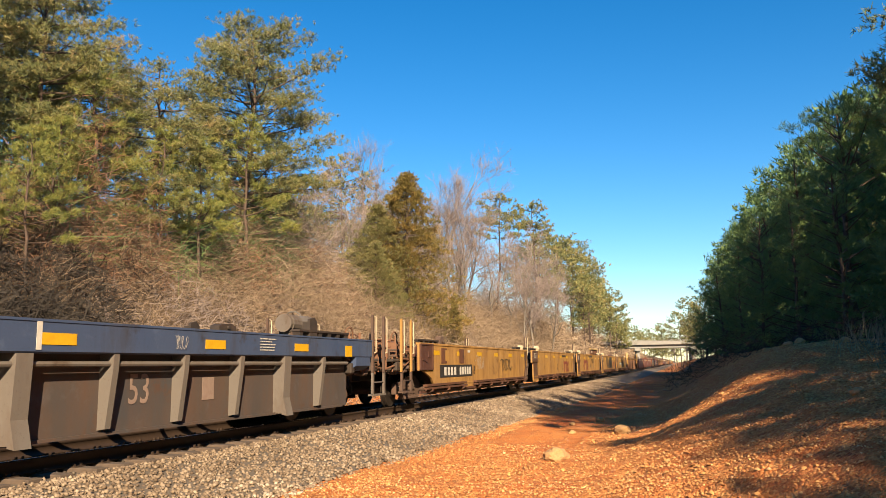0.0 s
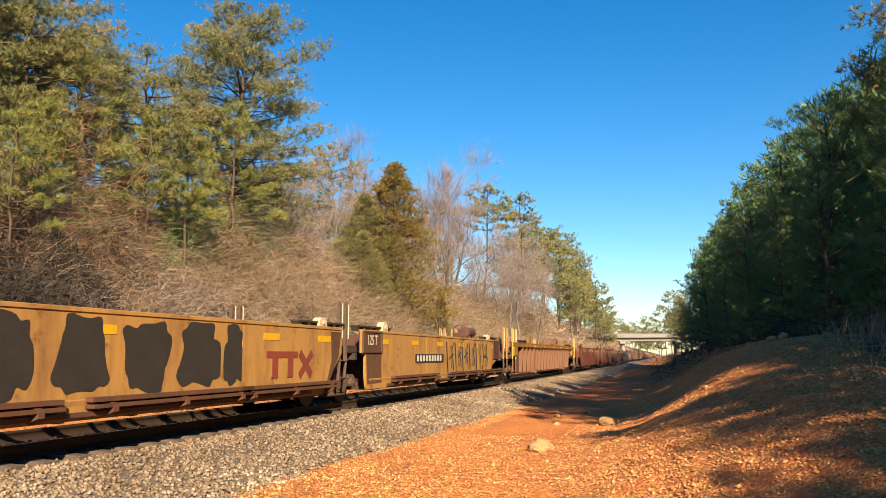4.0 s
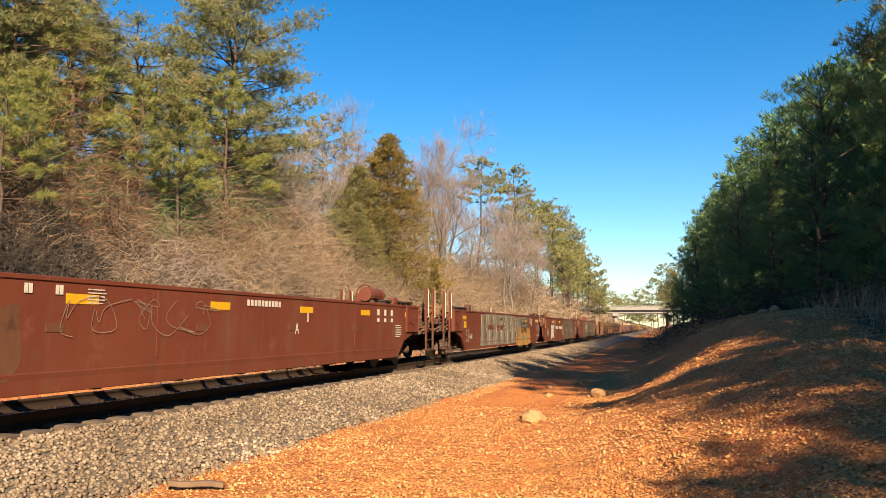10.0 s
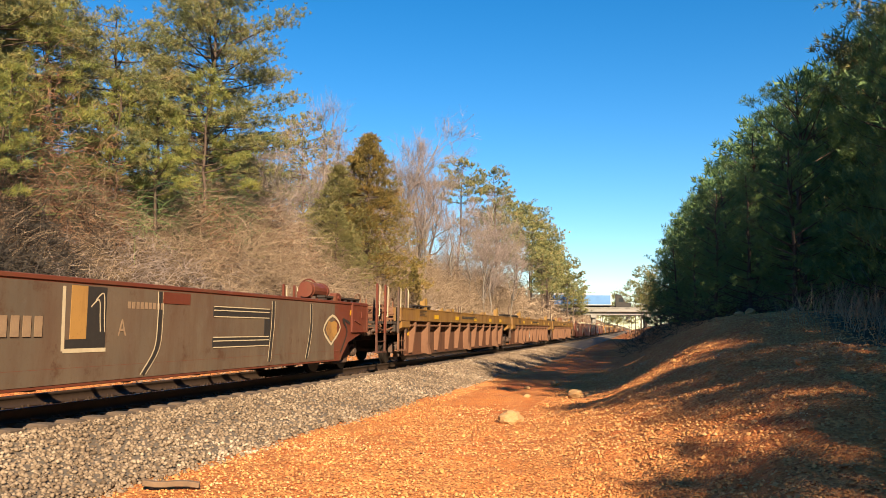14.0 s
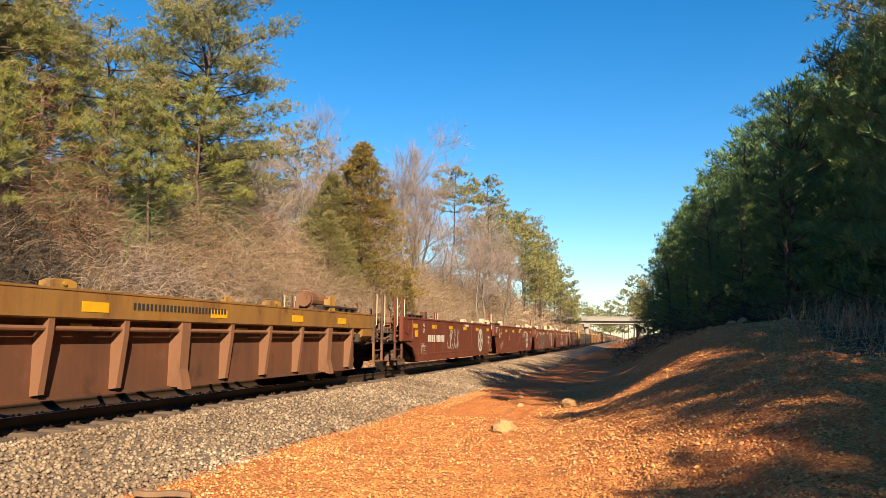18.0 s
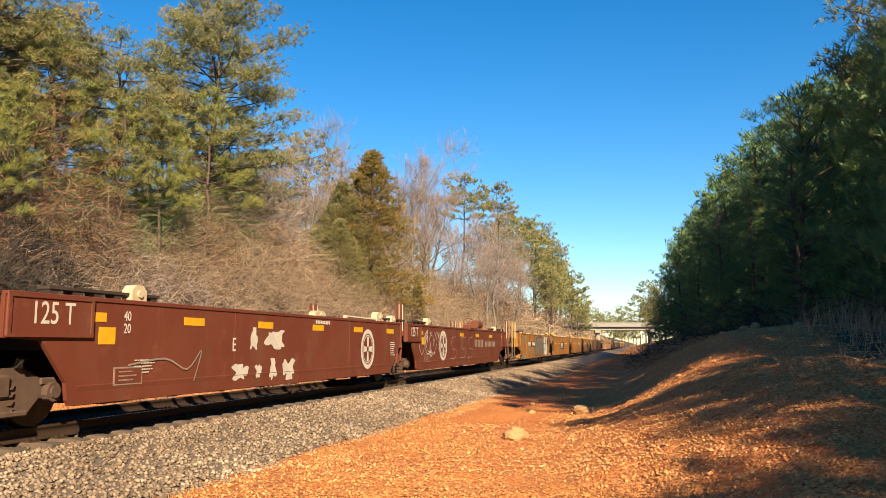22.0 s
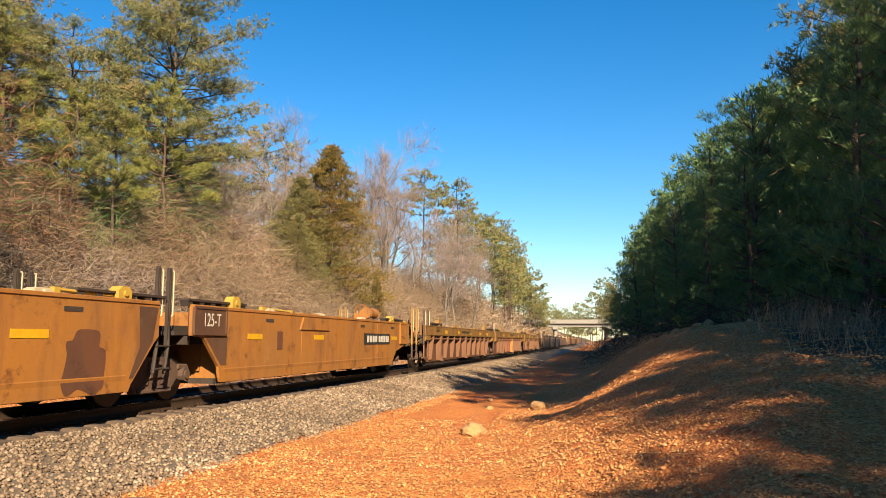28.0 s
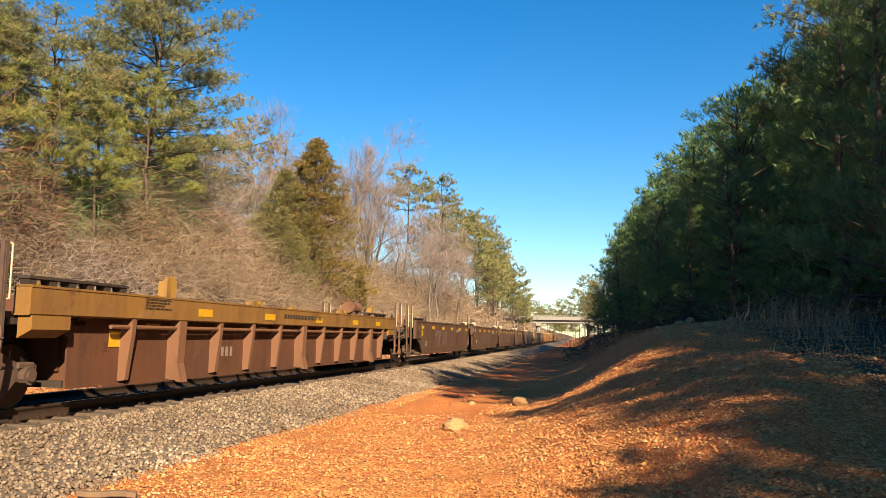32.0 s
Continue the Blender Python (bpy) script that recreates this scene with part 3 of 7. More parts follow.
def boulder(x, y, size, seed, label):
    bm = bmesh.new()
    bmesh.ops.create_icosphere(bm, subdivisions=3, radius=1)
    for v in bm.verts:
        d = noise.noise(v.co * 1.3 + Vector((seed, 0, 0))) * 0.35 + noise.noise(v.co * 3.1 + Vector((0, seed, 0))) * 0.12
        v.co *= 1 + d
        v.co.z *= 0.75
        v.co = Vector([round(c * 5) / 5 * 0.35 + c * 0.65 for c in v.co])
    me = bpy.data.meshes.new("rock")
    bm.to_mesh(me)
    bm.free()
    me.materials.append(ROCK)
    ob = tagged(new("rock", me), label, "rock", "loose rocks on the dirt")
    ob.matrix_basis = pose(x, y, float(ground_z(x, y)) + size * 0.42, 0, 0, seed * 50) @ Matrix.Diagonal((size * 1.25, size, size, 1))
    return ob


boulder(-2.62, 14.2, 0.19, 1.3, "pale yellow sandstone rock lying on the dirt")
boulder(-1.98, 19.2, 0.17, 2.7, "pale rock at the foot of the bank")
for bx, by, bs, bd in ((1.75, 19.5, 0.10, 4.1), (2.1, 20.5, 0.12, 5.2), (1.3, 19.8, 0.07, 6.3), (2.6, 17.5, 0.09, 7.7), (-3.2, 19.5, 0.07, 8.2), (-3.6, 22.0, 0.08, 9.4), (1.55, 9.9, 0.06, 10.1), (-3.1, 24.0, 0.09, 3.3)):
    boulder(bx, by, bs, bd, "small pale stone on the clay")


def plank():
    bm = bmesh.new()
    box(bm, -0.28, 0.28, -0.045, 0.045, -0.02, 0.035, 0.008)
    bmesh.ops.subdivide_edges(bm, edges=[e for e in bm.edges if e.calc_length() > 0.3], cuts=4)
    for v in bm.verts:
        v.co.y += 0.012 * math.sin(v.co.x * 9)
        v.co.z += 0.008 * math.sin(v.co.x * 14)
    me = bpy.data.meshes.new("plank")
    bm.to_mesh(me)
    bm.free()
    me.materials.append(TIE)
    me.materials[0] = BOARD
    ob = tagged(new("plank", me), "weathered broken board lying in the gravel", "board")
    ob.matrix_basis = pose(-4.85, 7.25, -0.50, 0, 3, 24)


plank()


# ---- plants ----
def tubes(paths, sides=5):
    """Quads round tapering paths; each path is (points, radii)."""
    vs, fs, base = [], [], 0
    ang = np.arange(sides) * 6.2832 / sides
    for pts, rad in paths:
        pts = np.asarray(pts, float)
        d = np.gradient(pts, axis=0)
        d /= np.linalg.norm(d, axis=1)[:, None] + 1e-9
        ref = np.where(np.abs(d[:, 2:3]) < 0.9, [[0, 0, 1.0]], [[1.0, 0, 0]])
        e = np.cross(d, ref)
        e /= np.linalg.norm(e, axis=1)[:, None] + 1e-9
        f = np.cross(d, e)
        ring = pts[:, None] + np.asarray(rad)[:, None, None] * (np.cos(ang)[None, :, None] * e[:, None] + np.sin(ang)[None, :, None] * f[:, None])
        n = len(pts)
        vs.append(ring.reshape(-1, 3))
        k = base + np.arange(n * sides).reshape(n, sides)
        k2 = np.roll(k, -1, 1)
        fs.append(np.stack((k[:-1], k2[:-1], k2[1:], k[1:]), -1).reshape(-1, 4))
        base += n * sides
    return np.concatenate(vs), np.concatenate(fs)


def blades(r, at, way, count, length, width, spread=0.8):
    """Needle blades: count thin triangles round each place, along way."""
    n = len(at)
    c = np.repeat(at, count, 0)
    d = np.repeat(way, count, 0) * 0.7 + spread * r.normal(0, 0.6, (n * count, 3))
    d /= np.linalg.norm(d, axis=1)[:, None] + 1e-9
    s = np.cross(d, r.normal(0, 1, (n * count, 3)))
    s /= np.linalg.norm(s, axis=1)[:, None] + 1e-9
    l = length * r.uniform(0.6, 1.2, (n * count, 1))
    c = c + r.normal(0, length * 0.2, c.shape)
    v = np.stack((c - s * width, c + s * width, c + d * l), 1).reshape(-1, 3)
    return v, np.arange(len(v)).reshape(-1, 3)


def pine_meshes(seed, H, start, reach, needle, blade=(0.17, 0.008), count=24, step=0.5, sprays=7, tufts=3, pad=0.2, taper=0.6, rise=0.25, upright=0.35, trunk_r=0.17, skip=0.12, dead=0, twigs=True):
    """Trunk, limbs and crown of a pine: limbs fork into sprays that end in tufts of needles, with gaps between them.
    start: height of the lowest green limb; taper: 1 and more for a cone, less for a round head; dead: bare limbs below."""
    r = np.random.RandomState(seed)
    zz = np.linspace(-0.4, H, 12)
    lean = np.cumsum(r.normal(0, 0.07, (12, 2)), 0)
    spine = np.stack((lean[:, 0], lean[:, 1], zz), -1)
    limb, tips, ways = [], [], []
    up_axis = np.array([0, 0, 1.0])

    def foot(z):
        return np.array([np.interp(z, zz, spine[:, 0]), np.interp(z, zz, spine[:, 1]), z])
    z = start
    while z < H - 0.2:
        k = (z - start) / (H - start)
        full = (1 - k) ** taper if taper >= 1 else np.sqrt(max(1 - (2 * max(k, 0.3) - 1) ** 2, 0.03)) * (1 - 0.2 * k)
        n, a0 = r.randint(3, 5), r.uniform(0, 6.283)
        for j in range(n):
            if r.uniform() < skip:
                continue
            L, a = max(reach * full * r.uniform(0.55, 1.2), 0.4), a0 + j * 6.283 / n + r.normal(0, 0.35)
            up = rise * (0.2 + 1.5 * k) + r.normal(0, 0.1)
            out = np.array([math.cos(a), math.sin(a), 0])
            side = np.cross(out, up_axis)
            bend = r.normal(0, 0.12)

            def along(q):
                return foot(z) + out * L * q + up_axis * L * (up * q + 0.14 * q * q) + side * L * bend * q * q
            limb.append((along(np.linspace(0, 1, 4)[:, None]), np.linspace(0.016 + 0.011 * L, 0.006, 4)))
            m = max(int(sprays * L / 2), 3)
            q = r.uniform(0.32, 1.0, (m, 1))
            q[0] = 1.0
            d = out * r.uniform(0.3, 0.9, (m, 1)) + side * r.uniform(-1, 1, (m, 1)) + up_axis * r.uniform(0.0, 0.4, (m, 1))
            b = along(q)
            e = b + d * (L * 0.32 * (1.15 - q) + 0.15)
            if twigs:
                limb.extend(((b[i], (b[i] + e[i]) / 2 + r.normal(0, 0.03, 3), e[i]), (0.011, 0.008, 0.004)) for i in range(m))
            at = e[:, None] + r.normal(0, 1, (m, tufts, 3)) * np.array([pad, pad, pad * 0.42])
            w = d / np.linalg.norm(d, axis=1)[:, None] * 0.6 + up_axis * upright
            tips.append(at.reshape(-1, 3))
            ways.append(np.repeat(w, tufts, 0))
        z += step * r.uniform(0.6, 1.4)
    for i in range(dead):
        z, a = r.uniform(0.25 * start, start + 0.2 * (H - start)), r.uniform(0, 6.283)
        L = reach * r.uniform(0.4, 0.85)
        out = np.array([math.cos(a), math.sin(a), r.uniform(-0.1, 0.25)])
        p = np.array([foot(z) + out * L * t + r.normal(0, 0.06, 3) * t for t in (0, 0.35, 0.7, 1.0)])
        limb.append((p, (0.035, 0.024, 0.015, 0.006)))
        for t in r.uniform(0.3, 1, 7):
            o = foot(z) + out * L * t
            limb.append(((o, o + (out * 0.5 + r.normal(0, 0.6, 3)) * 0.3, o + (out * 0.5 + r.normal(0, 0.6, 3)) * 0.7), (0.012, 0.009, 0.005)))
    tips.append(spine[-1:] + r.normal(0, 0.1, (6, 3)))
    ways.append(np.repeat([[0, 0, 1.0]], 6, 0))
    tv, tf = tubes([(spine, np.linspace(trunk_r, 0.03, 12))], 6)
    lv, lf = tubes([x for x in limb if len(x[0]) == 4], 4)
    tv, tf = np.concatenate((tv, lv)), np.concatenate((tf, lf + len(tv)))
    fine = [x for x in limb if len(x[0]) == 3]
    if fine:
        lv, lf = tubes(fine, 3)
        tv, tf = np.concatenate((tv, lv)), np.concatenate((tf, lf + len(tv)))
    cv, cf = blades(r, np.concatenate(tips), np.concatenate(ways), count, *blade)
    return raw_mesh("trunk", tv, tf, BARK), raw_mesh("crown", cv, cf, needle)


def tree(name, meshes, x, y, scale=1.0, turn=0.0, label="", category="tree", group="", sink=0.1, wide=1.0):
    t = tagged(new(name), label, category, group)
    for part_name, me in zip(("trunk", "crown"), meshes):
        ob = new(part_name, me)
        ob.parent = t
    t.matrix_basis = pose(x, y, float(ground_z(x, y)) - sink, 0, 0, turn) @ Matrix.Diagonal((scale * wide, scale * wide, scale, 1))
    return t


def bare_meshes(seed, H, spread, material, trunk_r=0.12, levels=4, fork=5, twig_mat=None):
    """A leafless tree: trunk and limbs, and a crown of fine twigs."""
    r = np.random.RandomState(seed)
    limbs, twigs = [], []

    def grow(p, d, L, rad, lev):
        n = 4
        pts = [p]
        dd = d
        for i in range(n):
            dd = dd + r.normal(0, 0.16, 3) + np.array([0, 0, 0.05])
            dd /= np.linalg.norm(dd)
            pts.append(pts[-1] + dd * L / n)
        pts = np.array(pts)
        (limbs if lev < 2 else twigs).append((pts, np.linspace(rad, rad * 0.45, n + 1)))
        if lev >= levels:
            return
        for k in range(fork if lev else fork + 3):
            t = r.uniform(0.3, 1.0)
            q = pts[0] + (pts[-1] - pts[0]) * t if lev else np.array([np.interp(t, np.linspace(0, 1, n + 1), pts[:, c]) for c in range(3)])
            side = r.normal(0, 1, 3)
            side -= dd * side.dot(dd)
            side /= np.linalg.norm(side)
            nd = dd * 0.75 + side * spread
            nd /= np.linalg.norm(nd)
            grow(q, nd, L * r.uniform(0.42, 0.66), max(rad * 0.42, 0.011), lev + 1)
    grow(np.array([0, 0, -0.3]), np.array([0, 0, 1.0]), H * 0.62, trunk_r, 0)
    tv, tf = tubes(limbs, 5)
    cv, cf = tubes([(a[::2], b[::2]) for a, b in twigs], 3)
    ends = [t[0] for t in twigs if len(t[0])]
    q = np.repeat(np.arange(len(ends)), 5)
    at = np.array([ends[i][r.randint(1, 5)] for i in q])
    way = np.array([ends[i][-1] - ends[i][0] for i in q])
    way = way / (np.linalg.norm(way, axis=1)[:, None] + 1e-9) + r.normal(0, 0.42, (len(q), 3)) + np.array([0, 0, 0.25])
    way /= np.linalg.norm(way, axis=1)[:, None]
    rv, rf = ribbons(r, at, way, r.uniform(0.35, 0.9, len(q)), np.full(len(q), 0.006), np.zeros(len(q)), 1)
    cv, cf = np.concatenate((cv, rv)), np.concatenate((cf, rf + len(cv)))
    return raw_mesh("trunk", tv, tf, GREY_BARK), raw_mesh("crown", cv, cf, twig_mat or material)


def cedar_meshes(seed, H, wide, sprays):
    r = np.random.RandomState(seed)
    spine = np.stack((np.zeros(8), np.zeros(8), np.linspace(-0.3, H, 8)), -1)
    # drooping sprays gathered in lumps along ascending limbs, with shaded gaps between them
    m = 330
    k = r.uniform(0, 1, m) ** 0.85
    z, a = 0.3 + k * (H - 0.45), r.uniform(0, 6.283, m)
    rad = wide * np.clip((1 - k) ** 0.8, 0.03, 1) * r.uniform(0.45, 1.3, m)
    at = np.stack((rad * np.cos(a), rad * np.sin(a), z), -1)
    way = np.stack((np.cos(a), np.sin(a), np.full(m, 0.7)), -1)
    each = 15
    size = np.repeat(0.12 + 0.24 * (1 - k) * r.uniform(0.5, 1.5, m), each)[:, None]
    at = np.repeat(at, each, 0) + r.normal(0, 1, (m * each, 3)) * size * np.array([1.1, 1.1, 0.5])
    way = np.repeat(way, each, 0)
    cv, cf = blades(r, at, way, 8, 0.16, 0.019, 0.6)
    paths = [(spine, np.linspace(0.16, 0.02, 8))]
    for i in range(70):
        zz, aa = r.uniform(0.6, H * 0.9), r.uniform(0, 6.283)
        L = wide * (1 - zz / H) ** 0.85
        paths.append((np.array([(0, 0, zz), (0.6 * L * math.cos(aa), 0.6 * L * math.sin(aa), zz + 0.1), (L * math.cos(aa), L * math.sin(aa), zz + 0.4 * L)]), [0.03, 0.02, 0.008]))
    tv, tf = tubes(paths, 4)
    return raw_mesh("trunk", tv, tf, BARK), raw_mesh("crown", cv, cf, sprays)


def ribbons(r, root, way, length, width, sag, segs=3):
    """Arching stems as folded strips."""
    n = len(root)
    t = np.linspace(0, 1, segs + 1)[None, :, None]
    L = np.asarray(length)[:, None, None]
    wob = r.normal(0, 0.10, (n, segs + 1, 3)) * t
    p = root[:, None] + way[:, None] * L * t + np.array([0, 0, -1.0]) * (np.asarray(sag)[:, None, None] * L) * t ** 2 + wob * L
    s = np.cross(way, r.normal(0, 1, (n, 3)))
    s /= np.linalg.norm(s, axis=1)[:, None] + 1e-9
    w = np.asarray(width)[:, None, None] * (1 - 0.75 * t)
    a, b = p - s[:, None] * w, p + s[:, None] * w
    v = np.stack((a, b), 2).reshape(-1, 3)
    k = np.arange(n * (segs + 1) * 2).reshape(n, segs + 1, 2)
    f = np.stack((k[:, :-1, 0], k[:, :-1, 1], k[:, 1:, 1], k[:, 1:, 0]), -1).reshape(-1, 4)
    return v, f


def thicket(name, spots, material, seed, stems, label, width=0.012, category="brush", reach=0.42):
    """Tangled leafless shrubs; spots are (x, y, radius, height)."""
    r = np.random.RandomState(seed)
    roots, ways, lens, sags, wid = [], [], [], [], []
    for x, y, rad, h in spots:
        n = stems
        a, q = r.uniform(0, 6.283, n), rad * np.sqrt(r.uniform(0, 1, n))
        rx, ry = x + q * np.cos(a), y + q * np.sin(a)
        rz = ground_z(rx, ry) + r.uniform(0, 0.75, n) * h * (1 - (q / rad) ** 2)
        roots.append(np.stack((rx, ry, rz), -1))
        d = r.normal(0, 0.75, (n, 3)) + np.array([0.25, 0, 0.55])
        d[:, 2] = np.abs(d[:, 2])
        ways.append(d / np.linalg.norm(d, axis=1)[:, None])
        lens.append((0.5 + reach * h) * r.uniform(0.35, 1.0, n))
        sags.append(r.uniform(0.1, 0.8, n))
        wid.append(width * (0.7 + 0.012 * y) * r.uniform(0.6, 1.6, n))
    v, f = ribbons(r, np.concatenate(roots), np.concatenate(ways), np.concatenate(lens), np.concatenate(wid), np.concatenate(sags), 2)
    return tagged(new(name, raw_mesh(name, v, f, material)), label, category, kind="stuff")


def hill_spots(n, seed, y0, y1, u0, u1, rad, h):
    r = np.random.RandomState(seed)
    y = y0 + (y1 - y0) * r.uniform(0, 1, n) ** 1.4
    u = r.uniform(u0, u1, n)
    x = TRACK_X - track_bend(y) + u
    return [(a, b, r.uniform(*rad), r.uniform(*h)) for a, b in zip(x, y) if math.hypot(a + 15.9, b - 15.9) > 2.4 and math.hypot(a + 14.0, b - 13.8) > 1.9]


thicket("brush_thicket", hill_spots(430, 21, 8, 120, -13.5, -4.8, (1.0, 2.2), (1.3, 2.5)), TWIG, 22, 185, "tangled tan leafless brush and vines covering the slope", 0.0062, reach=0.30)
thicket("vine_thicket", hill_spots(215, 23, 30, 122, -15.0, -6.5, (1.2, 2.6), (3.0, 5.6)), TWIG, 24, 240, "tall brown vine tangle hanging over the hillside", 0.0062)
thicket("grey_thicket", hill_spots(70, 25, 8, 70, -9.0, -4.6, (0.8, 1.6), (0.9, 1.6)), TWIG_GREY, 26, 120, "pale grey dry weeds along the cutting")
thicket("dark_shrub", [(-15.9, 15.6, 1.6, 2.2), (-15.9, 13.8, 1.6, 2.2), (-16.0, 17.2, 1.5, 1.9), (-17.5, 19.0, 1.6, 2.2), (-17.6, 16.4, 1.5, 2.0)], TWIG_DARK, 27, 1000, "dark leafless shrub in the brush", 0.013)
# the next two thickets are added as the deep shade between the trunks
thicket("shade_undergrowth", hill_spots(26, 47, 14, 44, -13.0, -9.5, (0.9, 1.6), (1.6, 3.2)), TWIG_DARK, 48, 260, "near-black clumps standing in for the shade below the pines", 0.009)
thicket("shade_understorey", [(-20.6 - 0.4 * (i % 3), 14.0 + 2.0 * i, 1.5, 3.6 + 0.7 * ((i * 5) % 4)) for i in range(12)], NEEDLE_SHADED, 50, 330, "clumps added for the dark shade in the hollow under the pines", 0.013)
thicket("upper_brush", hill_spots(150, 45, 38, 125, -20.0, -12.5, (1.6, 3.0), (4.0, 7.5)), TWIG_GREY, 46, 230, "grey-brown thicket of saplings above the cutting", 0.007)
thicket("far_brush", hill_spots(260, 28, 105, 330, -15.0, -5.0, (2.5, 5.0), (3.0, 7.0)), TWIG, 29, 62, "distant brown brush along the cutting", 0.018)

thicket("tall_brush", hill_spots(34, 51, 15, 46, -12.6, -9.6, (1.0, 1.8), (2.6, 4.4)), TWIG, 52, 420, "tall tan brush below the pines", 0.0066, reach=0.25)
thicket("cedar_brush", [(-15.6, 44.5, 1.6, 2.6), (-16.2, 47.0, 1.7, 3.2), (-15.8, 49.5, 1.6, 3.4), (-15.0, 52.0, 1.8, 3.2), (-17.6, 43.5, 1.6, 3.4), (-18.8, 42.6, 1.5, 3.8)], TWIG, 58, 420, "tan brush grown up before the cedars", 0.009, reach=0.3)
thicket("hanging_vines", [(-19.2, 20.4, 1.2, 7.5), (-19.8, 22.0, 1.3, 9.0), (-19.5, 24.0, 1.0, 7.0), (-18.8, 17.5, 1.2, 5.5), (-19.0, 30.8, 1.4, 4.5), (-18.6, 36.0, 1.6, 5.0), (-19.0, 40.0, 1.8, 5.0)], TWIG_RED, 49, 900, "red-brown dead vines hanging from the trees", 0.008, reach=0.07)
PINE_TALL = pine_meshes(1, 13.0, 3.4, 4.6, NEEDLE, (0.19, 0.015), 14, 0.38, 16, 4, 0.29, 0.6, 0.22, 0.3, 0.19, 0.14, 14, False)
PINE_TALL_B = pine_meshes(2, 13.0, 1.8, 3.9, NEEDLE, (0.19, 0.015), 14, 0.42, 14, 4, 0.27, 0.6, 0.1, 0.25, 0.18, 0.18, 12, False)
PINE_YOUNG = pine_meshes(3, 6.5, 1.9, 1.8, NEEDLE_BRIGHT, (0.21, 0.011), 20, 0.36, 11, 3, 0.14, 1.0, 0.5, 0.6, 0.08, 0.1, 0, False)
PINE_DARK = pine_meshes(4, 9.0, 0.3, 2.5, NEEDLE_SHADED, (0.21, 0.0085), 22, 0.40, 9, 3, 0.16, 1.0, 0.45, 0.7, 0.13, 0.06, 0, False)
PINE_DARK_B = pine_meshes(5, 9.0, 0.3, 2.6, NEEDLE_SHADED, (0.21, 0.0085), 22, 0.42, 9, 3, 0.16, 0.7, 0.45, 0.7, 0.14, 0.08, 0, False)
PINE_SUNLIT = pine_meshes(13, 9.0, 2.4, 2.5, NEEDLE, (0.18, 0.014), 14, 0.38, 14, 3, 0.22, 0.6, 0.3, 0.4, 0.15, 0.12, 6, False)
PINE_BALD = pine_meshes(6, 14.0, 9.4, 2.4, NEEDLE, (0.3, 0.034), 14, 0.5, 7, 3, 0.28, 0.55, 0.2, 0.35, 0.16, 0.2, 5)
PINE_FAR = pine_meshes(7, 15.0, 6.0, 3.4, NEEDLE, (0.45, 0.075), 7, 0.65, 6, 2, 0.42, 0.6, 0.2, 0.3, 0.16, 0.05, 4, False)
PINE_DEEP = pine_meshes(11, 13.0, 1.6, 4.2, NEEDLE, (0.4, 0.055), 8, 0.65, 6, 3, 0.38, 0.6, 0.2, 0.3, 0.18, 0.1, 4, False)
PINE_EDGE = pine_meshes(12, 9.0, 0.3, 2.6, NEEDLE_SHADED, (0.42, 0.045), 8, 0.55, 4, 3, 0.25, 0.8, 0.4, 0.5, 0.13, 0.05, 0, False)
BARE_A = bare_meshes(8, 11.0, 0.50, TWIG_GREY, 0.14, 4, 4)
BARE_B = bare_meshes(9, 10.0, 0.44, TWIG_GREY, 0.13, 4, 4)
CEDAR_A = cedar_meshes(10, 9.0, 2.6, CEDAR)
CEDAR_B = cedar_meshes(14, 9.0, 2.8, CEDAR_GREY)

# wood on the left, above the cutting
for x, y, top, kind, turn, text in (
        (-22.0, 21.5, 16.0, PINE_TALL_B, 20, "tall pine hung with brown vines"), (-21.6, 33.2, 18.2, PINE_TALL, 75, "tall broad-crowned pine above the cutting"),
        (-25.0, 27.0, 15.5, PINE_TALL_B, 140, "tall pine behind the brush"), (-21.0, 15.5, 13.5, PINE_TALL_B, 200, "tall pine with thin needles"),
        (-26.5, 38.5, 15.5, PINE_TALL, 260, "tall pine behind the brush"), (-24.0, 20.0, 17.5, PINE_TALL, 310, "tall pine behind the brush"),
        (-28.0, 33.0, 16.0, PINE_TALL_B, 50, "tall pine behind the brush"), (-27.0, 25.0, 17.0, PINE_TALL, 190, "tall pine behind the brush"), (-20.5, 26.0, 13.5, PINE_TALL_B, 15, "pine hung with dry vines"), (-23.8, 39.6, 14.2, PINE_TALL_B, 100, "thin pine at the wood's end")):
    zb = float(ground_z(x, y))
    tree("pine_tree", kind, x, y, (top - zb) / 13.0, turn, text, "pine tree", "pines on the left bank")
for i in range(26):
    y = 12 + i * 3.4
    if 30 < y < 50:
        continue
    x = -30.0 - 3.0 * ((i * 7) % 3)
    tree("pine_tree", (PINE_FAR, PINE_DEEP, PINE_DEEP)[i % 3], x, y, 0.62 + 0.07 * (i % 4), i * 67, "tree deep in the wood above the cutting", "tree", "trees deep in the left wood", wide=1.1)
for x, y, top, turn in ((-19.6, 27.4, 10.6, 0), (-18.3, 17.3, 8.0, 80), (-19.6, 19.6, 9.2, 150), (-18.4, 15.2, 7.2, 250), (-20.2, 31.6, 12.6, 40), (-20.8, 22.8, 12.4, 310), (-20.0, 25.2, 10.4, 100)):
    zb = float(ground_z(x, y))
    tree("young_pine", PINE_YOUNG, x, y, (top - zb) / 6.5, turn, "young yellow-green pine in front of the wood", "pine tree", "young pines on the slope")
tree("young_pine", PINE_YOUNG, -13.0, 24.3, 0.24, 30, "small bright green pine seedling in the brush", "pine tree", "young pines on the slope")
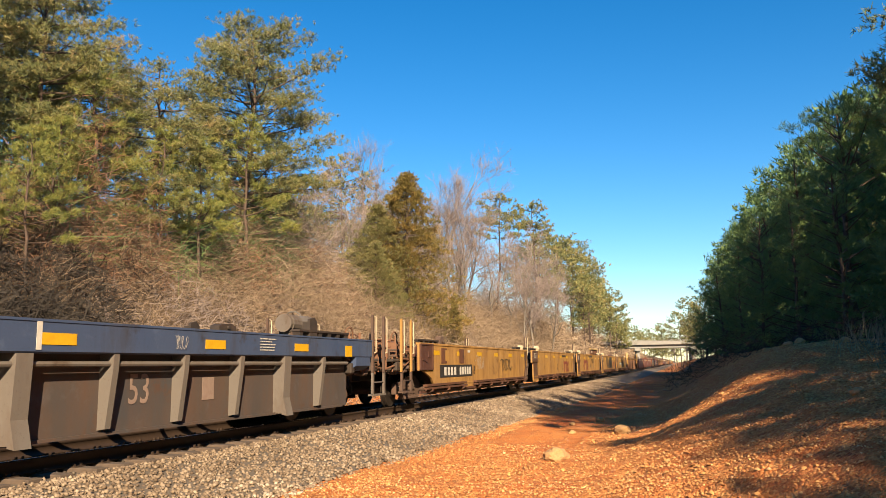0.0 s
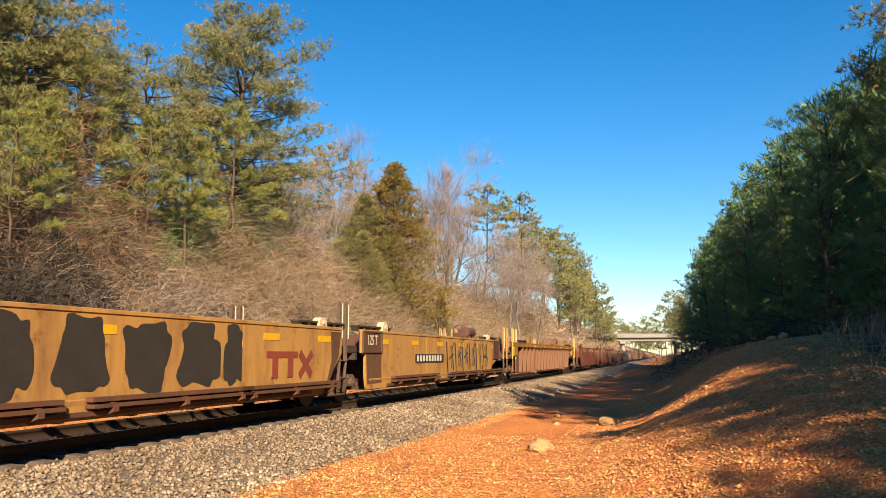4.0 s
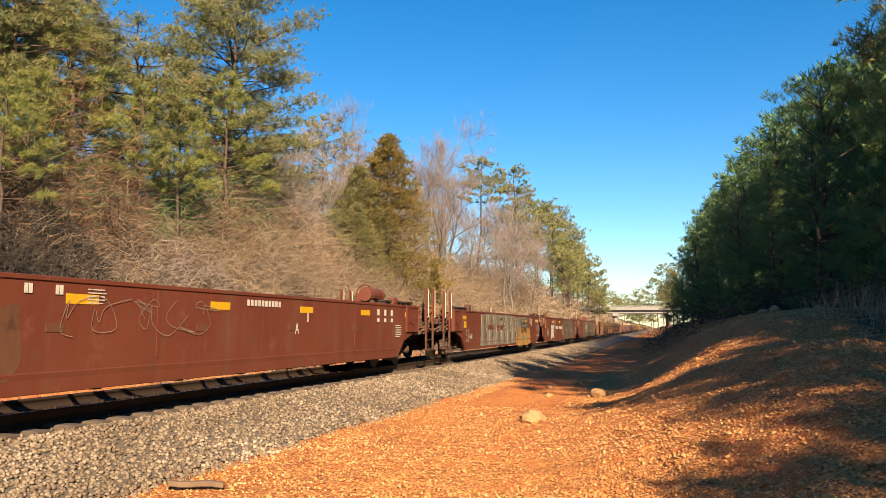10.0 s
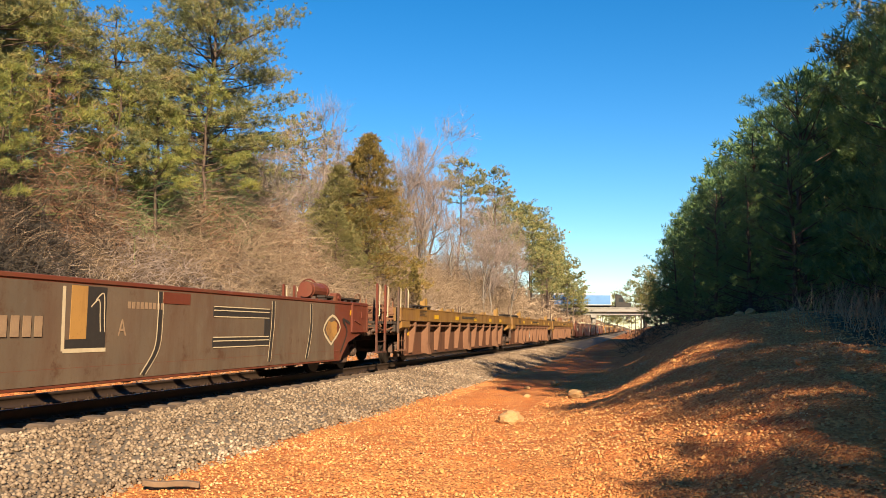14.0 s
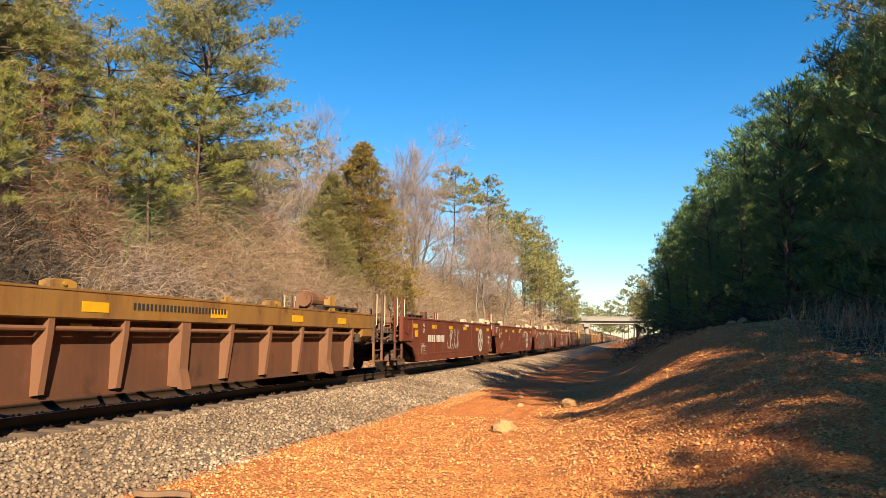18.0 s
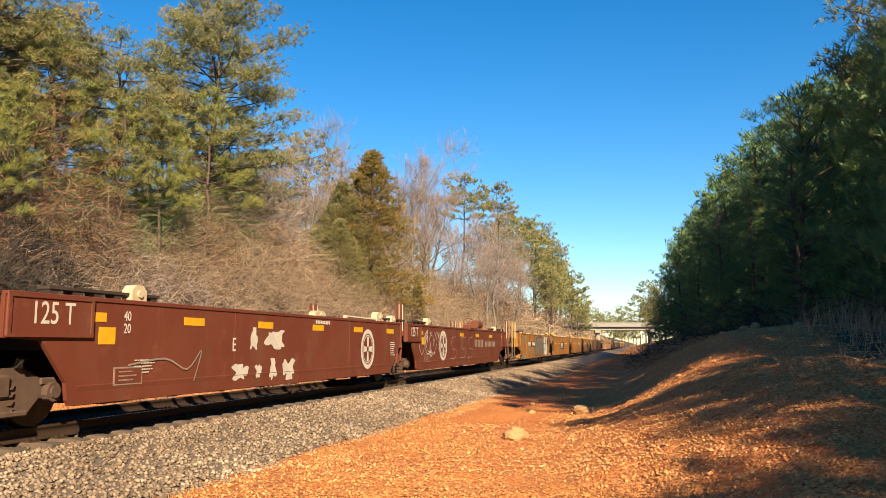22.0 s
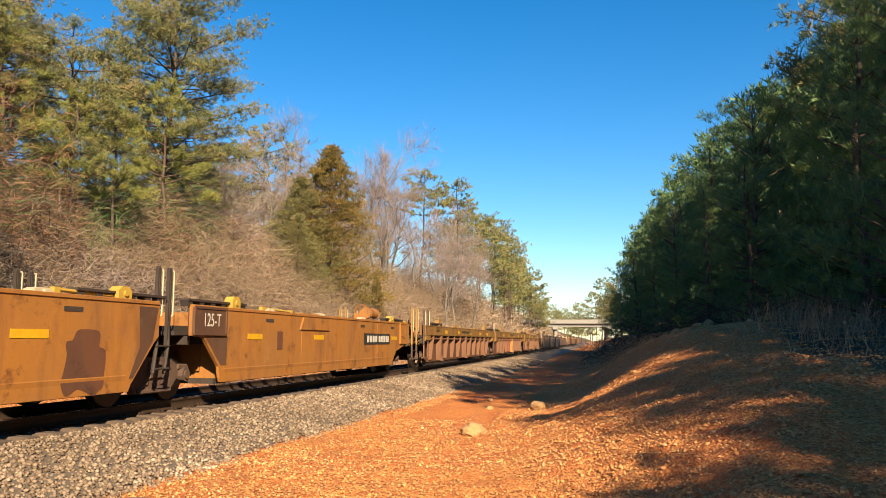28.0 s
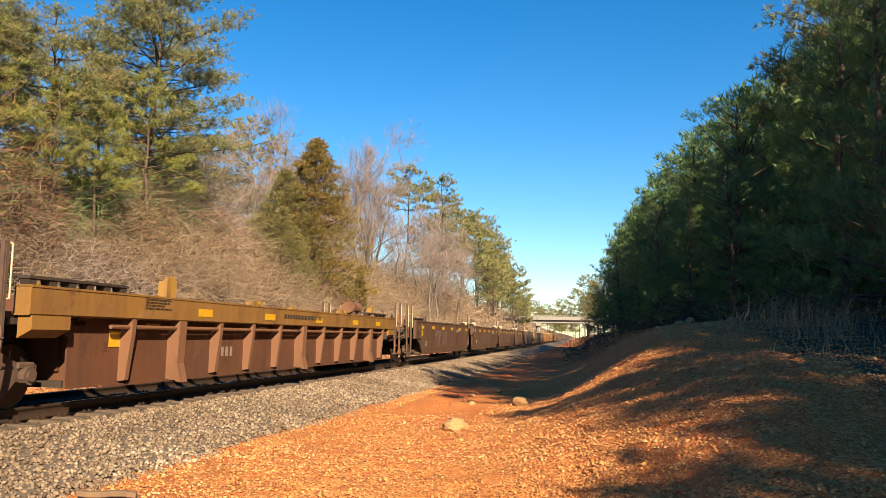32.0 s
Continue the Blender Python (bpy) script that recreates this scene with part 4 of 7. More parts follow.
for kind, x, y, top, turn, wide in ((CEDAR_A, -18.8, 49.3, 14.3, 0, 1.12), (CEDAR_B, -20.2, 47.6, 11.8, 60, 1.25), (CEDAR_A, -16.4, 52.0, 5.6, 120, 0.7), (CEDAR_B, -19.4, 45.4, 9.0, 200, 1.2)):
    zb = float(ground_z(x, y))
    tree("cedar_tree", kind, x, y, (top - zb) / 9.0, turn, "olive-brown lumpy cone-shaped cedar in the brush", "cedar tree", "cedars on the slope", wide=wide)
for x, y, top, kind, turn in ((-22.5, 53.0, 15.6, BARE_A, 0), (-23.0, 58.0, 15.6, BARE_B, 45), (-22.5, 73.0, 19.4, BARE_A, 200), (-21.0, 66.0, 17.5, BARE_B, 300), (-23.5, 79.0, 19.0, BARE_B, 130),
                              (-20.0, 84.0, 15.5, BARE_B, 10), (-20.5, 92.0, 16.0, BARE_A, 250), (-21.0, 101.0, 17.0, BARE_B, 170), (-19.0, 60.0, 12.0, BARE_B, 30), (-19.5, 75.0, 13.0, BARE_A, 60),
                              (-22.0, 51.0, 14.6, BARE_B, 220), (-24.0, 55.0, 16.2, BARE_A, 110), (-23.0, 48.0, 13.8, BARE_A, 330), (-21.5, 70.0, 18.6, BARE_B, 20), (-20.0, 68.0, 16.0, BARE_A, 75), (-24.5, 44.5, 13.6, BARE_B, 160), (-18.5, 88.0, 14.0, BARE_A, 15), (-17.5, 80.0, 11.5, BARE_B, 240), (-18.0, 97.0, 14.0, BARE_B, 95)):
    zb = float(ground_z(x, y))
    tree("bare_tree", kind, x, y, (top - zb) / 10.5, turn, "leafless grey tree with fine twigs", "tree", "bare trees on the left bank")
for x, y, top, kind, turn in ((-22.3, 88.0, 20.6, PINE_BALD, 0), (-22.3, 109.0, 23.6, PINE_BALD, 100), (-24.5, 122.0, 21.5, PINE_FAR, 40), (-23.5, 132.0, 22.5, PINE_FAR, 80), (-22.5, 142.0, 23.0, PINE_FAR, 120), (-24.0, 150.0, 24.6, PINE_FAR, 160),
                              (-22.0, 160.0, 23.2, PINE_FAR, 200), (-23.0, 172.0, 21.0, PINE_FAR, 240), (-24.5, 186.0, 20.0, PINE_FAR, 280), (-26.0, 205.0, 20.5, PINE_FAR, 320), (-27.5, 228.0, 19.0, PINE_FAR, 20), (-29.0, 250.0, 18.0, PINE_FAR, 55),
                              (-27.0, 116.0, 19.0, PINE_FAR, 75), (-28.5, 140.0, 23.0, PINE_FAR, 95), (-20.0, 176.0, 17.0, PINE_FAR, 15), (-19.5, 184.0, 14.0, PINE_FAR, 65), (-19.0, 190.0, 11.0, PINE_FAR, 115), (-20.5, 150.0, 17.5, PINE_FAR, 165), (-19.5, 136.0, 15.0, PINE_FAR, 215)):
    zb = float(ground_z(x, y))
    tree("pine_tree", kind, x, y, (top - zb) / (14.0 if kind is PINE_BALD else 15.0), turn, "distant pine with a bare trunk and rounded crown", "pine tree", "distant pines on the left bank")

# wood on the right, its edge along the bank
# the ones farthest right stand out of view, added to shade the edge
rr = random.Random(5)
for x, y, h, kind in ((6.2, 22.5, 9.6, PINE_DARK), (8.4, 24.5, 11.5, PINE_DARK_B), (5.0, 31.5, 8.7, PINE_DARK_B), (4.2, 36.5, 8.3, PINE_DARK), (3.4, 44.5, 7.2, PINE_DARK_B), (3.0, 52.0, 6.8, PINE_DARK), (2.2, 61.0, 6.3, PINE_DARK_B),
                      (1.6, 72.0, 6.1, PINE_DARK), (0.7, 84.0, 5.9, PINE_DARK_B), (0.0, 97.0, 6.1, PINE_DARK), (6.8, 28.0, 9.4, PINE_DARK), (9.3, 30.5, 13.6, PINE_SUNLIT), (11.0, 32.0, 14.6, PINE_SUNLIT), (12.6, 34.5, 15.5, PINE_SUNLIT), (8.0, 36.0, 10.3, PINE_DARK_B),
                      (10.3, 26.5, 10.7, PINE_DARK), (12.3, 28.5, 14.0, PINE_SUNLIT), (6.4, 41.0, 9.3, PINE_DARK), (5.4, 49.0, 8.5, PINE_DARK_B), (4.8, 58.0, 8.2, PINE_DARK), (4.2, 68.0, 7.9, PINE_DARK_B), (3.6, 80.0, 7.6, PINE_DARK),
                      (8.6, 46.0, 9.8, PINE_DARK_B), (10.8, 40.0, 8.4, PINE_DARK), (13.3, 36.0, 8.4, PINE_DARK_B), (14.3, 30.0, 8.4, PINE_DARK_B), (9.5, 20.0, 8.2, PINE_DARK), (11.8, 22.5, 8.4, PINE_DARK_B), (14.8, 24.0, 8.4, PINE_DARK),
                      (13.0, 17.0, 8.4, PINE_DARK_B), (16.0, 18.0, 8.4, PINE_DARK), (14.5, 12.0, 8.4, PINE_DARK), (17.5, 13.0, 8.4, PINE_DARK_B), (-0.7, 112.0, 6.6, PINE_DARK), (2.8, 94.0, 7.6, PINE_DARK_B), (3.9, 25.6, 5.2, PINE_DARK_B), (3.1, 29.6, 5.2, PINE_DARK), (2.3, 34.5, 5.4, PINE_DARK_B), (1.6, 41.0, 5.4, PINE_DARK), (0.9, 49.0, 5.2, PINE_DARK_B)):
    H = 13.0 if kind in (PINE_TALL, PINE_TALL_B) else 9.0
    tree("pine_tree", kind, x, y, h / H, rr.uniform(0, 360), "dense dark green pine at the edge of the wood", "pine tree", "pines on the right bank", wide=1.0 if H > 9 else rr.uniform(0.9, 1.1))


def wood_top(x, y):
    """The wood's roof line, fitted by bearing x / y to the camera's view; it falls towards the track."""
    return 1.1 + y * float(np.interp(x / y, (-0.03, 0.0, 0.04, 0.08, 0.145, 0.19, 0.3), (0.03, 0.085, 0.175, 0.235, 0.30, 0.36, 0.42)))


# inner pines, sized to that outline and added to shade the edge trees
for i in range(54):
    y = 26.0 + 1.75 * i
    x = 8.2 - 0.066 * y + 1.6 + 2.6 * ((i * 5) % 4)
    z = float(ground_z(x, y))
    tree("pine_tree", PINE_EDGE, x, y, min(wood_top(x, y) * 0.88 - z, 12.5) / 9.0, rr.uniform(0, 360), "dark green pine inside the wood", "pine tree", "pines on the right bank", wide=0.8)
# pines beside and behind the viewpoint, nearly all out of view, added to cast the bank's shade: across the light, along
# the light, height, spread
for across, along, h, spread in ((4.3, -9.8, 7.8, 0.7), (5.3, -10.1, 8.1, 0.7), (6.3, -8.0, 9.3, 0.75), (7.3, -6.0, 9.4, 0.55), (5.9, -10.0, 9.5, 0.4), (5.5, -14.0, 10.2, 0.8), (7.7, -9.5, 11.0, 0.28), (10.2, -4.0, 13.0, 0.6), (6.7, -7.5, 11.0, 0.32), (9.9, -1.5, 14.0, 0.95), (12.5, 9.4, 12.0, 1.0), (11.2, 2.0, 13.0, 0.9), (13.9, 12.5, 9.6, 0.75), (10.6, -6.0, 13.0, 1.0),
                                 (12.4, 0.0, 13.0, 1.0), (14.4, 6.0, 13.0, 1.0), (15.5, 10.0, 14.0, 1.1), (9.3, -8.0, 13.4, 0.5), (8.6, -9.0, 12.5, 0.3), (10.8, 0.0, 15.0, 0.9), (17.5, 8.0, 15.0, 1.1), (12.0, -14.0, 14.0, 1.1), (15.0, -4.0, 14.0, 1.1), (19.5, 14.0, 15.0, 1.1), (18.5, 0.0, 15.0, 1.1)):
    x, y = 0.866 * across - 0.5 * along, 0.5 * across + 0.866 * along
    tree("pine_tree", PINE_DARK if along > 8 else PINE_EDGE, x, y, h / 9.0, rr.uniform(0, 360), "dense dark green pine at the edge of the wood", "pine tree", "pines on the right bank", wide=spread * 9.0 / h)
# unseen rows farther right, added to thicken that shade
for i in range(12):
    tree("pine_tree", PINE_EDGE, 17.5 + 2.0 * ((i * 3) % 2), -26.0 + i * 3.2, rr.uniform(9.0, 12.0) / 9.0, rr.uniform(0, 360), "dark green pine inside the wood", "pine tree", "pines on the right bank")
for i in range(30):
    tree("pine_tree", PINE_FAR, -75.0 + i * 2.9, 330.0 + 40 * ((i * 7) % 5), rr.uniform(12.0, 18.0) / 15.0, rr.uniform(0, 360), "distant pine beyond the bridge", "tree", "distant trees by the bridge")
for x, y, h, kind in ((-1.5, 130.0, 7.0, PINE_FAR), (-1.0, 150.0, 8.0, PINE_FAR), (-3.0, 175.0, 9.0, PINE_FAR), (-1.0, 215.0, 16.0, PINE_FAR), (-4.0, 235.0, 17.5, PINE_FAR), (-7.5, 255.0, 16.0, PINE_FAR), (-9.5, 262.0, 13.0, BARE_A), (-14.0, 290.0, 9.0, PINE_FAR),
                      (-18.0, 330.0, 11.0, PINE_FAR), (-21.5, 345.0, 10.0, PINE_FAR), (-26.0, 360.0, 12.0, PINE_FAR), (-6.0, 246.0, 12.0, BARE_B), (-31.0, 370.0, 12.0, PINE_FAR), (-11.0, 310.0, 10.0, PINE_FAR)):
    tree("pine_tree" if kind is PINE_FAR else "bare_tree", kind, x, y, h / (15.0 if kind is PINE_FAR else 10.5), rr.uniform(0, 360), "distant tree beyond the bridge" if y > 200 else "distant tree beside the line", "tree", "distant trees by the bridge")


def dead_grass():
    r = np.random.RandomState(31)
    n = 500
    x, y = np.concatenate((r.normal(3.3, 0.5, n), r.uniform(2.6, 6.5, 250))), np.concatenate((r.normal(14.6, 1.3, n), r.uniform(11, 24, 250)))
    root = np.stack((x, y, ground_z(x, y)), -1)
    d = r.normal(0, 0.22, (len(x), 3)) + np.array([0, 0, 1.0])
    d /= np.linalg.norm(d, axis=1)[:, None]
    v, f = ribbons(r, root, d, r.uniform(0.2, 0.8, len(x)), np.full(len(x), 0.006), r.uniform(0, 0.3, len(x)), 3)
    tagged(new("dead_grass", raw_mesh("dead_grass", v, f, GRASS)), "tall pale dead grass on the bank", "grass", kind="stuff")


dead_grass()
# near-black twigs hold the wood's shade; the crest spots fit the camera's view
thicket("bank_brush", [(4.6, 17.5, 1.5, 1.3), (4.2, 20.5, 1.4, 1.4), (3.8, 24.5, 1.4, 1.3), (5.2, 14.5, 1.4, 1.2), (3.2, 30.0, 1.5, 1.6), (2.6, 38.0, 1.6, 1.8), (1.6, 28.0, 1.3, 1.5), (1.0, 33.0, 1.5, 1.7), (0.4, 39.0, 1.6, 2.0), (-0.3, 46.0, 1.8, 2.2), (-0.8, 55.0, 2.0, 2.6), (-1.3, 66.0, 2.2, 3.0), (-1.8, 80.0, 2.4, 3.2), (2.4, 23.0, 1.0, 0.9)], TWIG_DARK, 33, 150, "brush on the bank, coloured near black for the shade under the trees", 0.008)


# ---- bridge over the line, and the lorry that crosses it ----
BRIDGE_Y = 198.0


def build_bridge():
    b = tagged(new("road_bridge"), "pale concrete road bridge over the railway", "bridge")

    def deck(bm):
        box(bm, -32, 22, -4.5, 4.5, 5.95, 6.35)

    def girder(bm):
        prism(bm, [(-0.25, 5.95), (-0.25, 5.80), (-0.08, 5.70), (-0.08, 5.45), (-0.28, 5.35), (-0.28, 5.20), (0.28, 5.20), (0.28, 5.35), (0.08, 5.45), (0.08, 5.70), (0.25, 5.80), (0.25, 5.95)], -32, 22)

    def parapet(bm):
        box(bm, -32, 22, -0.12, 0.12, 6.35, 6.75)
        for i in range(28):
            box(bm, -32 + i * 2 - 0.08, -32 + i * 2 + 0.08, -0.14, 0.14, 6.35, 7.0)
        box(bm, -32, 22, -0.05, 0.05, 6.92, 7.02)

    def column(bm):
        rod(bm, (0, 0, -1.5), (0, 0, 4.55), 0.5, 14)

    def cap(bm):
        box(bm, -0.7, 0.7, -4.4, 4.4, 4.5, 5.2, 0.05)
    piece("deck", "deck", deck, CONCRETE, b)
    for y in (-3.6, -1.2, 1.2, 3.6):
        piece("girder", "girder", girder, CONCRETE, b, at=(0, y, 0))
    for y in (-4.35, 4.35):
        piece("parapet", "parapet", parapet, CONCRETE, b, at=(0, y, 0))
    for x in (-16.0, -3.4):
        piece("pier_cap", "cap", cap, CONCRETE, b, at=(x, 0, 0))
        for y in (-3.2, 3.2):
            piece("pier_column", "column", column, CONCRETE, b, at=(x, y, 0))
    b.matrix_basis = pose(0, BRIDGE_Y, -0.7, 0, 0, 6)


build_bridge()


def build_lorry():
    u = tagged(new("articulated_lorry"), "lorry with a long white and blue box trailer", "lorry")

    def trailer(bm):
        box(bm, -8.0, 6.0, -1.28, 1.28, 1.15, 4.05, 0.05)

    def stripe(bm):
        box(bm, -7.8, 5.8, -1.295, -1.285, 1.35, 3.6)

    def cab(bm):
        prism_y(bm, [(7.0, 0.6), (10.6, 0.6), (10.7, 1.7), (9.2, 1.9), (8.7, 3.0), (8.2, 3.7), (7.0, 3.9)], -1.2, 1.2)

    def window(bm):
        prism_y(bm, [(7.7, 2.0), (8.9, 2.0), (8.5, 2.9), (7.7, 2.9)], -1.21, 1.21)

    def tyre(bm):
        rod(bm, (0, -0.15, 0), (0, 0.15, 0), 0.5, 18)
        rod(bm, (0, -0.17, 0), (0, 0.17, 0), 0.25, 12)

    def chassis(bm):
        box(bm, -7.5, 9.5, -0.45, 0.45, 0.75, 1.1)
    piece("trailer", "trailer", trailer, VAN_WHITE, u, "white box trailer")
    piece("trailer_panel", "stripe", stripe, VAN_BLUE, u, "blue side panel")
    piece("cab", "cab", cab, BLACK, u)
    piece("cab_window", "window", window, GLASS_DARK, u)
    piece("chassis", "chassis", chassis, GRIME, u)
    for x in (-6.6, -5.3, 6.3, 7.6, 9.8):
        for y in (-1.05, 1.05):
            piece("wheel", "tyre", tyre, BLACK, u, at=(x, y, 0.5))
    return u


lorry = build_lorry()
TRUCK_RUN = [(lorry, [(t, Matrix.Translation((0, BRIDGE_Y, 0)) @ Matrix.Rotation(radians(6), 4, "Z") @ pose(-27.5 + (t - 13.0) * 9.8, -1.5, 5.66)) for t in (0.0, 8.0, 16.0, 24.0, 32.0)])]

# ---- the train: empty well cars. Local y runs back along the train, +x faces the camera, z = 0 is the rail top ----
TOP, FOOT, SILL, HALF = 1.71, 0.30, 0.25, 1.50


def wheelset(parent, y, r):
    def axle(bm):
        rod(bm, (-0.95, 0, 0), (0.95, 0, 0), 0.075, 8)

    def wheel(bm):
        rod(bm, (-0.012, 0, 0), (0.09, 0, 0), r, 28)
        rod(bm, (-0.045, 0, 0), (-0.012, 0, 0), r + 0.028, 28)
        rod(bm, (0.09, 0, 0), (0.125, 0, 0), r * 0.42, 14, r * 0.30)
        bmesh.ops.bevel(bm, geom=[e for e in bm.edges if abs(e.verts[0].co.x - e.verts[1].co.x) < 1e-5 and e.verts[0].co.yz.length > r * 0.9], offset=0.012, segments=1, affect="EDGES")

    ax = piece("wheelset", "axle", axle, TRUCK_STEEL, parent, at=(0, y, r))
    piece("wheel", r, wheel, WHEEL_STEEL, ax, "worn steel railway wheel", at=(0.70, 0, 0))
    piece("wheel", r, wheel, WHEEL_STEEL, ax, at=Matrix.Translation((-0.70, 0, 0)) @ Matrix.Rotation(math.pi, 4, "Z"))
    return ax


WHEELSETS = []


def bogie(unit, y, r=0.46):
    def bolster(bm):
        box(bm, -1.1, 1.1, -0.2, 0.2, 0.42, 0.72, 0.03)

    def frame_side(bm):
        prism(bm, [(-1.12, 0.34), (-1.12, 0.62), (-0.72, 0.66), (-0.42, 0.80), (0.42, 0.80), (0.72, 0.66), (1.12, 0.62), (1.12, 0.34), (0.72, 0.40),
                   (0.52, 0.20), (-0.52, 0.20), (-0.72, 0.40)], -0.07, 0.07)
        for k in (-0.89, 0.89):
            rod(bm, (0.06, k, 0.47), (0.17, k, 0.47), 0.13, 12)
            rod(bm, (0.17, k, 0.47), (0.20, k, 0.47), 0.085, 10)
            box(bm, -0.09, 0.10, k - 0.17, k + 0.17, 0.56, 0.66, 0.02)
        box(bm, -0.12, 0.12, -0.5, 0.5, 0.18, 0.26, 0.02)

    def coil(bm):
        pts = [(0.085 * math.cos(i * 0.9), 0.085 * math.sin(i * 0.9), 0.014 * i) for i in range(25)]
        pipe(bm, pts, 0.019, 3)

    # the bogie is one part of its car, with its side frames and springs as pieces
    bg = piece("bogie", "bolster", bolster, TRUCK_STEEL, unit, "rusty cast-steel bogie", (0, y, 0))
    for sx in (1, -1):
        m = Matrix.Translation((0.98 * sx, 0, 0)) @ (Matrix.Identity(4) if sx > 0 else Matrix.Rotation(math.pi, 4, "Z"))
        piece("side_frame", "side", frame_side, TRUCK_STEEL, bg, at=m)
        for k in (-0.24, 0.0, 0.24):
            piece("coil_spring", "coil", coil, TRUCK_STEEL, bg, at=(1.0 * sx, k, 0.26))
    for k in (-0.89, 0.89):
        WHEELSETS.append((unit, wheelset(unit, y + k, r), y + k, r))
    return bg


# where the side begins, by kind of car: at a coupler end in front and at the rear (top, foot), at a joint in front (top, under the box, knee, foot) and at the rear (top, knee, foot)
ENDS = {
    "": ((2.25, 3.75), (2.1, 3.75), (0.55, 0.78, 0.80, 0.86), (0.62, 0.75, 1.50)),
    "53": ((2.0, 3.6), (1.9, 3.6), (0.35, 0.75, 0.88, 1.50), (0.62, 0.75, 1.50)),
    "cross": ((1.5, 3.27), (1.27, 3.2), (-0.40, 0.21, 0.68, 0.72), (0.98, 1.05, 1.75)),
    "ochre": ((2.1, 4.0), (1.8, 3.8), (0.42, 0.85, 1.46, 1.52), (0.62, 0.75, 1.35)),
}


def side_outline(L, front, rear, style=""):
    """The (y, z) outline of a smooth well side between its two ends."""
    h, (cf, cr, af, ar) = L / 2, ENDS[style]
    if front == "a":
        fu, under, knee, fl = af
        low = [(fu, 1.18), (under, 1.15), (knee, 0.60), (fl, FOOT + 0.08)]
    else:
        fu, fl = cf
        low = [(fu, 0.97), (fu + 0.38, 0.95), (fl - 0.45, 0.74), (fl, FOOT + 0.08)]
    if rear == "a":
        ru, bend, rl = ar
        high = [(rl, FOOT + 0.1), (bend, 1.05), (ru, 1.16)]
    else:
        ru, rl = cr
        high = [(rl, FOOT + 0.08), (rl - 0.45, 0.74), (ru + 0.38, 0.95), (ru, 0.97)]
    return [(-h + fu, TOP)] + [(-h + a, b) for a, b in low] + [(-h + fl + 0.05, FOOT), (h - rl - 0.05, FOOT)] + [(h - a, b) for a, b in high] + [(h - ru, TOP)]


def well_inside(unit, L, front, rear, paint_mat, half=HALF):
    """Floor frame, end bulkheads and the decks over the bogies."""
    h = L / 2
    y0, y1 = -h + (1.9 if front == "a" else 3.95), h - (1.7 if rear == "a" else 3.95)

    def floor(bm):
        for k in (-1, 1):
            box(bm, k * (half - 0.17) - 0.09, k * (half - 0.17) + 0.09, y0, y1, FOOT + 0.02, FOOT + 0.13)
        n = 8
        for i in range(n + 1):
            y = y0 + (y1 - y0) * i / n
            w = 0.30 if i in (0, n) else 0.065
            box(bm, 0.17 - half, half - 0.17, y - w, y + w, 0.26, 0.36)
        for i in range(n):
            a, b = y0 + (y1 - y0) * i / n, y0 + (y1 - y0) * (i + 1) / n
            s = 1 if i % 2 else -1
            rod(bm, ((0.25 - half) * s, a, 0.30), ((half - 0.25) * s, b, 0.30), 0.04, 4)

    def bulkhead(bm):
        box(bm, -half + 0.1, half - 0.1, -0.04, 0.04, 0.30, TOP - 0.06)
        for k in (-0.9, -0.3, 0.3, 0.9):
            box(bm, k - 0.05, k + 0.05, -0.1, 0.1, 0.5, TOP - 0.1)

    piece("floor_frame", (L, front, rear, half), floor, GRIME, unit, "dark cross-braced floor frame")
    piece("bulkhead", half, bulkhead, paint_mat, unit, at=(0, y0 - 0.1, 0))
    piece("bulkhead", half, bulkhead, paint_mat, unit, at=(0, y1 + 0.1, 0))
    for end, sgn, yy in ((front, -1, y0), (rear, 1, y1)):
        length = abs(sgn * h - yy) - (0.25 if end == "a" else 1.0)

        def deck(bm):
            box(bm, -1.25, 1.25, min(0, sgn * length), max(0, sgn * length), 1.18, 1.27, 0.01)

        def sill(bm):
            box(bm, -0.35, 0.35, min(0, sgn * (length + 0.2)), max(0, sgn * (length + 0.2)), 0.72, 1.175, 0.02)

        def beam(bm):
            box(bm, -1.3, 1.3, -0.05, 0.05, 1.02, 1.178)

        def rib(bm):
            box(bm, -0.04, 0.04, min(0, sgn * length), max(0, sgn * length), 1.272, 1.36)

        key = (round(length, 2), sgn)
        piece("end_deck", key, deck, GRIME, unit, "grimy deck over the bogie", (0, yy, 0))
        piece("centre_sill", key, sill, GRIME, unit, at=(0, yy, 0))
        for k in (0.3, 0.75):
            piece("deck_beam", "beam", beam, GRIME, unit, at=(0, yy + sgn * length * k, 0))
        for k in (-1.18, -0.7, 0.7, 1.18):
            piece("deck_rib", key, rib, GRIME, unit, at=(k, yy, 0))


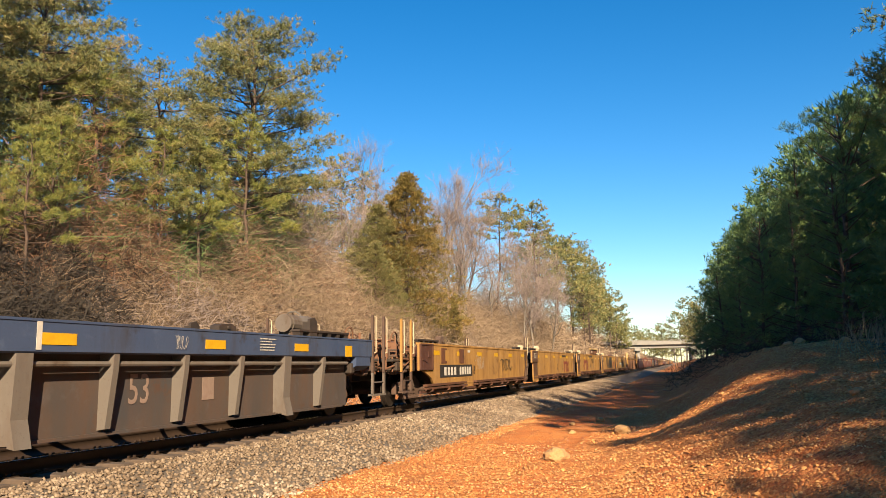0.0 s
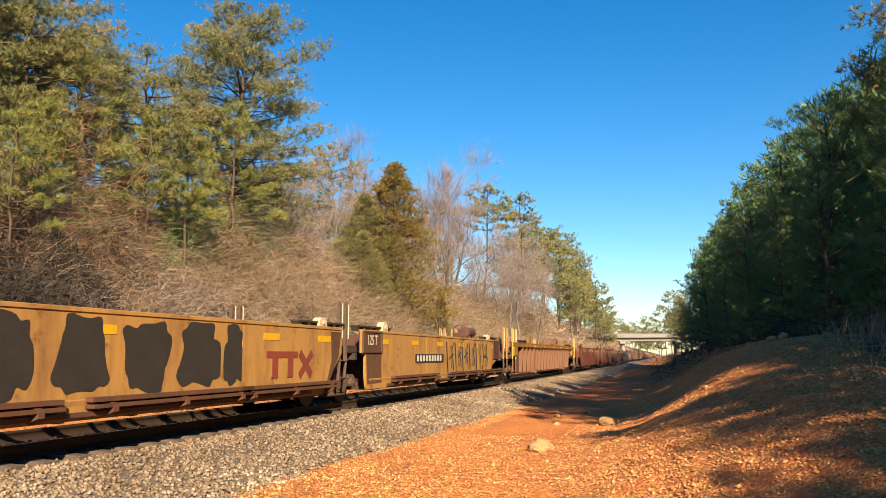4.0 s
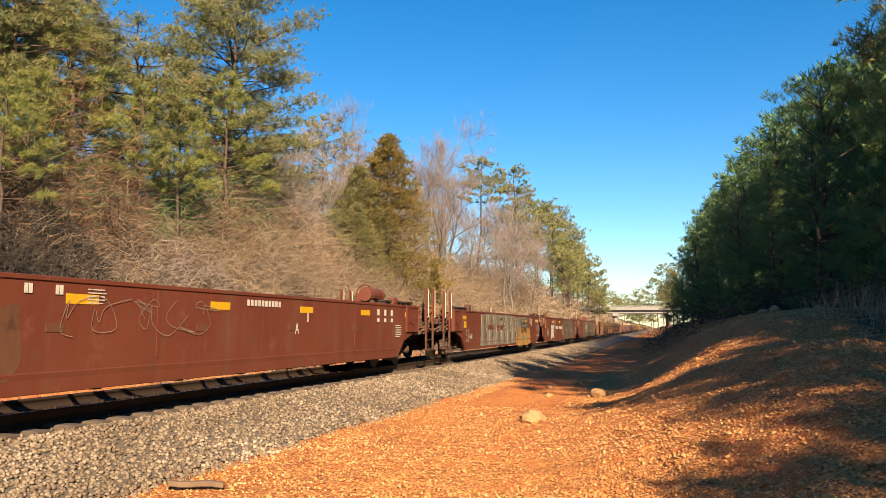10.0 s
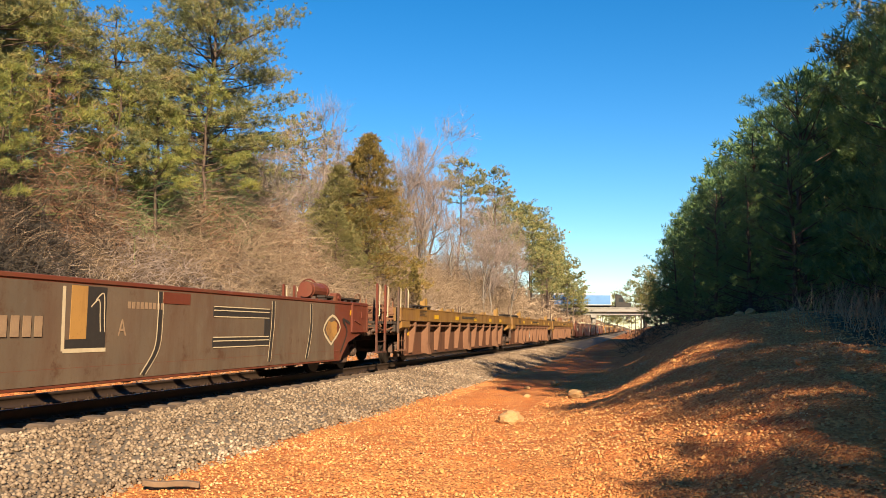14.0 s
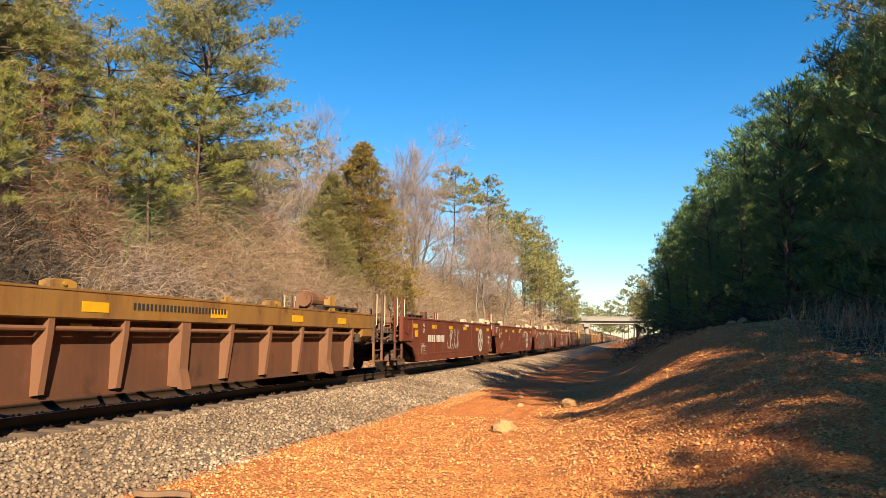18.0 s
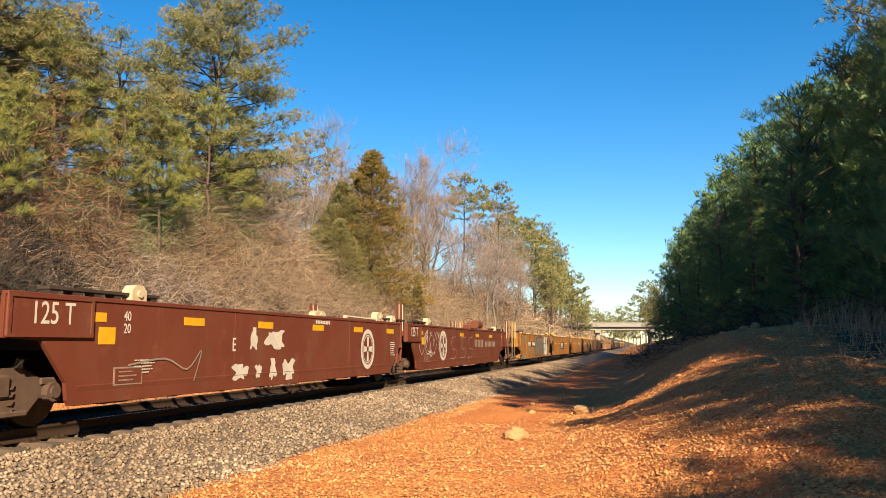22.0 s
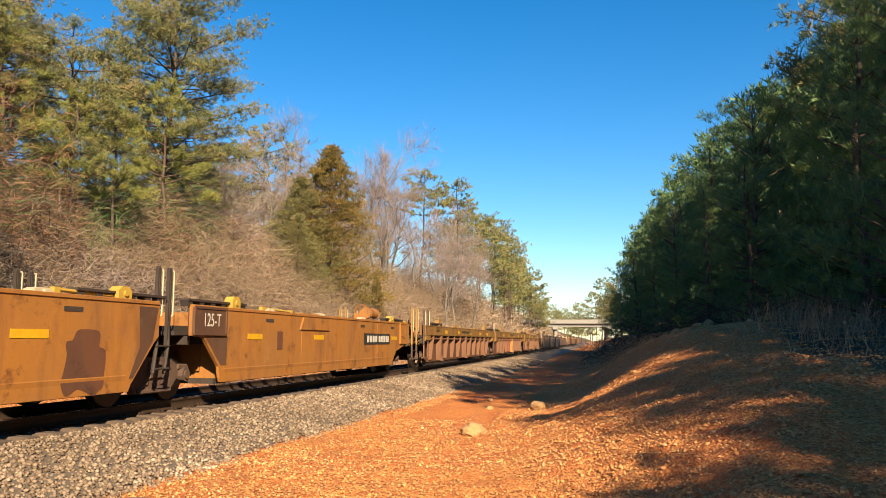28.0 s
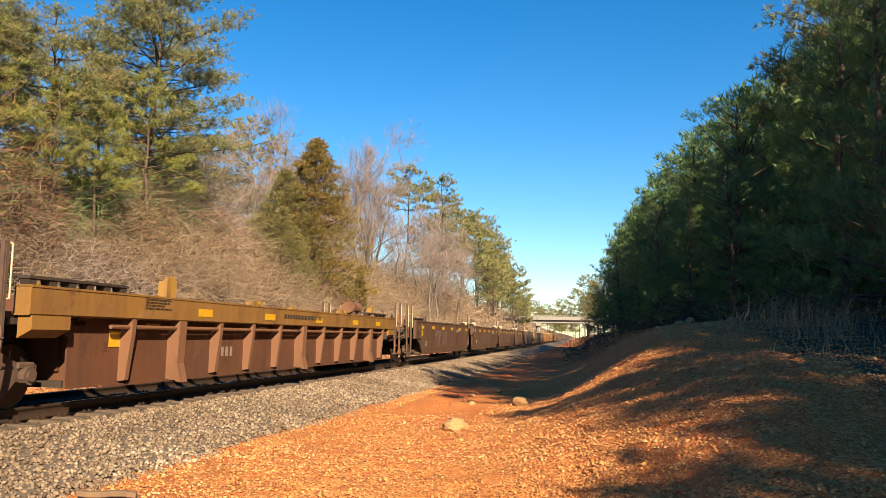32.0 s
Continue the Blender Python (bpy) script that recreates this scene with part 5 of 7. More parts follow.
def guide_posts(unit, y, material, tall=2.35, foot=0.55):
    """A pair of upright corner guides on each side of a joint, with the rungs between them."""
    def post(bm):
        pipe(bm, [(0, -0.05, foot), (0.02, 0.0, foot + 0.45), (0, 0.0, 1.2), (0, 0.0, tall)], 0.035, 6)
        box(bm, -0.03, 0.03, -0.045, 0.045, 1.0, tall - 0.03)

    def rung(bm):
        pipe(bm, [(0, -0.2, 0), (0.05, -0.2, 0), (0.05, 0.2, 0), (0, 0.2, 0)], 0.016, 5)

    for sx in (1.40, -1.40):
        for dy in (-0.20, 0.14):
            piece("guide_post", (foot, tall), post, material, unit, at=(sx, y + dy, 0))
        def hold(bm):
            pipe(bm, [(0.0, 0.03, 1.50), (0.03, 0.10, 1.52), (0.03, 0.10, tall - 0.06), (0.0, 0.03, tall - 0.04)], 0.014, 5)
        for dy in (-0.20, 0.14):
            piece("grab_iron", ("hold", tall), hold, CREAM, unit, "pale grab iron", (sx, y + dy, 0))
        for z in (0.62, 1.0):
            piece("rung", "rung", rung, material, unit, at=(sx, y - 0.04, z))


def coupler_end(unit, L, sgn, post_mat, paint_mat, rail_mat):
    """The open end with coupler, brake gear, crossover deck, steps and tall corner posts."""
    h = sgn * L / 2

    def coupler(bm):
        box(bm, -0.11, 0.11, min(-sgn * 1.5, 0), max(-sgn * 1.5, 0), 0.70, 0.92, 0.02)
        box(bm, -0.2, 0.2, -0.14, 0.16, 0.62, 1.0, 0.05)

    def sill(bm):
        box(bm, -0.4, 0.4, -sgn * 3.4 if sgn > 0 else 0.65, -0.65 if sgn > 0 else 3.4, 0.95, 1.2, 0.02)
        box(bm, -1.42, 1.42, -sgn * 0.85 - 0.14, -sgn * 0.85 + 0.14, 0.98, 1.2, 0.02)
        box(bm, -1.42, 1.42, -sgn * 2.0 - 0.1, -sgn * 2.0 + 0.1, 0.95, 1.18, 0.02)

    def walkway(bm):
        box(bm, -1.4, 1.4, -sgn * 0.75 - 0.28, -sgn * 0.75 + 0.28, 1.22, 1.26)
        for i in range(9):
            box(bm, -1.4, 1.4, -sgn * 0.75 - 0.27 + i * 0.065, -sgn * 0.75 - 0.25 + i * 0.065, 1.26, 1.29)

    def step(bm):
        for k in (-0.35, 0.35):
            box(bm, -0.025, 0.025, k - 0.04, k + 0.04, 0.42, 0.95)
        box(bm, -0.10, 0.05, -0.39, 0.39, 0.40, 0.44)
        rod(bm, (0.0, -0.35, 0.72), (0.0, 0.35, 0.72), 0.016, 5)

    def tall(bm):
        box(bm, -0.025, 0.025, -0.04, 0.04, 0.95, 2.34, 0.008)
        box(bm, -0.022, 0.03, -0.055, -0.04, 0.95, 2.30)

    def grab(bm):
        pipe(bm, [(0.0, 0.04, 1.42), (0.02, 0.16, 1.44), (0.02, 0.16, 2.29), (0.0, 0.04, 2.31)], 0.015, 5)

    def rack(bm):
        for z in (1.36, 1.52):
            rod(bm, (-1.3, 0, z), (1.3, 0, z), 0.03, 6)
        for k in (-1.1, -0.5, 0.0, 0.5, 1.1):
            rod(bm, (k, 0, 1.2), (k, 0, 1.56), 0.028, 6)

    def brake(bm):
        box(bm, -0.24, 0.24, -0.1, 0.1, 1.27, 1.66, 0.03)
        n = 18
        ring = [(0.0 + 0.27 * math.cos(6.2832 * i / n), 0.14, 1.72 + 0.27 * math.sin(6.2832 * i / n)) for i in range(n + 1)]
        pipe(bm, ring, 0.02, 5)
        for i in range(0, n, 3):
            rod(bm, (0, 0.14, 1.72), ring[i], 0.013, 4)
        rod(bm, (0, 0, 1.72), (0, 0.16, 1.72), 0.05, 8)

    def cylinder(bm):
        rod(bm, (0, -0.55, 0), (0, 0.55, 0), 0.2, 14)
        for k in (-0.42, 0.42):
            rod(bm, (0, k - 0.02, 0), (0, k + 0.02, 0), 0.215, 14)
        box(bm, -0.08, 0.08, -0.4, 0.4, -0.32, -0.18)

    def valve(bm):
        box(bm, -0.13, 0.13, -0.14, 0.14, -0.14, 0.12, 0.04)
        rod(bm, (0.1, 0, 0), (0.2, 0.05, 0.02), 0.05, 8)
        rod(bm, (0, -0.14, -0.05), (0.02, -0.5, -0.1), 0.025, 6)
        rod(bm, (0, 0.1, 0.1), (-0.1, 0.35, 0.3), 0.02, 6)

    def hose(bm):
        pipe(bm, [(0.35, 0, 0.85), (0.42, 0.1 * sgn, 0.6), (0.36, 0.2 * sgn, 0.42), (0.2, 0.26 * sgn, 0.38)], 0.025, 6)

    piece("coupler", sgn, coupler, TRUCK_STEEL, unit, "rusty knuckle coupler", (0, h, 0))
    piece("end_sill", sgn, sill, GRIME, unit, at=(0, h, 0))
    piece("crossover_walkway", sgn, walkway, GRIME, unit, "grating walkway", (0, h, 0))
    piece("brake_hose", sgn, hose, BLACK, unit, at=(0, h, 0))
    for sx in (1.44, -1.44):
        near, far = (0.22, 0.92) if sgn > 0 else (1.0, 1.75)
        piece("step", "step", step, rail_mat, unit, at=(sx, h - sgn * (near + far) / 2, 0))
        for k in (near, far):
            p = piece("corner_post", "tall", tall, post_mat, unit, at=(sx, h - sgn * k, 0))
            piece("grab_iron", "grab", grab, CREAM, p, "pale grab iron")
    piece("handrail_rack", "rack", rack, rail_mat, unit, at=(0, h - sgn * 0.98, 0))
    piece("handrail_rack", "rack", rack, rail_mat, unit, at=(0, h - sgn * 1.62, 0))
    up = 0.44 if sgn > 0 else 0.0

    def rigging(bm):
        # levers, rods and pipes of the brake gear, one above another
        r = random.Random(70 + sgn)
        for i in range(48):
            y, z, x = -sgn * r.uniform(0.15, 2.3), 0.98 + 0.85 * r.random() ** 1.4, r.uniform(0.0, 1.25)
            if i % 3 == 0:
                rod(bm, (x, y - 0.5, z), (x + 0.1, y + 0.5, z + r.uniform(-0.1, 0.1)), r.uniform(0.018, 0.035), 6)
            elif i % 3 == 1:
                rod(bm, (x - 0.4, y, z), (min(x + 0.5, 1.38), y + r.uniform(-0.3, 0.3), z + r.uniform(-0.06, 0.06)), r.uniform(0.015, 0.03), 6)
            else:
                a, b, c = r.uniform(0.06, 0.16), r.uniform(0.06, 0.2), r.uniform(0.05, 0.14)
                box(bm, x - a, x + a, y - b, y + b, z - c, z + c, 0.015)
        for k in (0.25, 0.7, 1.3, 1.9):
            rod(bm, (1.3, -sgn * k, 0.96), (1.3, -sgn * k, 1.34 + 0.12 * (k > 1)), 0.022, 6)
        for k in (0.5, 1.15, 1.75):
            box(bm, 0.2, 1.25, -sgn * k - 0.03, -sgn * k + 0.03, 1.30, 1.62 + 0.08 * k)
            rod(bm, (1.2, -sgn * k, 1.25), (1.2, -sgn * k, 1.9), 0.03, 6)
        n = 14
        pipe(bm, [(1.05 + 0.02 * math.sin(6.2832 * i / n), -sgn * 1.45 + 0.24 * math.cos(6.2832 * i / n), 1.78 + 0.24 * math.sin(6.2832 * i / n)) for i in range(n + 1)], 0.018, 5)
        pipe(bm, [(1.34, -sgn * 0.05, 1.02), (1.36, -sgn * 0.6, 1.10), (1.36, -sgn * 1.4, 1.10), (1.34, -sgn * 2.2, 1.30)], 0.024, 6)

    def bracket(bm):
        for k in (-0.35, 0.35):
            box(bm, -0.2, 0.2, k - 0.04, k + 0.04, 1.26, 1.46 + up)
    tagged(piece("brake_rigging", sgn, rigging, RUST_RIB, unit, "rusty brake levers and pipes", (0, h, 0)), kind="stuff")
    piece("hand_brake", "brake", brake, paint_mat, unit, "hand brake with a spoked wheel", (-0.35, h - sgn * 1.75, up))
    piece("air_reservoir", "cyl", cylinder, paint_mat, unit, "round air reservoir", (0.35, h - sgn * 2.75, 1.62 + up))
    piece("reservoir_bracket", sgn, bracket, TRUCK_STEEL, unit, at=(0.35, h - sgn * 2.75, 0))
    for k, z, x in ((1.05, 1.02, 1.2), (1.75, 1.05, 1.15), (1.45, 1.42, 0.7), (2.2, 1.38, 1.05)):
        piece("brake_valve", "valve", valve, TRUCK_STEEL, unit, at=(x, h - sgn * k, z))
    bogie(unit, h - sgn * 2.75, 0.42)


def lock_box(unit, y, x, material, tall=0.22, size=0.3, label=""):
    """The cone-shaped container lock that stands up from the top rail."""
    def make(bm):
        prism(bm, [(-size / 2, 0), (-size / 2, tall * 0.7), (-size / 4, tall), (size / 4, tall), (size / 2, tall * 0.7), (size / 2, 0)], -0.09, 0.09)
        rod(bm, (0.09, 0, tall * 0.5), (0.12, 0, tall * 0.5), tall * 0.22, 8)
    return piece("container_lock", (tall, size), make, material, unit, label, (x, y, TOP))


def lever(unit, y0, y1, x, material):
    def make(bm):
        rod(bm, (0, 0, 0.09), (0, y1 - y0, 0.06), 0.03, 6)
        box(bm, -0.04, 0.04, -0.04, 0.08, 0, 0.12)
        box(bm, -0.04, 0.04, y1 - y0 - 0.08, y1 - y0 + 0.04, 0, 0.1)
    return piece("lock_lever", (round(y1 - y0, 2),), make, material, unit, "pale locking lever", (x, y0, TOP))


def hoods(unit, L, sgn, end, material):
    """The row of dark slotted hoods along the top at a unit's end."""
    h = L / 2
    y0 = sgn * (h - (0.35 if end == "a" else 2.3))

    def make(bm):
        box(bm, -0.10, 0.10, min(0, -sgn * 2.3), max(0, -sgn * 2.3), 0.10, 0.14)
        for i in range(6):
            y = -sgn * (0.1 + i * 0.42)
            prism(bm, [(y - 0.05, 0), (y + 0.05, 0), (y + 0.09, 0.11), (y - 0.09, 0.11)], -0.08, 0.08)

    for sx in (1.36, -1.36):
        piece("end_hood", (sgn,), make, material, unit, "slotted end guard", (sx, y0, TOP))


def smooth_well(L, front, rear, mats, label, reflectors=True, sill=True, style="", box_mat=None):
    """A well-car unit with plain plate sides."""
    body, dark, post_mat, rail_mat, lock_mat, end_post = mats
    unit = tagged(new("well_car"), label, "rail car", "units of the freight train")
    h = L / 2
    poly = side_outline(L, front, rear, style)

    def side(bm):
        prism(bm, poly, -0.03, 0.03)

    def rail(bm):
        y0, y1 = poly[0][0] + 0.02, poly[-1][0] - 0.02
        box(bm, -0.09, 0.05, y0, y1, TOP - 0.03, TOP + 0.035, 0.008)

    def low(bm):
        low_y = [a for a, b in poly if b == FOOT]
        y0, y1 = low_y[0] + 0.1, low_y[1] - 0.1
        prism_y(bm, [(0.034, 0.56), (0.040, 0.545), (0.004, FOOT - 0.01), (-0.03, FOOT - 0.01), (-0.03, 0.56)], y0, y1)

    def seam(bm):
        box(bm, 0.03, 0.038, -0.035, 0.035, FOOT + 0.36, TOP - 0.05)

    for sx in (1, -1):
        m = Matrix.Translation((sx * (HALF - 0.03), 0, 0)) @ (Matrix.Identity(4) if sx > 0 else Matrix.Diagonal((-1, 1, 1, 1)))
        piece("side_plate", (L, front, rear, style), side, body, unit, at=m)
        piece("top_rail", (L, front, rear, style), rail, body, unit, at=m)
        if sill:
            piece("side_sill", (L, front, rear, style), low, body, unit, at=m)
        for k in (-0.18, 0.18):
            piece("weld_seam", "seam", seam, body, unit, at=m @ Matrix.Translation((0, k * L, 0)))
    well_inside(unit, L, front, rear, dark)
    # corner boxes at the two ends
    for sgn, end in ((-1, front), (1, rear)):
        base = 1.19 if end == "a" else 0.98
        long = 0.74 if style == "cross" and end == "a" else 0.62 if end == "a" else 0.55
        y = poly[0][0] + long + 0.02 if sgn < 0 else poly[-1][0] - long - 0.02

        def corner(bm):
            box(bm, -0.08, 0.05, -long, long, base, TOP + 0.01, 0.015)
            for a, b in ((-long, 0.05 - long), (long - 0.05, long)):
                box(bm, 0.05, 0.068, a, b, base, TOP + 0.01)
            for a, b in ((base, base + 0.045), (TOP - 0.035, TOP + 0.01)):
                box(bm, 0.05, 0.068, 0.05 - long, long - 0.05, a, b)
            if end == "c":
                box(bm, 0.05, 0.062, 0.10, 0.36, base + 0.36, base + 0.52)
                rod(bm, (0.06, -0.40, base + 0.30), (0.06, 0.05, base + 0.20), 0.014, 5)
        if sgn < 0 or end == "c":
            for sx in (1, -1):
                m = Matrix.Translation((sx * (HALF - 0.02), y, 0)) @ (Matrix.Identity(4) if sx > 0 else Matrix.Diagonal((-1, 1, 1, 1)))
                piece("corner_box", ("corner", end, long), corner, box_mat if box_mat and end == "a" else dark, unit, "framed steel corner box", m)
        hoods(unit, L, sgn, end, GRIME)
    if rear == "a":
        bogie(unit, h)
        guide_posts(unit, h - (0.78 if style == "cross" else 0.35), post_mat)
    else:
        coupler_end(unit, L, 1, end_post, dark, rail_mat)
    if front == "c":
        coupler_end(unit, L, -1, end_post, dark, rail_mat)
    if reflectors:
        y0, y1 = poly[0][0] + 1.5, poly[-1][0] - 0.9
        n = 6
        for i in range(n):
            panel("reflector", REFLECT, unit, y0 + (y1 - y0) * i / (n - 1) - 0.3, y0 + (y1 - y0) * i / (n - 1) + 0.3, 1.41, 1.54, HALF + 0.002)
    for sx in (1.42, -1.42):
        lock_box(unit, -h + (2.1 if front == "a" else 4.3), sx, rail_mat if front == "c" else lock_mat, 0.26, 0.34)
        lock_box(unit, h - (1.6 if rear == "a" else 3.9), sx, lock_mat, 0.22, 0.34)
    return unit


def ribbed_well(L, front, rear, mats, label, chord=0.40, spacing=1.53, ribs=5, big=(-4, 0, 4), rail_pipe=True, shift=0.0, lamps=(-5.3, -2.2, 1.1, 4.4, 7.0), odd=()):
    """A well-car unit with a deep top chord on upright posts."""
    top_mat, rib_mat, plate_mat, post_mat, lock_mat = mats
    unit = tagged(new("well_car"), label, "rail car", "units of the freight train")
    h = L / 2
    fu, ru = (0.35 if front == "a" else 1.1), (0.35 if rear == "a" else 1.1)
    wide = ribs * spacing + 0.75

    def chord_beam(bm):
        y0, y1 = -h + fu, h - ru
        prism_y(bm, [(0.0, TOP), (-0.26, TOP), (-0.26, TOP - chord), (-0.02, TOP - chord), (0.0, TOP - chord + 0.02)], y0, y1)
        box(bm, -0.27, 0.012, y0, y1, TOP - 0.02, TOP + 0.012)

    def plate(bm):
        lo, hi = -wide - (0.5 if front == "a" else 0.0), wide + (0.5 if rear == "a" else 0.0)
        prism(bm, [(lo, 1.16), (lo, SILL), (hi, SILL), (hi, 1.16), (hi - 0.3, TOP - chord + 0.02), (lo + 0.3, TOP - chord + 0.02)], -0.03, 0.0)
        box(bm, -0.03, 0.06, -wide + 0.3, wide - 0.3, SILL - 0.02, SILL + 0.02)

    def rib(bm):
        w = 0.055
        poly = [(0.0, 0.30), (0.13, 0.32), (0.225, TOP - chord - 0.20), (0.235, TOP - chord), (0.0, TOP - chord)]
        prism_y(bm, poly, -w, w)

    def big_rib(bm):
        w = 0.125
        prism_y(bm, [(0.0, SILL), (0.19, SILL), (0.215, 0.5), (0.245, TOP - chord - 0.1), (0.245, TOP - chord), (0.0, TOP - chord)], -w, w)
        prism_y(bm, [(0.19, SILL - 0.02), (0.30, SILL - 0.04), (0.215, 0.55)], -w, w)

    def long_pipe(bm):
        rod(bm, (0, -wide + 0.3, 0), (0, wide - 0.3, 0), 0.035, 8)

    def gusset(bm):
        prism_y(bm, [(-0.22, TOP - chord), (0.0, TOP - chord), (0.0, 1.12), (-0.22, 1.0)], -0.4, 0.4)

    for sx in (1, -1):
        m = Matrix.Translation((sx * HALF, 0, 0)) @ (Matrix.Identity(4) if sx > 0 else Matrix.Diagonal((-1, 1, 1, 1)))
        inner = m @ Matrix.Translation((-0.25, 0, 0))
        piece("top_chord", (L, front, rear, chord), chord_beam, top_mat, unit, at=m)
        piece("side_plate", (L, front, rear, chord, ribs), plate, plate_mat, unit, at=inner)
        for i in range(-ribs, ribs + 1):
            if abs(i * spacing + shift) > wide - 0.45:
                continue
            if i in big:
                piece("big_post", chord, big_rib, dict(odd).get(i, rib_mat), unit, at=inner @ Matrix.Translation((0, i * spacing + shift, 0)))
            else:
                piece("side_rib", chord, rib, dict(odd).get(i, rib_mat), unit, at=inner @ Matrix.Translation((0, i * spacing + shift, 0)))
        if rail_pipe:
            piece("air_pipe", (L, ribs), long_pipe, rib_mat, unit, at=inner @ Matrix.Translation((0.16, 0, TOP - chord - 0.13)))
        for sgn in (-1, 1):
            piece("end_gusset", chord, gusset, top_mat, unit, at=m @ Matrix.Translation((0, sgn * (h - (0.8 if (front if sgn < 0 else rear) == "a" else 1.6)), 0)))
    well_inside(unit, L, front, rear, plate_mat, 1.28)
    for sgn, end in ((-1, front), (1, rear)):
        hoods(unit, L, sgn, end, GRIME)
    if rear == "a":
        bogie(unit, h)
        guide_posts(unit, h - 0.2, post_mat, 2.3, 0.5)
    else:
        coupler_end(unit, L, 1, post_mat, rib_mat, rib_mat)
    if front == "c":
        coupler_end(unit, L, -1, post_mat, rib_mat, rib_mat)

    def horn(bm):
        prism(bm, [(-0.16, 0), (0.16, 0), (0.16, 0.30), (0.04, 0.40), (-0.16, 0.36)], -0.03, 0.03)
        prism(bm, [(-0.16, 0), (-0.02, 0), (-0.02, 0.30), (-0.16, 0.30)], -0.14, -0.03)

    for sx in (1.42, -1.42):
        for y in (-6.5, 6.5):
            piece("corner_guide", "horn", horn, lock_mat, unit, "yellow container corner guide", (sx, y, TOP))
        lock_box(unit, -2.8, sx - 0.05, lock_mat, 0.13, 0.5)
        lock_box(unit, 3.4, sx - 0.05, lock_mat, 0.13, 0.5)
    for y in lamps:
        panel("reflector", REFLECT, unit, y - 0.28, y + 0.28, TOP - 0.74 * chord, TOP - 0.38 * chord, HALF + 0.003)
    return unit

M_SET = (MAROON, MAROON, MAROON, MAROON_DARK, CREAM, MAROON)
MB_SET = (MAROON, MAROON, TRUCK_STEEL, MAROON_DARK, MAROON, MAROON)
Y_SET = (OCHRE, OCHRE, GRIME, TRUCK_STEEL, YELLOW, YELLOW_WORN)
P_SET = (OCHRE_PALE, MAROON_DARK, TRUCK_STEEL, TRUCK_STEEL, CREAM, OCHRE_PALE)
K_SET = (BROWN_DARK, BROWN_DARK, TRUCK_STEEL, TRUCK_STEEL, CREAM, TRUCK_STEEL)
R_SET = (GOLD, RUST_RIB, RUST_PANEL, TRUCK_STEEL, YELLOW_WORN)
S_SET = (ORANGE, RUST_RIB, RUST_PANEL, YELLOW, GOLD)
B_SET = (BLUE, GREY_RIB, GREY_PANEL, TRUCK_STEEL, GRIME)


def sooty_ends(unit, L, front, rear, style):
    """Dark soot on the side plates beside an articulated joint."""
    h = L / 2

    def front_soot(bm):
        if style == "ochre":
            prism(bm, [(0.90, 1.17), (1.78, 1.17), (1.75, 0.62), (1.54, 0.62)], 0.0, 0.004)
        else:
            prism(bm, [(0.82, 1.17), (1.82, 1.17), (1.86, 0.44), (0.90, 0.42)], 0.0, 0.004)

    def rear_soot(bm):
        prism(bm, [(-0.66, 1.64), (-1.20, 1.64), (-1.15, 1.0), (-1.40, 0.50), (-1.30, 0.50), (-0.80, 1.08)], 0.0, 0.004)
    if front == "a":
        piece("soot_patch", ("front", style), front_soot, BROWN_DARK, unit, at=(HALF + 0.001, -h, 0))
    if rear == "a":
        piece("soot_patch", "rear", rear_soot, BROWN_DARK, unit, at=(HALF + 0.001, h, 0))


def running_boards(unit, L):
    """The stepped lower beams along the sides of the pale ochre cars."""
    def board(bm):
        box(bm, 0.0, 0.16, -2.0, 2.0, 0.42, 0.47)
        box(bm, 0.0, 0.13, -2.0, 2.0, 0.50, 0.56)
        for k in (-1.6, 0, 1.6):
            prism_y(bm, [(0, 0.56), (0.17, 0.44), (0.17, 0.36), (0, 0.30)], k - 0.05, k + 0.05)

    def beam(bm):
        box(bm, 0.0, 0.06, -L / 2 + 2.2, L / 2 - 2.2, 0.34, 0.40)
    for sx in (1, -1):
        m = Matrix.Translation((sx * HALF, 0, 0)) @ (Matrix.Identity(4) if sx > 0 else Matrix.Diagonal((-1, 1, 1, 1)))
        piece("lower_beam", L, beam, MAROON_DARK, unit, at=m)
        for k in (-0.24, 0.06, 0.30):
            piece("running_board", "board", board, RUST_PANEL, unit, at=m @ Matrix.Translation((0, k * L, 0.02 if k else 0.0)))


def logo_bars(unit, y, z, h, material, w):
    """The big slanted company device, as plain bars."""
    panel("logo_bar", material, unit, y, y + w * 0.66, z + h * 0.76, z + h, 1.508)
    panel("logo_bar", material, unit, y + w * 0.12, y + w * 0.24, z, z + h * 0.76, 1.508)
    panel("logo_bar", material, unit, y + w * 0.44, y + w * 0.56, z, z + h * 0.76, 1.508)
    strokes(material, unit, y, z, ((w * 0.70, h * 0.97), (w * 0.98, h * 0.03)), w * 0.045, 1.510, "logo_bar")
    strokes(material, unit, y, z, ((w * 0.99, h * 0.97), (w * 0.70, h * 0.03)), w * 0.04, 1.512, "logo_bar")


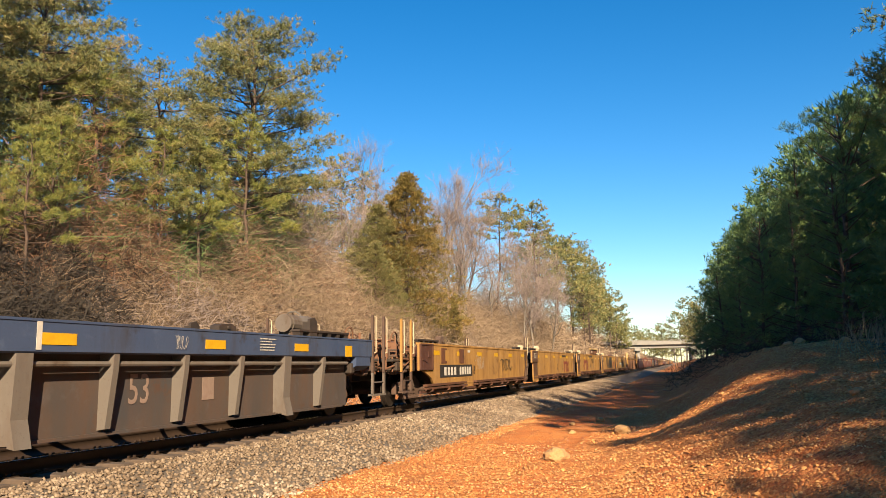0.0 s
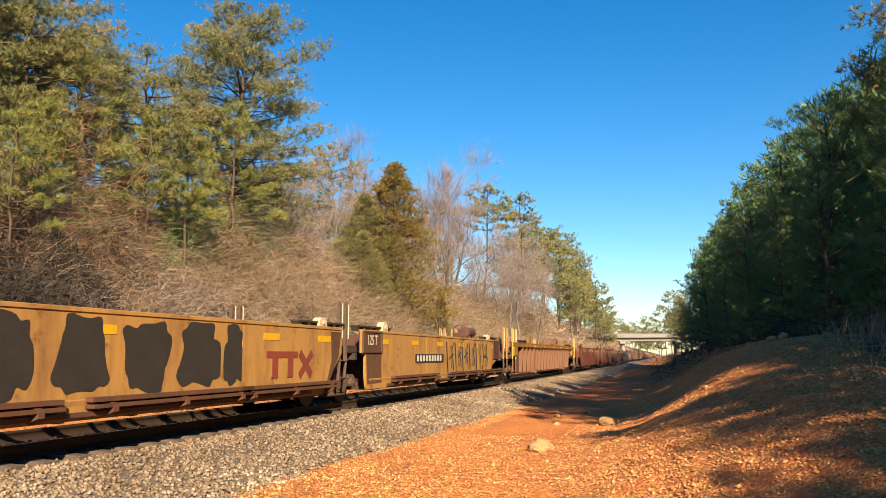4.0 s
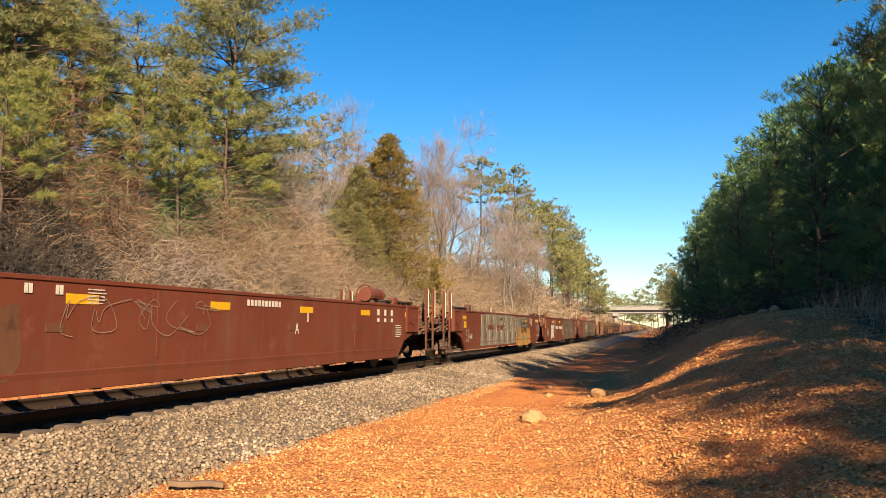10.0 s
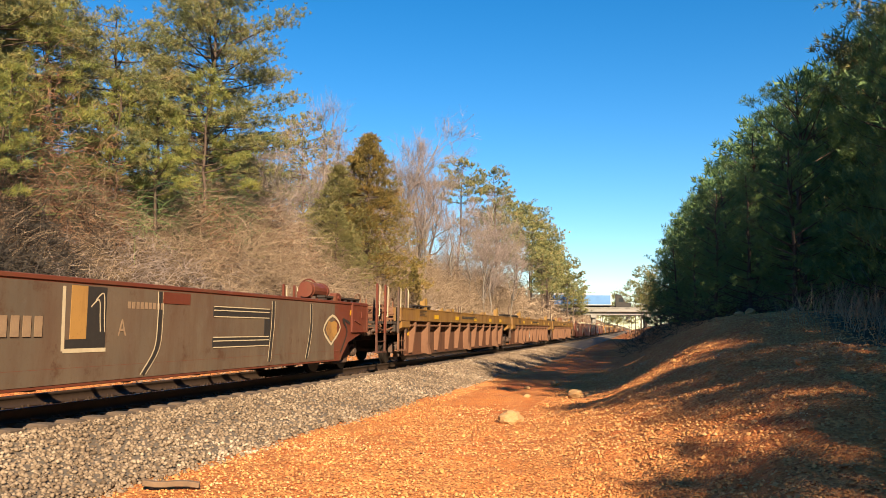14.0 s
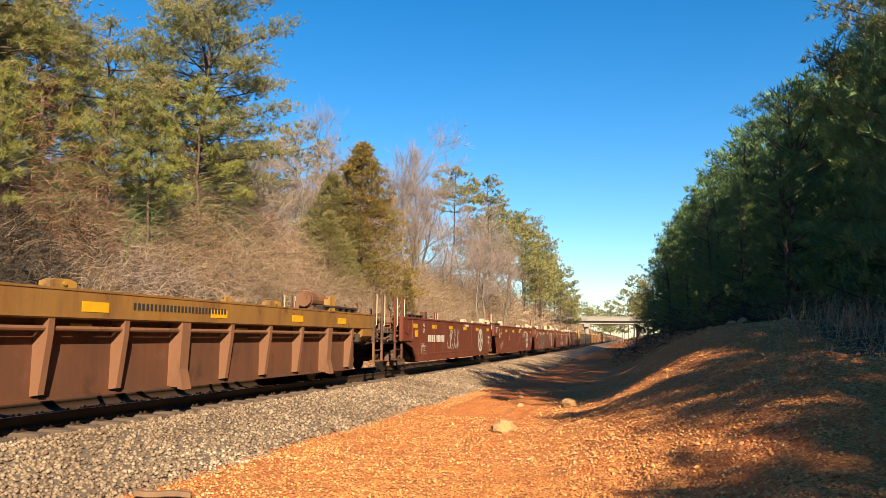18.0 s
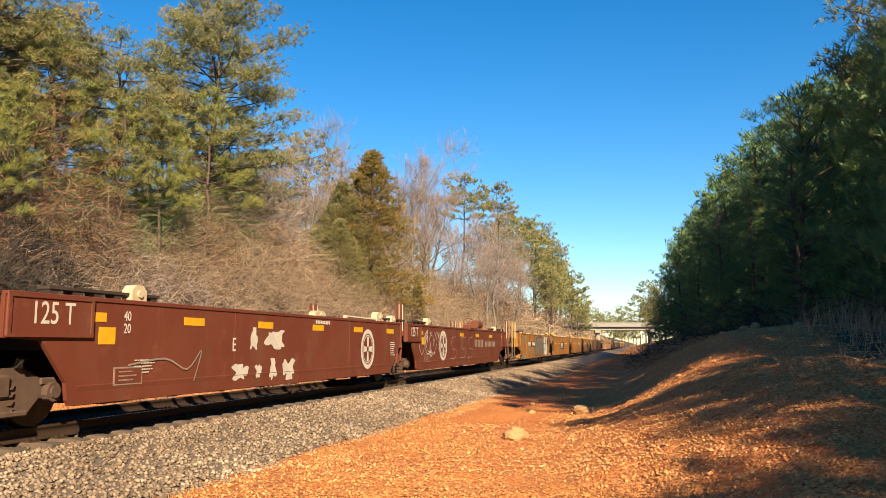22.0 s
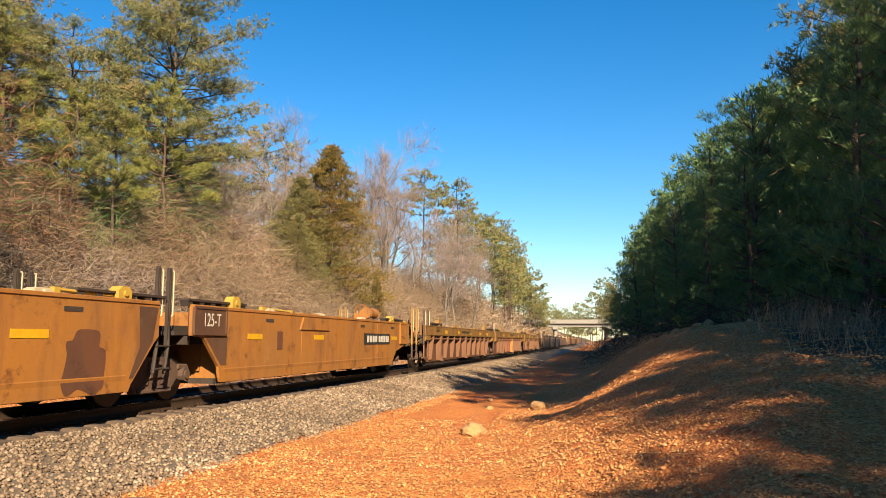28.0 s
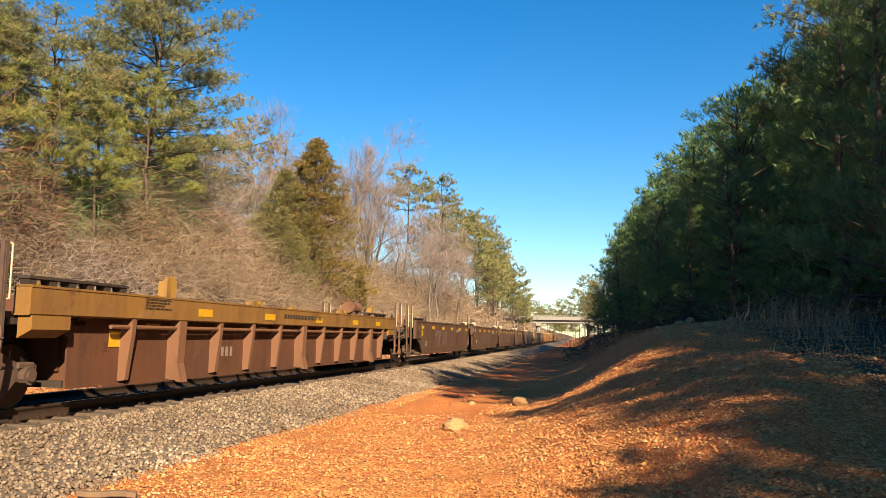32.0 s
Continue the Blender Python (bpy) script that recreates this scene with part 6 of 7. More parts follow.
def roundel(unit, y, z, rz=0.52, ry=0.50):
    """A white ringed cross."""
    def ring(bm):
        n = 36
        o = [bm.verts.new((0, ry * math.cos(6.2832 * i / n), rz * math.sin(6.2832 * i / n))) for i in range(n)]
        q = [bm.verts.new((0, 0.78 * ry * math.cos(6.2832 * i / n), 0.78 * rz * math.sin(6.2832 * i / n))) for i in range(n)]
        for i in range(n):
            bm.faces.new((o[i], o[(i + 1) % n], q[(i + 1) % n], q[i]))

    def edge(bm):
        n = 36
        o = [bm.verts.new((0, 0.72 * ry * math.cos(6.2832 * i / n), 0.72 * rz * math.sin(6.2832 * i / n))) for i in range(n)]
        q = [bm.verts.new((0, 0.66 * ry * math.cos(6.2832 * i / n), 0.66 * rz * math.sin(6.2832 * i / n))) for i in range(n)]
        for i in range(n):
            bm.faces.new((o[i], o[(i + 1) % n], q[(i + 1) % n], q[i]))

    def cross(bm):
        for s in (1, -1):
            bm.faces.new([bm.verts.new((0, a, s * b)) for a, b in ((-0.10 * ry, 0.12 * rz), (0.10 * ry, 0.12 * rz), (0.16 * ry, 0.62 * rz), (-0.16 * ry, 0.62 * rz))])
            bm.faces.new([bm.verts.new((0, s * a, b)) for a, b in ((0.12 * ry, -0.10 * rz), (0.62 * ry, -0.16 * rz), (0.62 * ry, 0.16 * rz), (0.12 * ry, 0.10 * rz))])
    piece("roundel_ring", (rz, ry), ring, WHITE, unit, "white ring emblem", (1.514, y, z))
    piece("roundel_edge", (rz, ry), edge, WHITE, unit, at=(1.514, y, z))
    piece("roundel_cross", (rz, ry), cross, WHITE, unit, at=(1.515, y, z))


def scrawl(unit, y, z, w, h, seed, material, n=16, r=0.02):
    """Loose looping tag lines."""
    q = random.Random(seed)
    for k in range(3):
        pts, a, x0 = [], q.uniform(0, 6), w * k / 3.2
        for i in range(n):
            a += q.uniform(0.6, 2.0) * q.choice((1, 1, -1))
            pts.append((round(x0 + w * 0.32 * i / n + 0.10 * w * math.cos(a), 3), round(h * (0.5 + 0.45 * math.sin(a)), 3)))
        strokes(material, unit, y, z, tuple(pts), r if material is BLACK else 0.55 * r, 1.516)


def tall_letters(unit, y, z, w, h, n, seed, fill, edge, back=None):
    """A row of n tall abstract sprayed shapes with pale edges, of the size of big graffiti."""
    q = random.Random(seed)
    if back:
        blob(back, unit, y + w / 2, z + h / 2, w * 1.04, h * 1.0, seed, 1.507, n=48, rough=0.03, box_=0.22)
    step = w / n
    for i in range(n):
        x0 = y + i * step
        lean = q.uniform(-0.12, 0.12) * step
        stem = q.uniform(0.25, 0.42) * step
        strokes(edge, unit, x0, z, ((stem * 0.4, h * 0.04), (stem * 0.5 + lean, h * 0.5), (stem * 0.2 + lean, h * 0.97)), 0.045, 1.511, "graffiti_edge")
        strokes(fill, unit, x0, z, ((step * 0.60, h * q.uniform(0.05, 0.3)), (step * 0.72 + lean, h * 0.45), (step * 0.55, h * q.uniform(0.7, 0.95))), step * 0.12, 1.509, "graffiti_fill")
        strokes(edge, unit, x0, z, ((step * 0.82, h * q.uniform(0.05, 0.2)), (step * 0.86 + lean, h * 0.4), (step * 0.70 + lean, h * 0.62), (step * 0.82, h * 0.95)), 0.03, 1.512, "graffiti_edge")
        if q.random() < 0.6:
            strokes(edge, unit, x0, z, ((stem, h * q.uniform(0.4, 0.6)), (step * 0.8, h * q.uniform(0.4, 0.65))), 0.03, 1.513, "graffiti_edge")


def bubble_letters(unit, y, z, w, h, n, seed, fill, edge):
    q = random.Random(seed)
    for i in range(n):
        cy, cz, s = y + w * (i + 0.5) / n, z + h * 0.5 + q.uniform(-0.06, 0.06) * h, w / n
        blob(edge, unit, cy, cz, s * 1.16, h * 1.02, seed + i, 1.508, "graffiti_edge")
        blob(fill, unit, cy, cz, s * 1.02, h * 0.92, seed + i, 1.5105, "graffiti_fill")
        strokes(edge, unit, cy, cz, ((-s * 0.22, h * 0.22), (s * 0.16, h * 0.12), (-s * 0.1, -h * 0.02), (s * 0.2, -h * 0.2)), 0.03, 1.513, "graffiti_edge")


def end_marks(u, L, front, material=WHITE, shift=0.0):
    """Small load notes and size marks near a unit's front corner."""
    y = -L / 2 + shift + (1.95 if front == "a" else 3.7)
    if front == "a":
        stencil("125 T", 0.28, material, u, -L / 2 + (0.36 if shift else 0.98), 1.36, 1.536)
    panel("reflector", REFLECT, u, y - 0.25, y + 0.1, 1.10, 1.34, 1.505)
    lines(material, u, y + 0.55, 0.86, 5, 0.5, 0.045)


TRAIN_UNITS = []


def add(unit, L):
    TRAIN_UNITS.append((unit, L))


def blue_end_unit():
    L = 21.0
    u = ribbed_well(L, "a", "c", B_SET, "blue-topped empty well car with grey ribbed sides", spacing=1.55, shift=-0.8, lamps=(-6.2, -3.1, -0.3, 3.0, 5.9))
    stencil("53", 0.42, PALE, u, 1.5, 0.62, 1.258)
    panel("stripe", WHITE, u, -0.66, -0.58, TOP - 0.36, TOP, 1.505)
    lines(WHITE, u, 4.35, TOP - 0.10, 5, 0.6, 0.05)
    marks(PALE, u, 3.2, 0.60, 1, 0.36, 0.36, 0.1, x=1.256)
    scrawl(u, 1.95, TOP - 0.32, 0.3, 0.24, 5, WHITE, 10, 0.006)
    panel("placard", REFLECT, u, 7.9, 8.25, 1.32, 1.56, 1.506)
    return u, L


def pale_unit(kind, L, front, rear):
    u = smooth_well(L, front, rear, P_SET, box_mat=BROWN_DARK, label={"B": "pale ochre well car with a black number panel", "C": "pale ochre well car with a big red device", "D": "pale ochre well car with red device and raised rail",
                                           "E": "pale ochre well car streaked with black paint", "A": "ochre well car with purple-grey graffiti"}[kind])
    running_boards(u, L)
    sooty_ends(u, L, front, rear, "")
    if kind == "B":
        panel("number_panel", BLACK, u, -4.64, -1.09, 0.74, 1.12, 1.505, "black number panel")
        marks(WHITE, u, -3.55, 0.80, 4, 0.34, 0.25, 0.4)
        marks(WHITE, u, -1.9, 0.80, 5, 0.28, 0.25, 0.36)
        stencil("B", 0.28, BLACK, u, -0.84, 0.80)
        scrawl(u, -0.6, 0.92, 1.1, 0.55, 3, WHITE, 12, 0.01)
        scrawl(u, 3.0, 0.85, 2.0, 0.5, 9, BLACK, 12, 0.014)
        for a in (-4.5, -2.6):
            panel("primer_patch", RUST_PANEL, u, a, a + 0.55, 1.16, 1.62, 1.504)
        panel("notice", OCHRE_PALE, u, -4.1, -3.75, 1.24, 1.56, 1.506)
        panel("notice", WHITE, u, -1.62, -1.34, 1.52, 1.60, 1.507)
    elif kind == "C":
        logo_bars(u, 2.4, 0.64, 0.60, RED_LOGO, 1.85)
        stencil("C", 0.3, BLACK, u, 0.19, 0.78)
        marks(BLACK, u, 2.6, 1.5, 12, 0.12, 0.09)
    elif kind == "D":
        logo_bars(u, -3.60, 0.64, 0.68, RED_LOGO, 2.2)
        stencil("D", 0.28, BLACK, u, 0.16, 0.82)
        scrawl(u, 0.9, 1.1, 1.3, 0.4, 21, BLACK, 12, 0.016)
        marks(BLACK, u, 0.3, 1.54, 16, 0.13, 0.1)

        def roof_wall(bm):
            for a, b in ((-2.2, -1.55), (-0.35, 0.2), (0.6, 1.05), (1.5, 2.2)):
                box(bm, -0.03, 0.03, a, b, 0.16, 0.40)
            box(bm, -0.028, 0.028, -2.2, 2.2, -0.05, 0.16)
            box(bm, -0.029, 0.029, -2.2, 2.2, 0.34, 0.402)

        def roof_cap(bm):
            box(bm, -0.09, 0.09, -2.25, 2.25, 0.40, 0.48, 0.015)
        piece("raised_rail", "wall", roof_wall, RUST_PANEL, u, "raised slotted side wall", (1.30, 4.2, TOP + 0.03))
        piece("raised_cap", "cap", roof_cap, CREAM_YELLOW, u, "pale yellow cap of the raised wall", (1.30, 4.2, TOP + 0.03))
    elif kind == "E":
        for i, (a, w) in enumerate(((-2.4, 0.7), (-1.2, 0.9), (0.1, 1.0), (1.4, 1.1), (2.4, 0.6))):
            blob(BLACK, u, a, 1.12, w, 1.0, 60 + i, 1.508)
        logo_bars(u, 3.5, 0.7, 0.5, RED_LOGO, 1.9)
    else:
        panel("number_panel", BLACK, u, -4.2, -1.4, 0.9, 1.16, 1.505, "black number panel")
        marks(WHITE, u, -2.8, 0.95, 9, 0.28, 0.17, 0.4)
        tall_letters(u, -1.0, 0.55, 5.6, 1.05, 6, 31, SILVER, BLACK)
    if front == "a":
        stencil("125 T", 0.24, WHITE, u, -L / 2 + 1.15, 1.38, 1.534)
    return u, L


def single_ribbed():
    L = 24.0
    u = ribbed_well(L, "c", "c", S_SET, "rust-brown ribbed well car with an orange top chord", 0.20, 1.06, 8, (-5, 5), False)
    for s, y, z in (("20", -5.32, 1.12), ("40", -5.32, 0.92)):
        stencil(s, 0.15, BROWN_DARK, u, y, z + 0.05, 1.498)
    marks(PALE, u, -4.3, 0.96, 4, 0.20, 0.20, x=1.256)
    marks(PALE, u, -3.4, 0.96, 5, 0.16, 0.20, x=1.256)
    panel("pale_patch", CREAM, u, 4.5, 4.75, 0.95, 1.15, 1.30)
    return u, L


def maroon_53(kind, L, front, rear):
    u = smooth_well(L, front, rear, MB_SET, style="53", label={"B": "maroon well car with white loop graffiti", "C": "plain maroon well car with small white stencils", "A": "maroon well car with thin white scrawl"}[kind])
    y = -L / 2
    stencil("53", 0.42, PALE, u, y + (2.9 if front == "a" else 4.2), 0.70)
    end_marks(u, L, front)
    for k in (0.0, 0.5, 1.0, 1.5):
        marks(WHITE, u, y + 3.2 + k + (2 if front == "c" else 0), 1.52, 2, 0.07, 0.12, 0.2)
    lines(WHITE, u, y + 5.2, 1.60, 5, 0.4, 0.045)
    marks(WHITE, u, L / 2 - 9.6 if rear == "a" else -0.6, 1.50, 10, 0.13, 0.11, 0.35)
    panel("tick", WHITE, u, L / 2 - 9.3, L / 2 - 9.26, 1.22, 1.42, 1.506)
    for i, yy in enumerate((L / 2 - 3.2, L / 2 - 2.7, L / 2 - 2.2)):
        marks(WHITE, u, yy - (2 if rear == "c" else 0), 1.42, 2, 0.08, 0.16, 0.2)
        marks(WHITE, u, yy - (2 if rear == "c" else 0), 1.25, 2, 0.08, 0.1, 0.2)
    lines(WHITE, u, L / 2 - 1.9 - (2 if rear == "c" else 0), 1.15, 6, 0.5, 0.06)
    for i in range(4):
        panel("old_patch", RUST_PANEL, u, -6 + i * 3.2, -5.7 + i * 3.2, 1.05, 1.16, 1.504)
    if kind == "C":
        scrawl(u, -4.6, 0.95, 1.8, 0.5, 12, PALE, 12, 0.010)
    if kind == "B":
        scrawl(u, 3.7, 0.92, 3.0, 0.72, 12, WHITE, 12, 0.012)
    if kind == "A":
        scrawl(u, -5.6, 0.95, 3.6, 0.6, 17, PALE, 12, 0.009)
        blob(RUST_PANEL, u, -7.0, 0.9, 1.2, 1.1, 18, 1.504)
        stencil("A", 0.22, WHITE, u, 0.72, 0.98)
    return u, L


def graffiti_53(kind, L, front, rear):
    u = smooth_well(L, front, rear, MB_SET, style="53", label={"B": "maroon well car sprayed with silver graffiti", "C": "maroon well car with white block and silver graffiti", "A": "brown well car under grey graffiti panels"}[kind])
    y = -L / 2
    if kind == "B":
        stencil("53", 0.46, PALE, u, -6.55, 0.58)
        tall_letters(u, -4.4, 0.36, 7.6, 1.30, 6, 41, GREY_RIB, CREAM, SILVER)
        marks(MAROON, u, -2.5, 1.02, 4, 0.30, 0.20, 0.35, 1.518)
        marks(MAROON, u, -0.6, 1.02, 6, 0.28, 0.20, 0.35, 1.518)
        blob(OCHRE_PALE, u, 5.0, 0.66, 3.8, 0.9, 44, 1.507, n=64, rough=0.05, box_=0.4)
        blob(TEAL, u, 5.1, 0.62, 0.5, 0.26, 48, 1.512, n=40, rough=0.08)
        blob(SILVER, u, 4.6, 1.30, 2.9, 0.72, 46, 1.506, n=64, rough=0.05, box_=0.4)
        scrawl(u, 4.3, 1.24, 1.6, 0.36, 45, BLACK, 8, 0.025)
        stencil("NOMAD", 0.34, BLACK, u, 5.15, 0.86, 1.516, 0.9)
        for a, b in (("40", 1.42), ("20", 1.22)):
            stencil(a, 0.15, WHITE, u, 7.35, b)
        panel("rule", WHITE, u, 7.2, 7.5, 1.395, 1.405, 1.512)
        for i, a in enumerate(("45", "48", "53")):
            stencil(a, 0.13, WHITE, u, (8.6, 9.15, 10.1)[i], 1.42)
            panel("rule", WHITE, u, (8.72, 9.27, 10.22)[i], (8.75, 9.30, 10.25)[i], 1.36, 1.56, 1.512)
        lines(WHITE, u, 6.7, 1.56, 6, 0.6, 0.05)
        lines(PALE, u, 8.9, 1.22, 6, 1.1, 0.06)
        lines(PALE, u, 8.8, 0.72, 2, 0.9, 0.06)
    elif kind == "C":
        stencil("53", 0.40, PALE, u, -6.9, 0.68)
        bubble_letters(u, -5.7, 0.42, 1.5, 0.95, 2, 51, WHITE, BLACK)
        scrawl(u, -4.3, 1.1, 0.9, 0.5, 52, WHITE, 12, 0.012)
        marks(WHITE, u, -2.9, 1.02, 4, 0.30, 0.19, 0.35)
        marks(WHITE, u, -1.1, 1.02, 6, 0.28, 0.19, 0.35)
        stencil("C", 0.20, WHITE, u, 0.3, 1.02)
        panel("sprayed_panel", SPRAY_GREY, u, 0.62, 6.75, 0.33, 1.66, 1.5045, "dull grey sprayed panel")
        blob(OCHRE_PALE, u, 0.35, 0.95, 0.9, 0.75, 53, 1.507)
        blob(BLACK, u, 0.62, 1.20, 0.34, 0.86, 57, 1.5085)
        for r_, pts in ((0.07, ((1.05, 1.44), (1.06, 1.0), (1.14, 0.7), (1.12, 0.38))), (0.06, ((1.28, 1.62), (1.36, 1.4), (1.46, 1.15), (1.53, 0.98))), (0.045, ((1.88, 1.64), (1.90, 1.45), (2.0, 1.1), (2.13, 0.75), (2.12, 0.40))),
                        (0.05, ((2.68, 1.62), (2.74, 1.35), (2.88, 1.15), (3.08, 0.8), (3.05, 0.42))), (0.065, ((3.48, 1.62), (3.52, 1.4), (3.60, 1.2), (3.68, 1.0))), (0.06, ((3.60, 0.42), (3.58, 0.7), (3.62, 0.9), (3.72, 1.0))),
                        (0.05, ((3.95, 0.42), (4.0, 0.7), (4.06, 0.95), (4.04, 1.2))), (0.045, ((4.30, 1.62), (4.33, 1.3), (4.52, 1.0), (4.66, 0.7), (4.68, 0.40))), (0.05, ((5.15, 1.62), (5.22, 1.4), (5.58, 1.1), (5.88, 0.85), (5.95, 0.42))),
                        (0.05, ((4.90, 0.42), (4.93, 0.6), (4.96, 0.72), (4.97, 0.8))), (0.05, ((5.02, 1.36), (4.98, 1.2), (5.1, 1.06), (5.3, 1.08)))):
            strokes(BLACK, u, 0, 0, pts, r_, 1.512)
            strokes(CREAM, u, 0, 0, tuple((a - r_ - 0.02, b) for a, b in pts), 0.014, 1.5135, "graffiti_edge")
        strokes(CREAM, u, 0, 0, ((4.82, 0.84), (5.0, 0.90), (5.2, 0.90), (5.40, 0.86)), 0.045, 1.5145, "graffiti_edge")
        blob(BLACK, u, 2.42, 1.06, 0.32, 0.82, 58, 1.510, box_=0.9)
        blob(YELLOW, u, 2.42, 0.98, 0.15, 0.52, 54, 1.5125, box_=0.9)
        blob(BLACK, u, 6.32, 1.05, 0.42, 0.52, 59, 1.510)
        blob(SPRAY_GREY, u, 6.26, 1.05, 0.24, 0.34, 59, 1.5125)
        panel("clear_patch", MAROON, u, 5.60, 6.52, 1.26, 1.62, 1.5145)
        lines(PALE, u, 5.68, 1.55, 6, 0.42, 0.05, 1.520)
        strokes(CREAM, u, 0, 0, ((7.10, 1.34), (7.24, 1.0), (7.10, 0.7), (6.78, 0.42)), 0.022, 1.512, "graffiti_edge")
        lines(PALE, u, 7.3, 0.98, 5, 0.8, 0.08)
        scrawl(u, 7.6, 1.0, 1.0, 0.55, 55, PALE, 12, 0.014)
        lines(WHITE, u, L / 2 - 1.9, 1.25, 7, 0.6, 0.07)
    else:
        panel("sprayed_panel", SPRAY_GREY, u, -5.6, 6.4, 0.34, 1.66, 1.5045, "dull grey-brown sprayed panel")
        panel("sprayed_box", BLACK, u, -2.20, -1.82, 0.92, 1.64, 1.510)
        panel("sprayed_box", BLACK, u, -2.60, -1.82, 0.80, 0.918, 1.510)
        panel("sprayed_box", OCHRE_PALE, u, -2.52, -2.21, 0.922, 1.64, 1.5108)
        strokes(CREAM, u, 0, 0, ((-2.66, 1.62), (-2.64, 0.77)), 0.03, 1.511, "graffiti_edge")
        strokes(CREAM, u, 0, 0, ((-2.64, 0.77), (-1.80, 0.77)), 0.028, 1.5125, "graffiti_edge")
        for k in (0, 0.09):
            strokes(CREAM, u, 0, 0, ((-2.14 + k, 1.36 + k), (-1.98 + k, 1.46 + k), (-1.95 + k, 1.2), (-1.93 + k, 1.02)), 0.010, 1.5155, "graffiti_edge")
        for pts in (((-0.57, 1.64), (-0.56, 1.2), (-0.62, 0.75), (-0.94, 0.38)), ((3.22, 1.62), (3.22, 1.2), (3.16, 0.8), (3.10, 0.42)), ((5.04, 1.62), (5.06, 1.2), (4.98, 0.8), (4.84, 0.42))):
            strokes(BLACK, u, 0, 0, pts, 0.045, 1.512)
            strokes(CREAM, u, 0, 0, tuple((a - 0.06, b) for a, b in pts), 0.012, 1.5135, "graffiti_edge")
            strokes(CREAM, u, 0, 0, tuple((a + 0.07, b) for a, b in pts), 0.008, 1.5137, "graffiti_edge")
        for z0 in (1.28, 0.74):
            panel("sprayed_box", BLACK, u, 0.98, 3.12, z0, z0 + 0.16, 1.510)
            for zz in (z0 - 0.012, z0 + 0.10, z0 + 0.166):
                panel("sprayed_box", CREAM, u, 1.0, 3.05, zz, zz + 0.018, 1.5155)
        panel("sprayed_box", BLACK, u, 2.86, 3.12, 0.904, 1.276, 1.510)
        strokes(CREAM, u, 0, 0, ((6.2, 0.70), (5.75, 1.05), (6.25, 1.38), (6.75, 1.1), (6.2, 0.70)), 0.03, 1.512, "graffiti_edge")
        blob(OCHRE_PALE, u, 6.25, 1.04, 0.66, 0.46, 56, 1.510, box_=1.0)
        marks(TAN_STENCIL, u, -3.44, 0.96, 5, 0.19, 0.26, 0.3, 1.521)
        stencil("A", 0.24, TAN_STENCIL, u, -1.46, 0.96, 1.516)
        marks(TAN_STENCIL, u, -0.9, 1.36, 9, 0.10, 0.10, 0.35)
        panel("clear_patch", MAROON, u, -0.5, 0.25, 1.46, 1.64, 1.5150)
        strokes(BLACK, u, 6.6, 0.5, ((0.2, 0), (0.6, 0.5), (0.3, 0.8), (0.8, 0.7)), 0.03, 1.512)
    end_marks(u, L, front)
    return u, L


def ribbed_53(kind, L, front, rear, coat=None):
    u = ribbed_well(L, front, rear, R_SET, {"B": "ribbed well car with a dull gold top chord and rusty posts", "C": "gold-topped ribbed well car with a white device panel", "A": "gold-topped ribbed well car with rusty sides",
                                            "T": "gold-topped ribbed well car with one red and one yellow post"}[kind], spacing=1.55, shift={"B": 0.0, "C": 0.5, "T": 0.5, "A": 0.1}[kind], odd=((-1, RED_LOGO), (0, OCHRE_PALE)) if kind == "T" else ())
    lines(BLACK, u, -7.4, TOP - 0.06, 4, 0.9, 0.05)
    marks(BLACK, u, 0.0, TOP - 0.23, 26, 0.105, 0.10, 0.4, 1.506)
    if kind == "C":
        panel("device_panel", BLACK, u, -2.4, -0.2, 0.50, 0.98, 1.252)
        for i in range(3):
            panel("device_bar", WHITE, u, -2.25 + 0.68 * i, -1.72 + 0.68 * i, 0.86, 0.96, 1.257)
            panel("device_bar", WHITE, u, -2.07 + 0.68 * i, -1.88 + 0.68 * i, 0.55, 0.86, 1.257)
        stencil("53", 0.34, GRIME, u, -4.6, 0.58, 1.258)
        stencil("C", 0.24, BLACK, u, -5.7, 1.0, 1.499)
        stencil("40/20", 0.14, BLACK, u, -6.9, TOP - 0.32, 1.506)
    elif kind == "T":
        panel("tan_patch", OCHRE, u, -2.45, 0.35, 0.30, 1.18, 1.253)
        panel("device_bar", RED_LOGO, u, -2.1, -0.95, 0.96, 1.12, 1.257)
        panel("device_bar", RED_LOGO, u, -1.85, -1.55, 0.40, 0.96, 1.257)
        strokes(RED_LOGO, u, -0.85, 0.40, ((0, 0), (0.75, 0.7)), 0.09, 1.255, "device_bar")
        strokes(RED_LOGO, u, -0.85, 0.40, ((0, 0.7), (0.75, 0)), 0.09, 1.257, "device_bar")
        stencil("53", 0.36, GRIME, u, -4.9, 0.55, 1.258)
        stencil("C", 0.24, BLACK, u, -5.7, 1.0, 1.499)
        stencil("40/20", 0.14, BLACK, u, -6.9, TOP - 0.32, 1.506)
    elif kind == "A":
        marks(PALE, u, -3.9, 0.62, 4, 0.20, 0.20, x=1.256)
        panel("placard", REFLECT, u, -8.0, -7.55, 0.86, 1.12, 1.256)
    else:
        stencil("53", 0.38, GRIME, u, 1.1, 0.58, 1.258)
        panel("placard", REFLECT, u, -8.0, -7.55, 0.86, 1.12, 1.256)
    for y in (-6.9, -2.3, 2.2, 6.8):
        panel("reflector", REFLECT, u, y - 0.22, y + 0.22, 1.18, 1.25, 1.36)
    return u, L


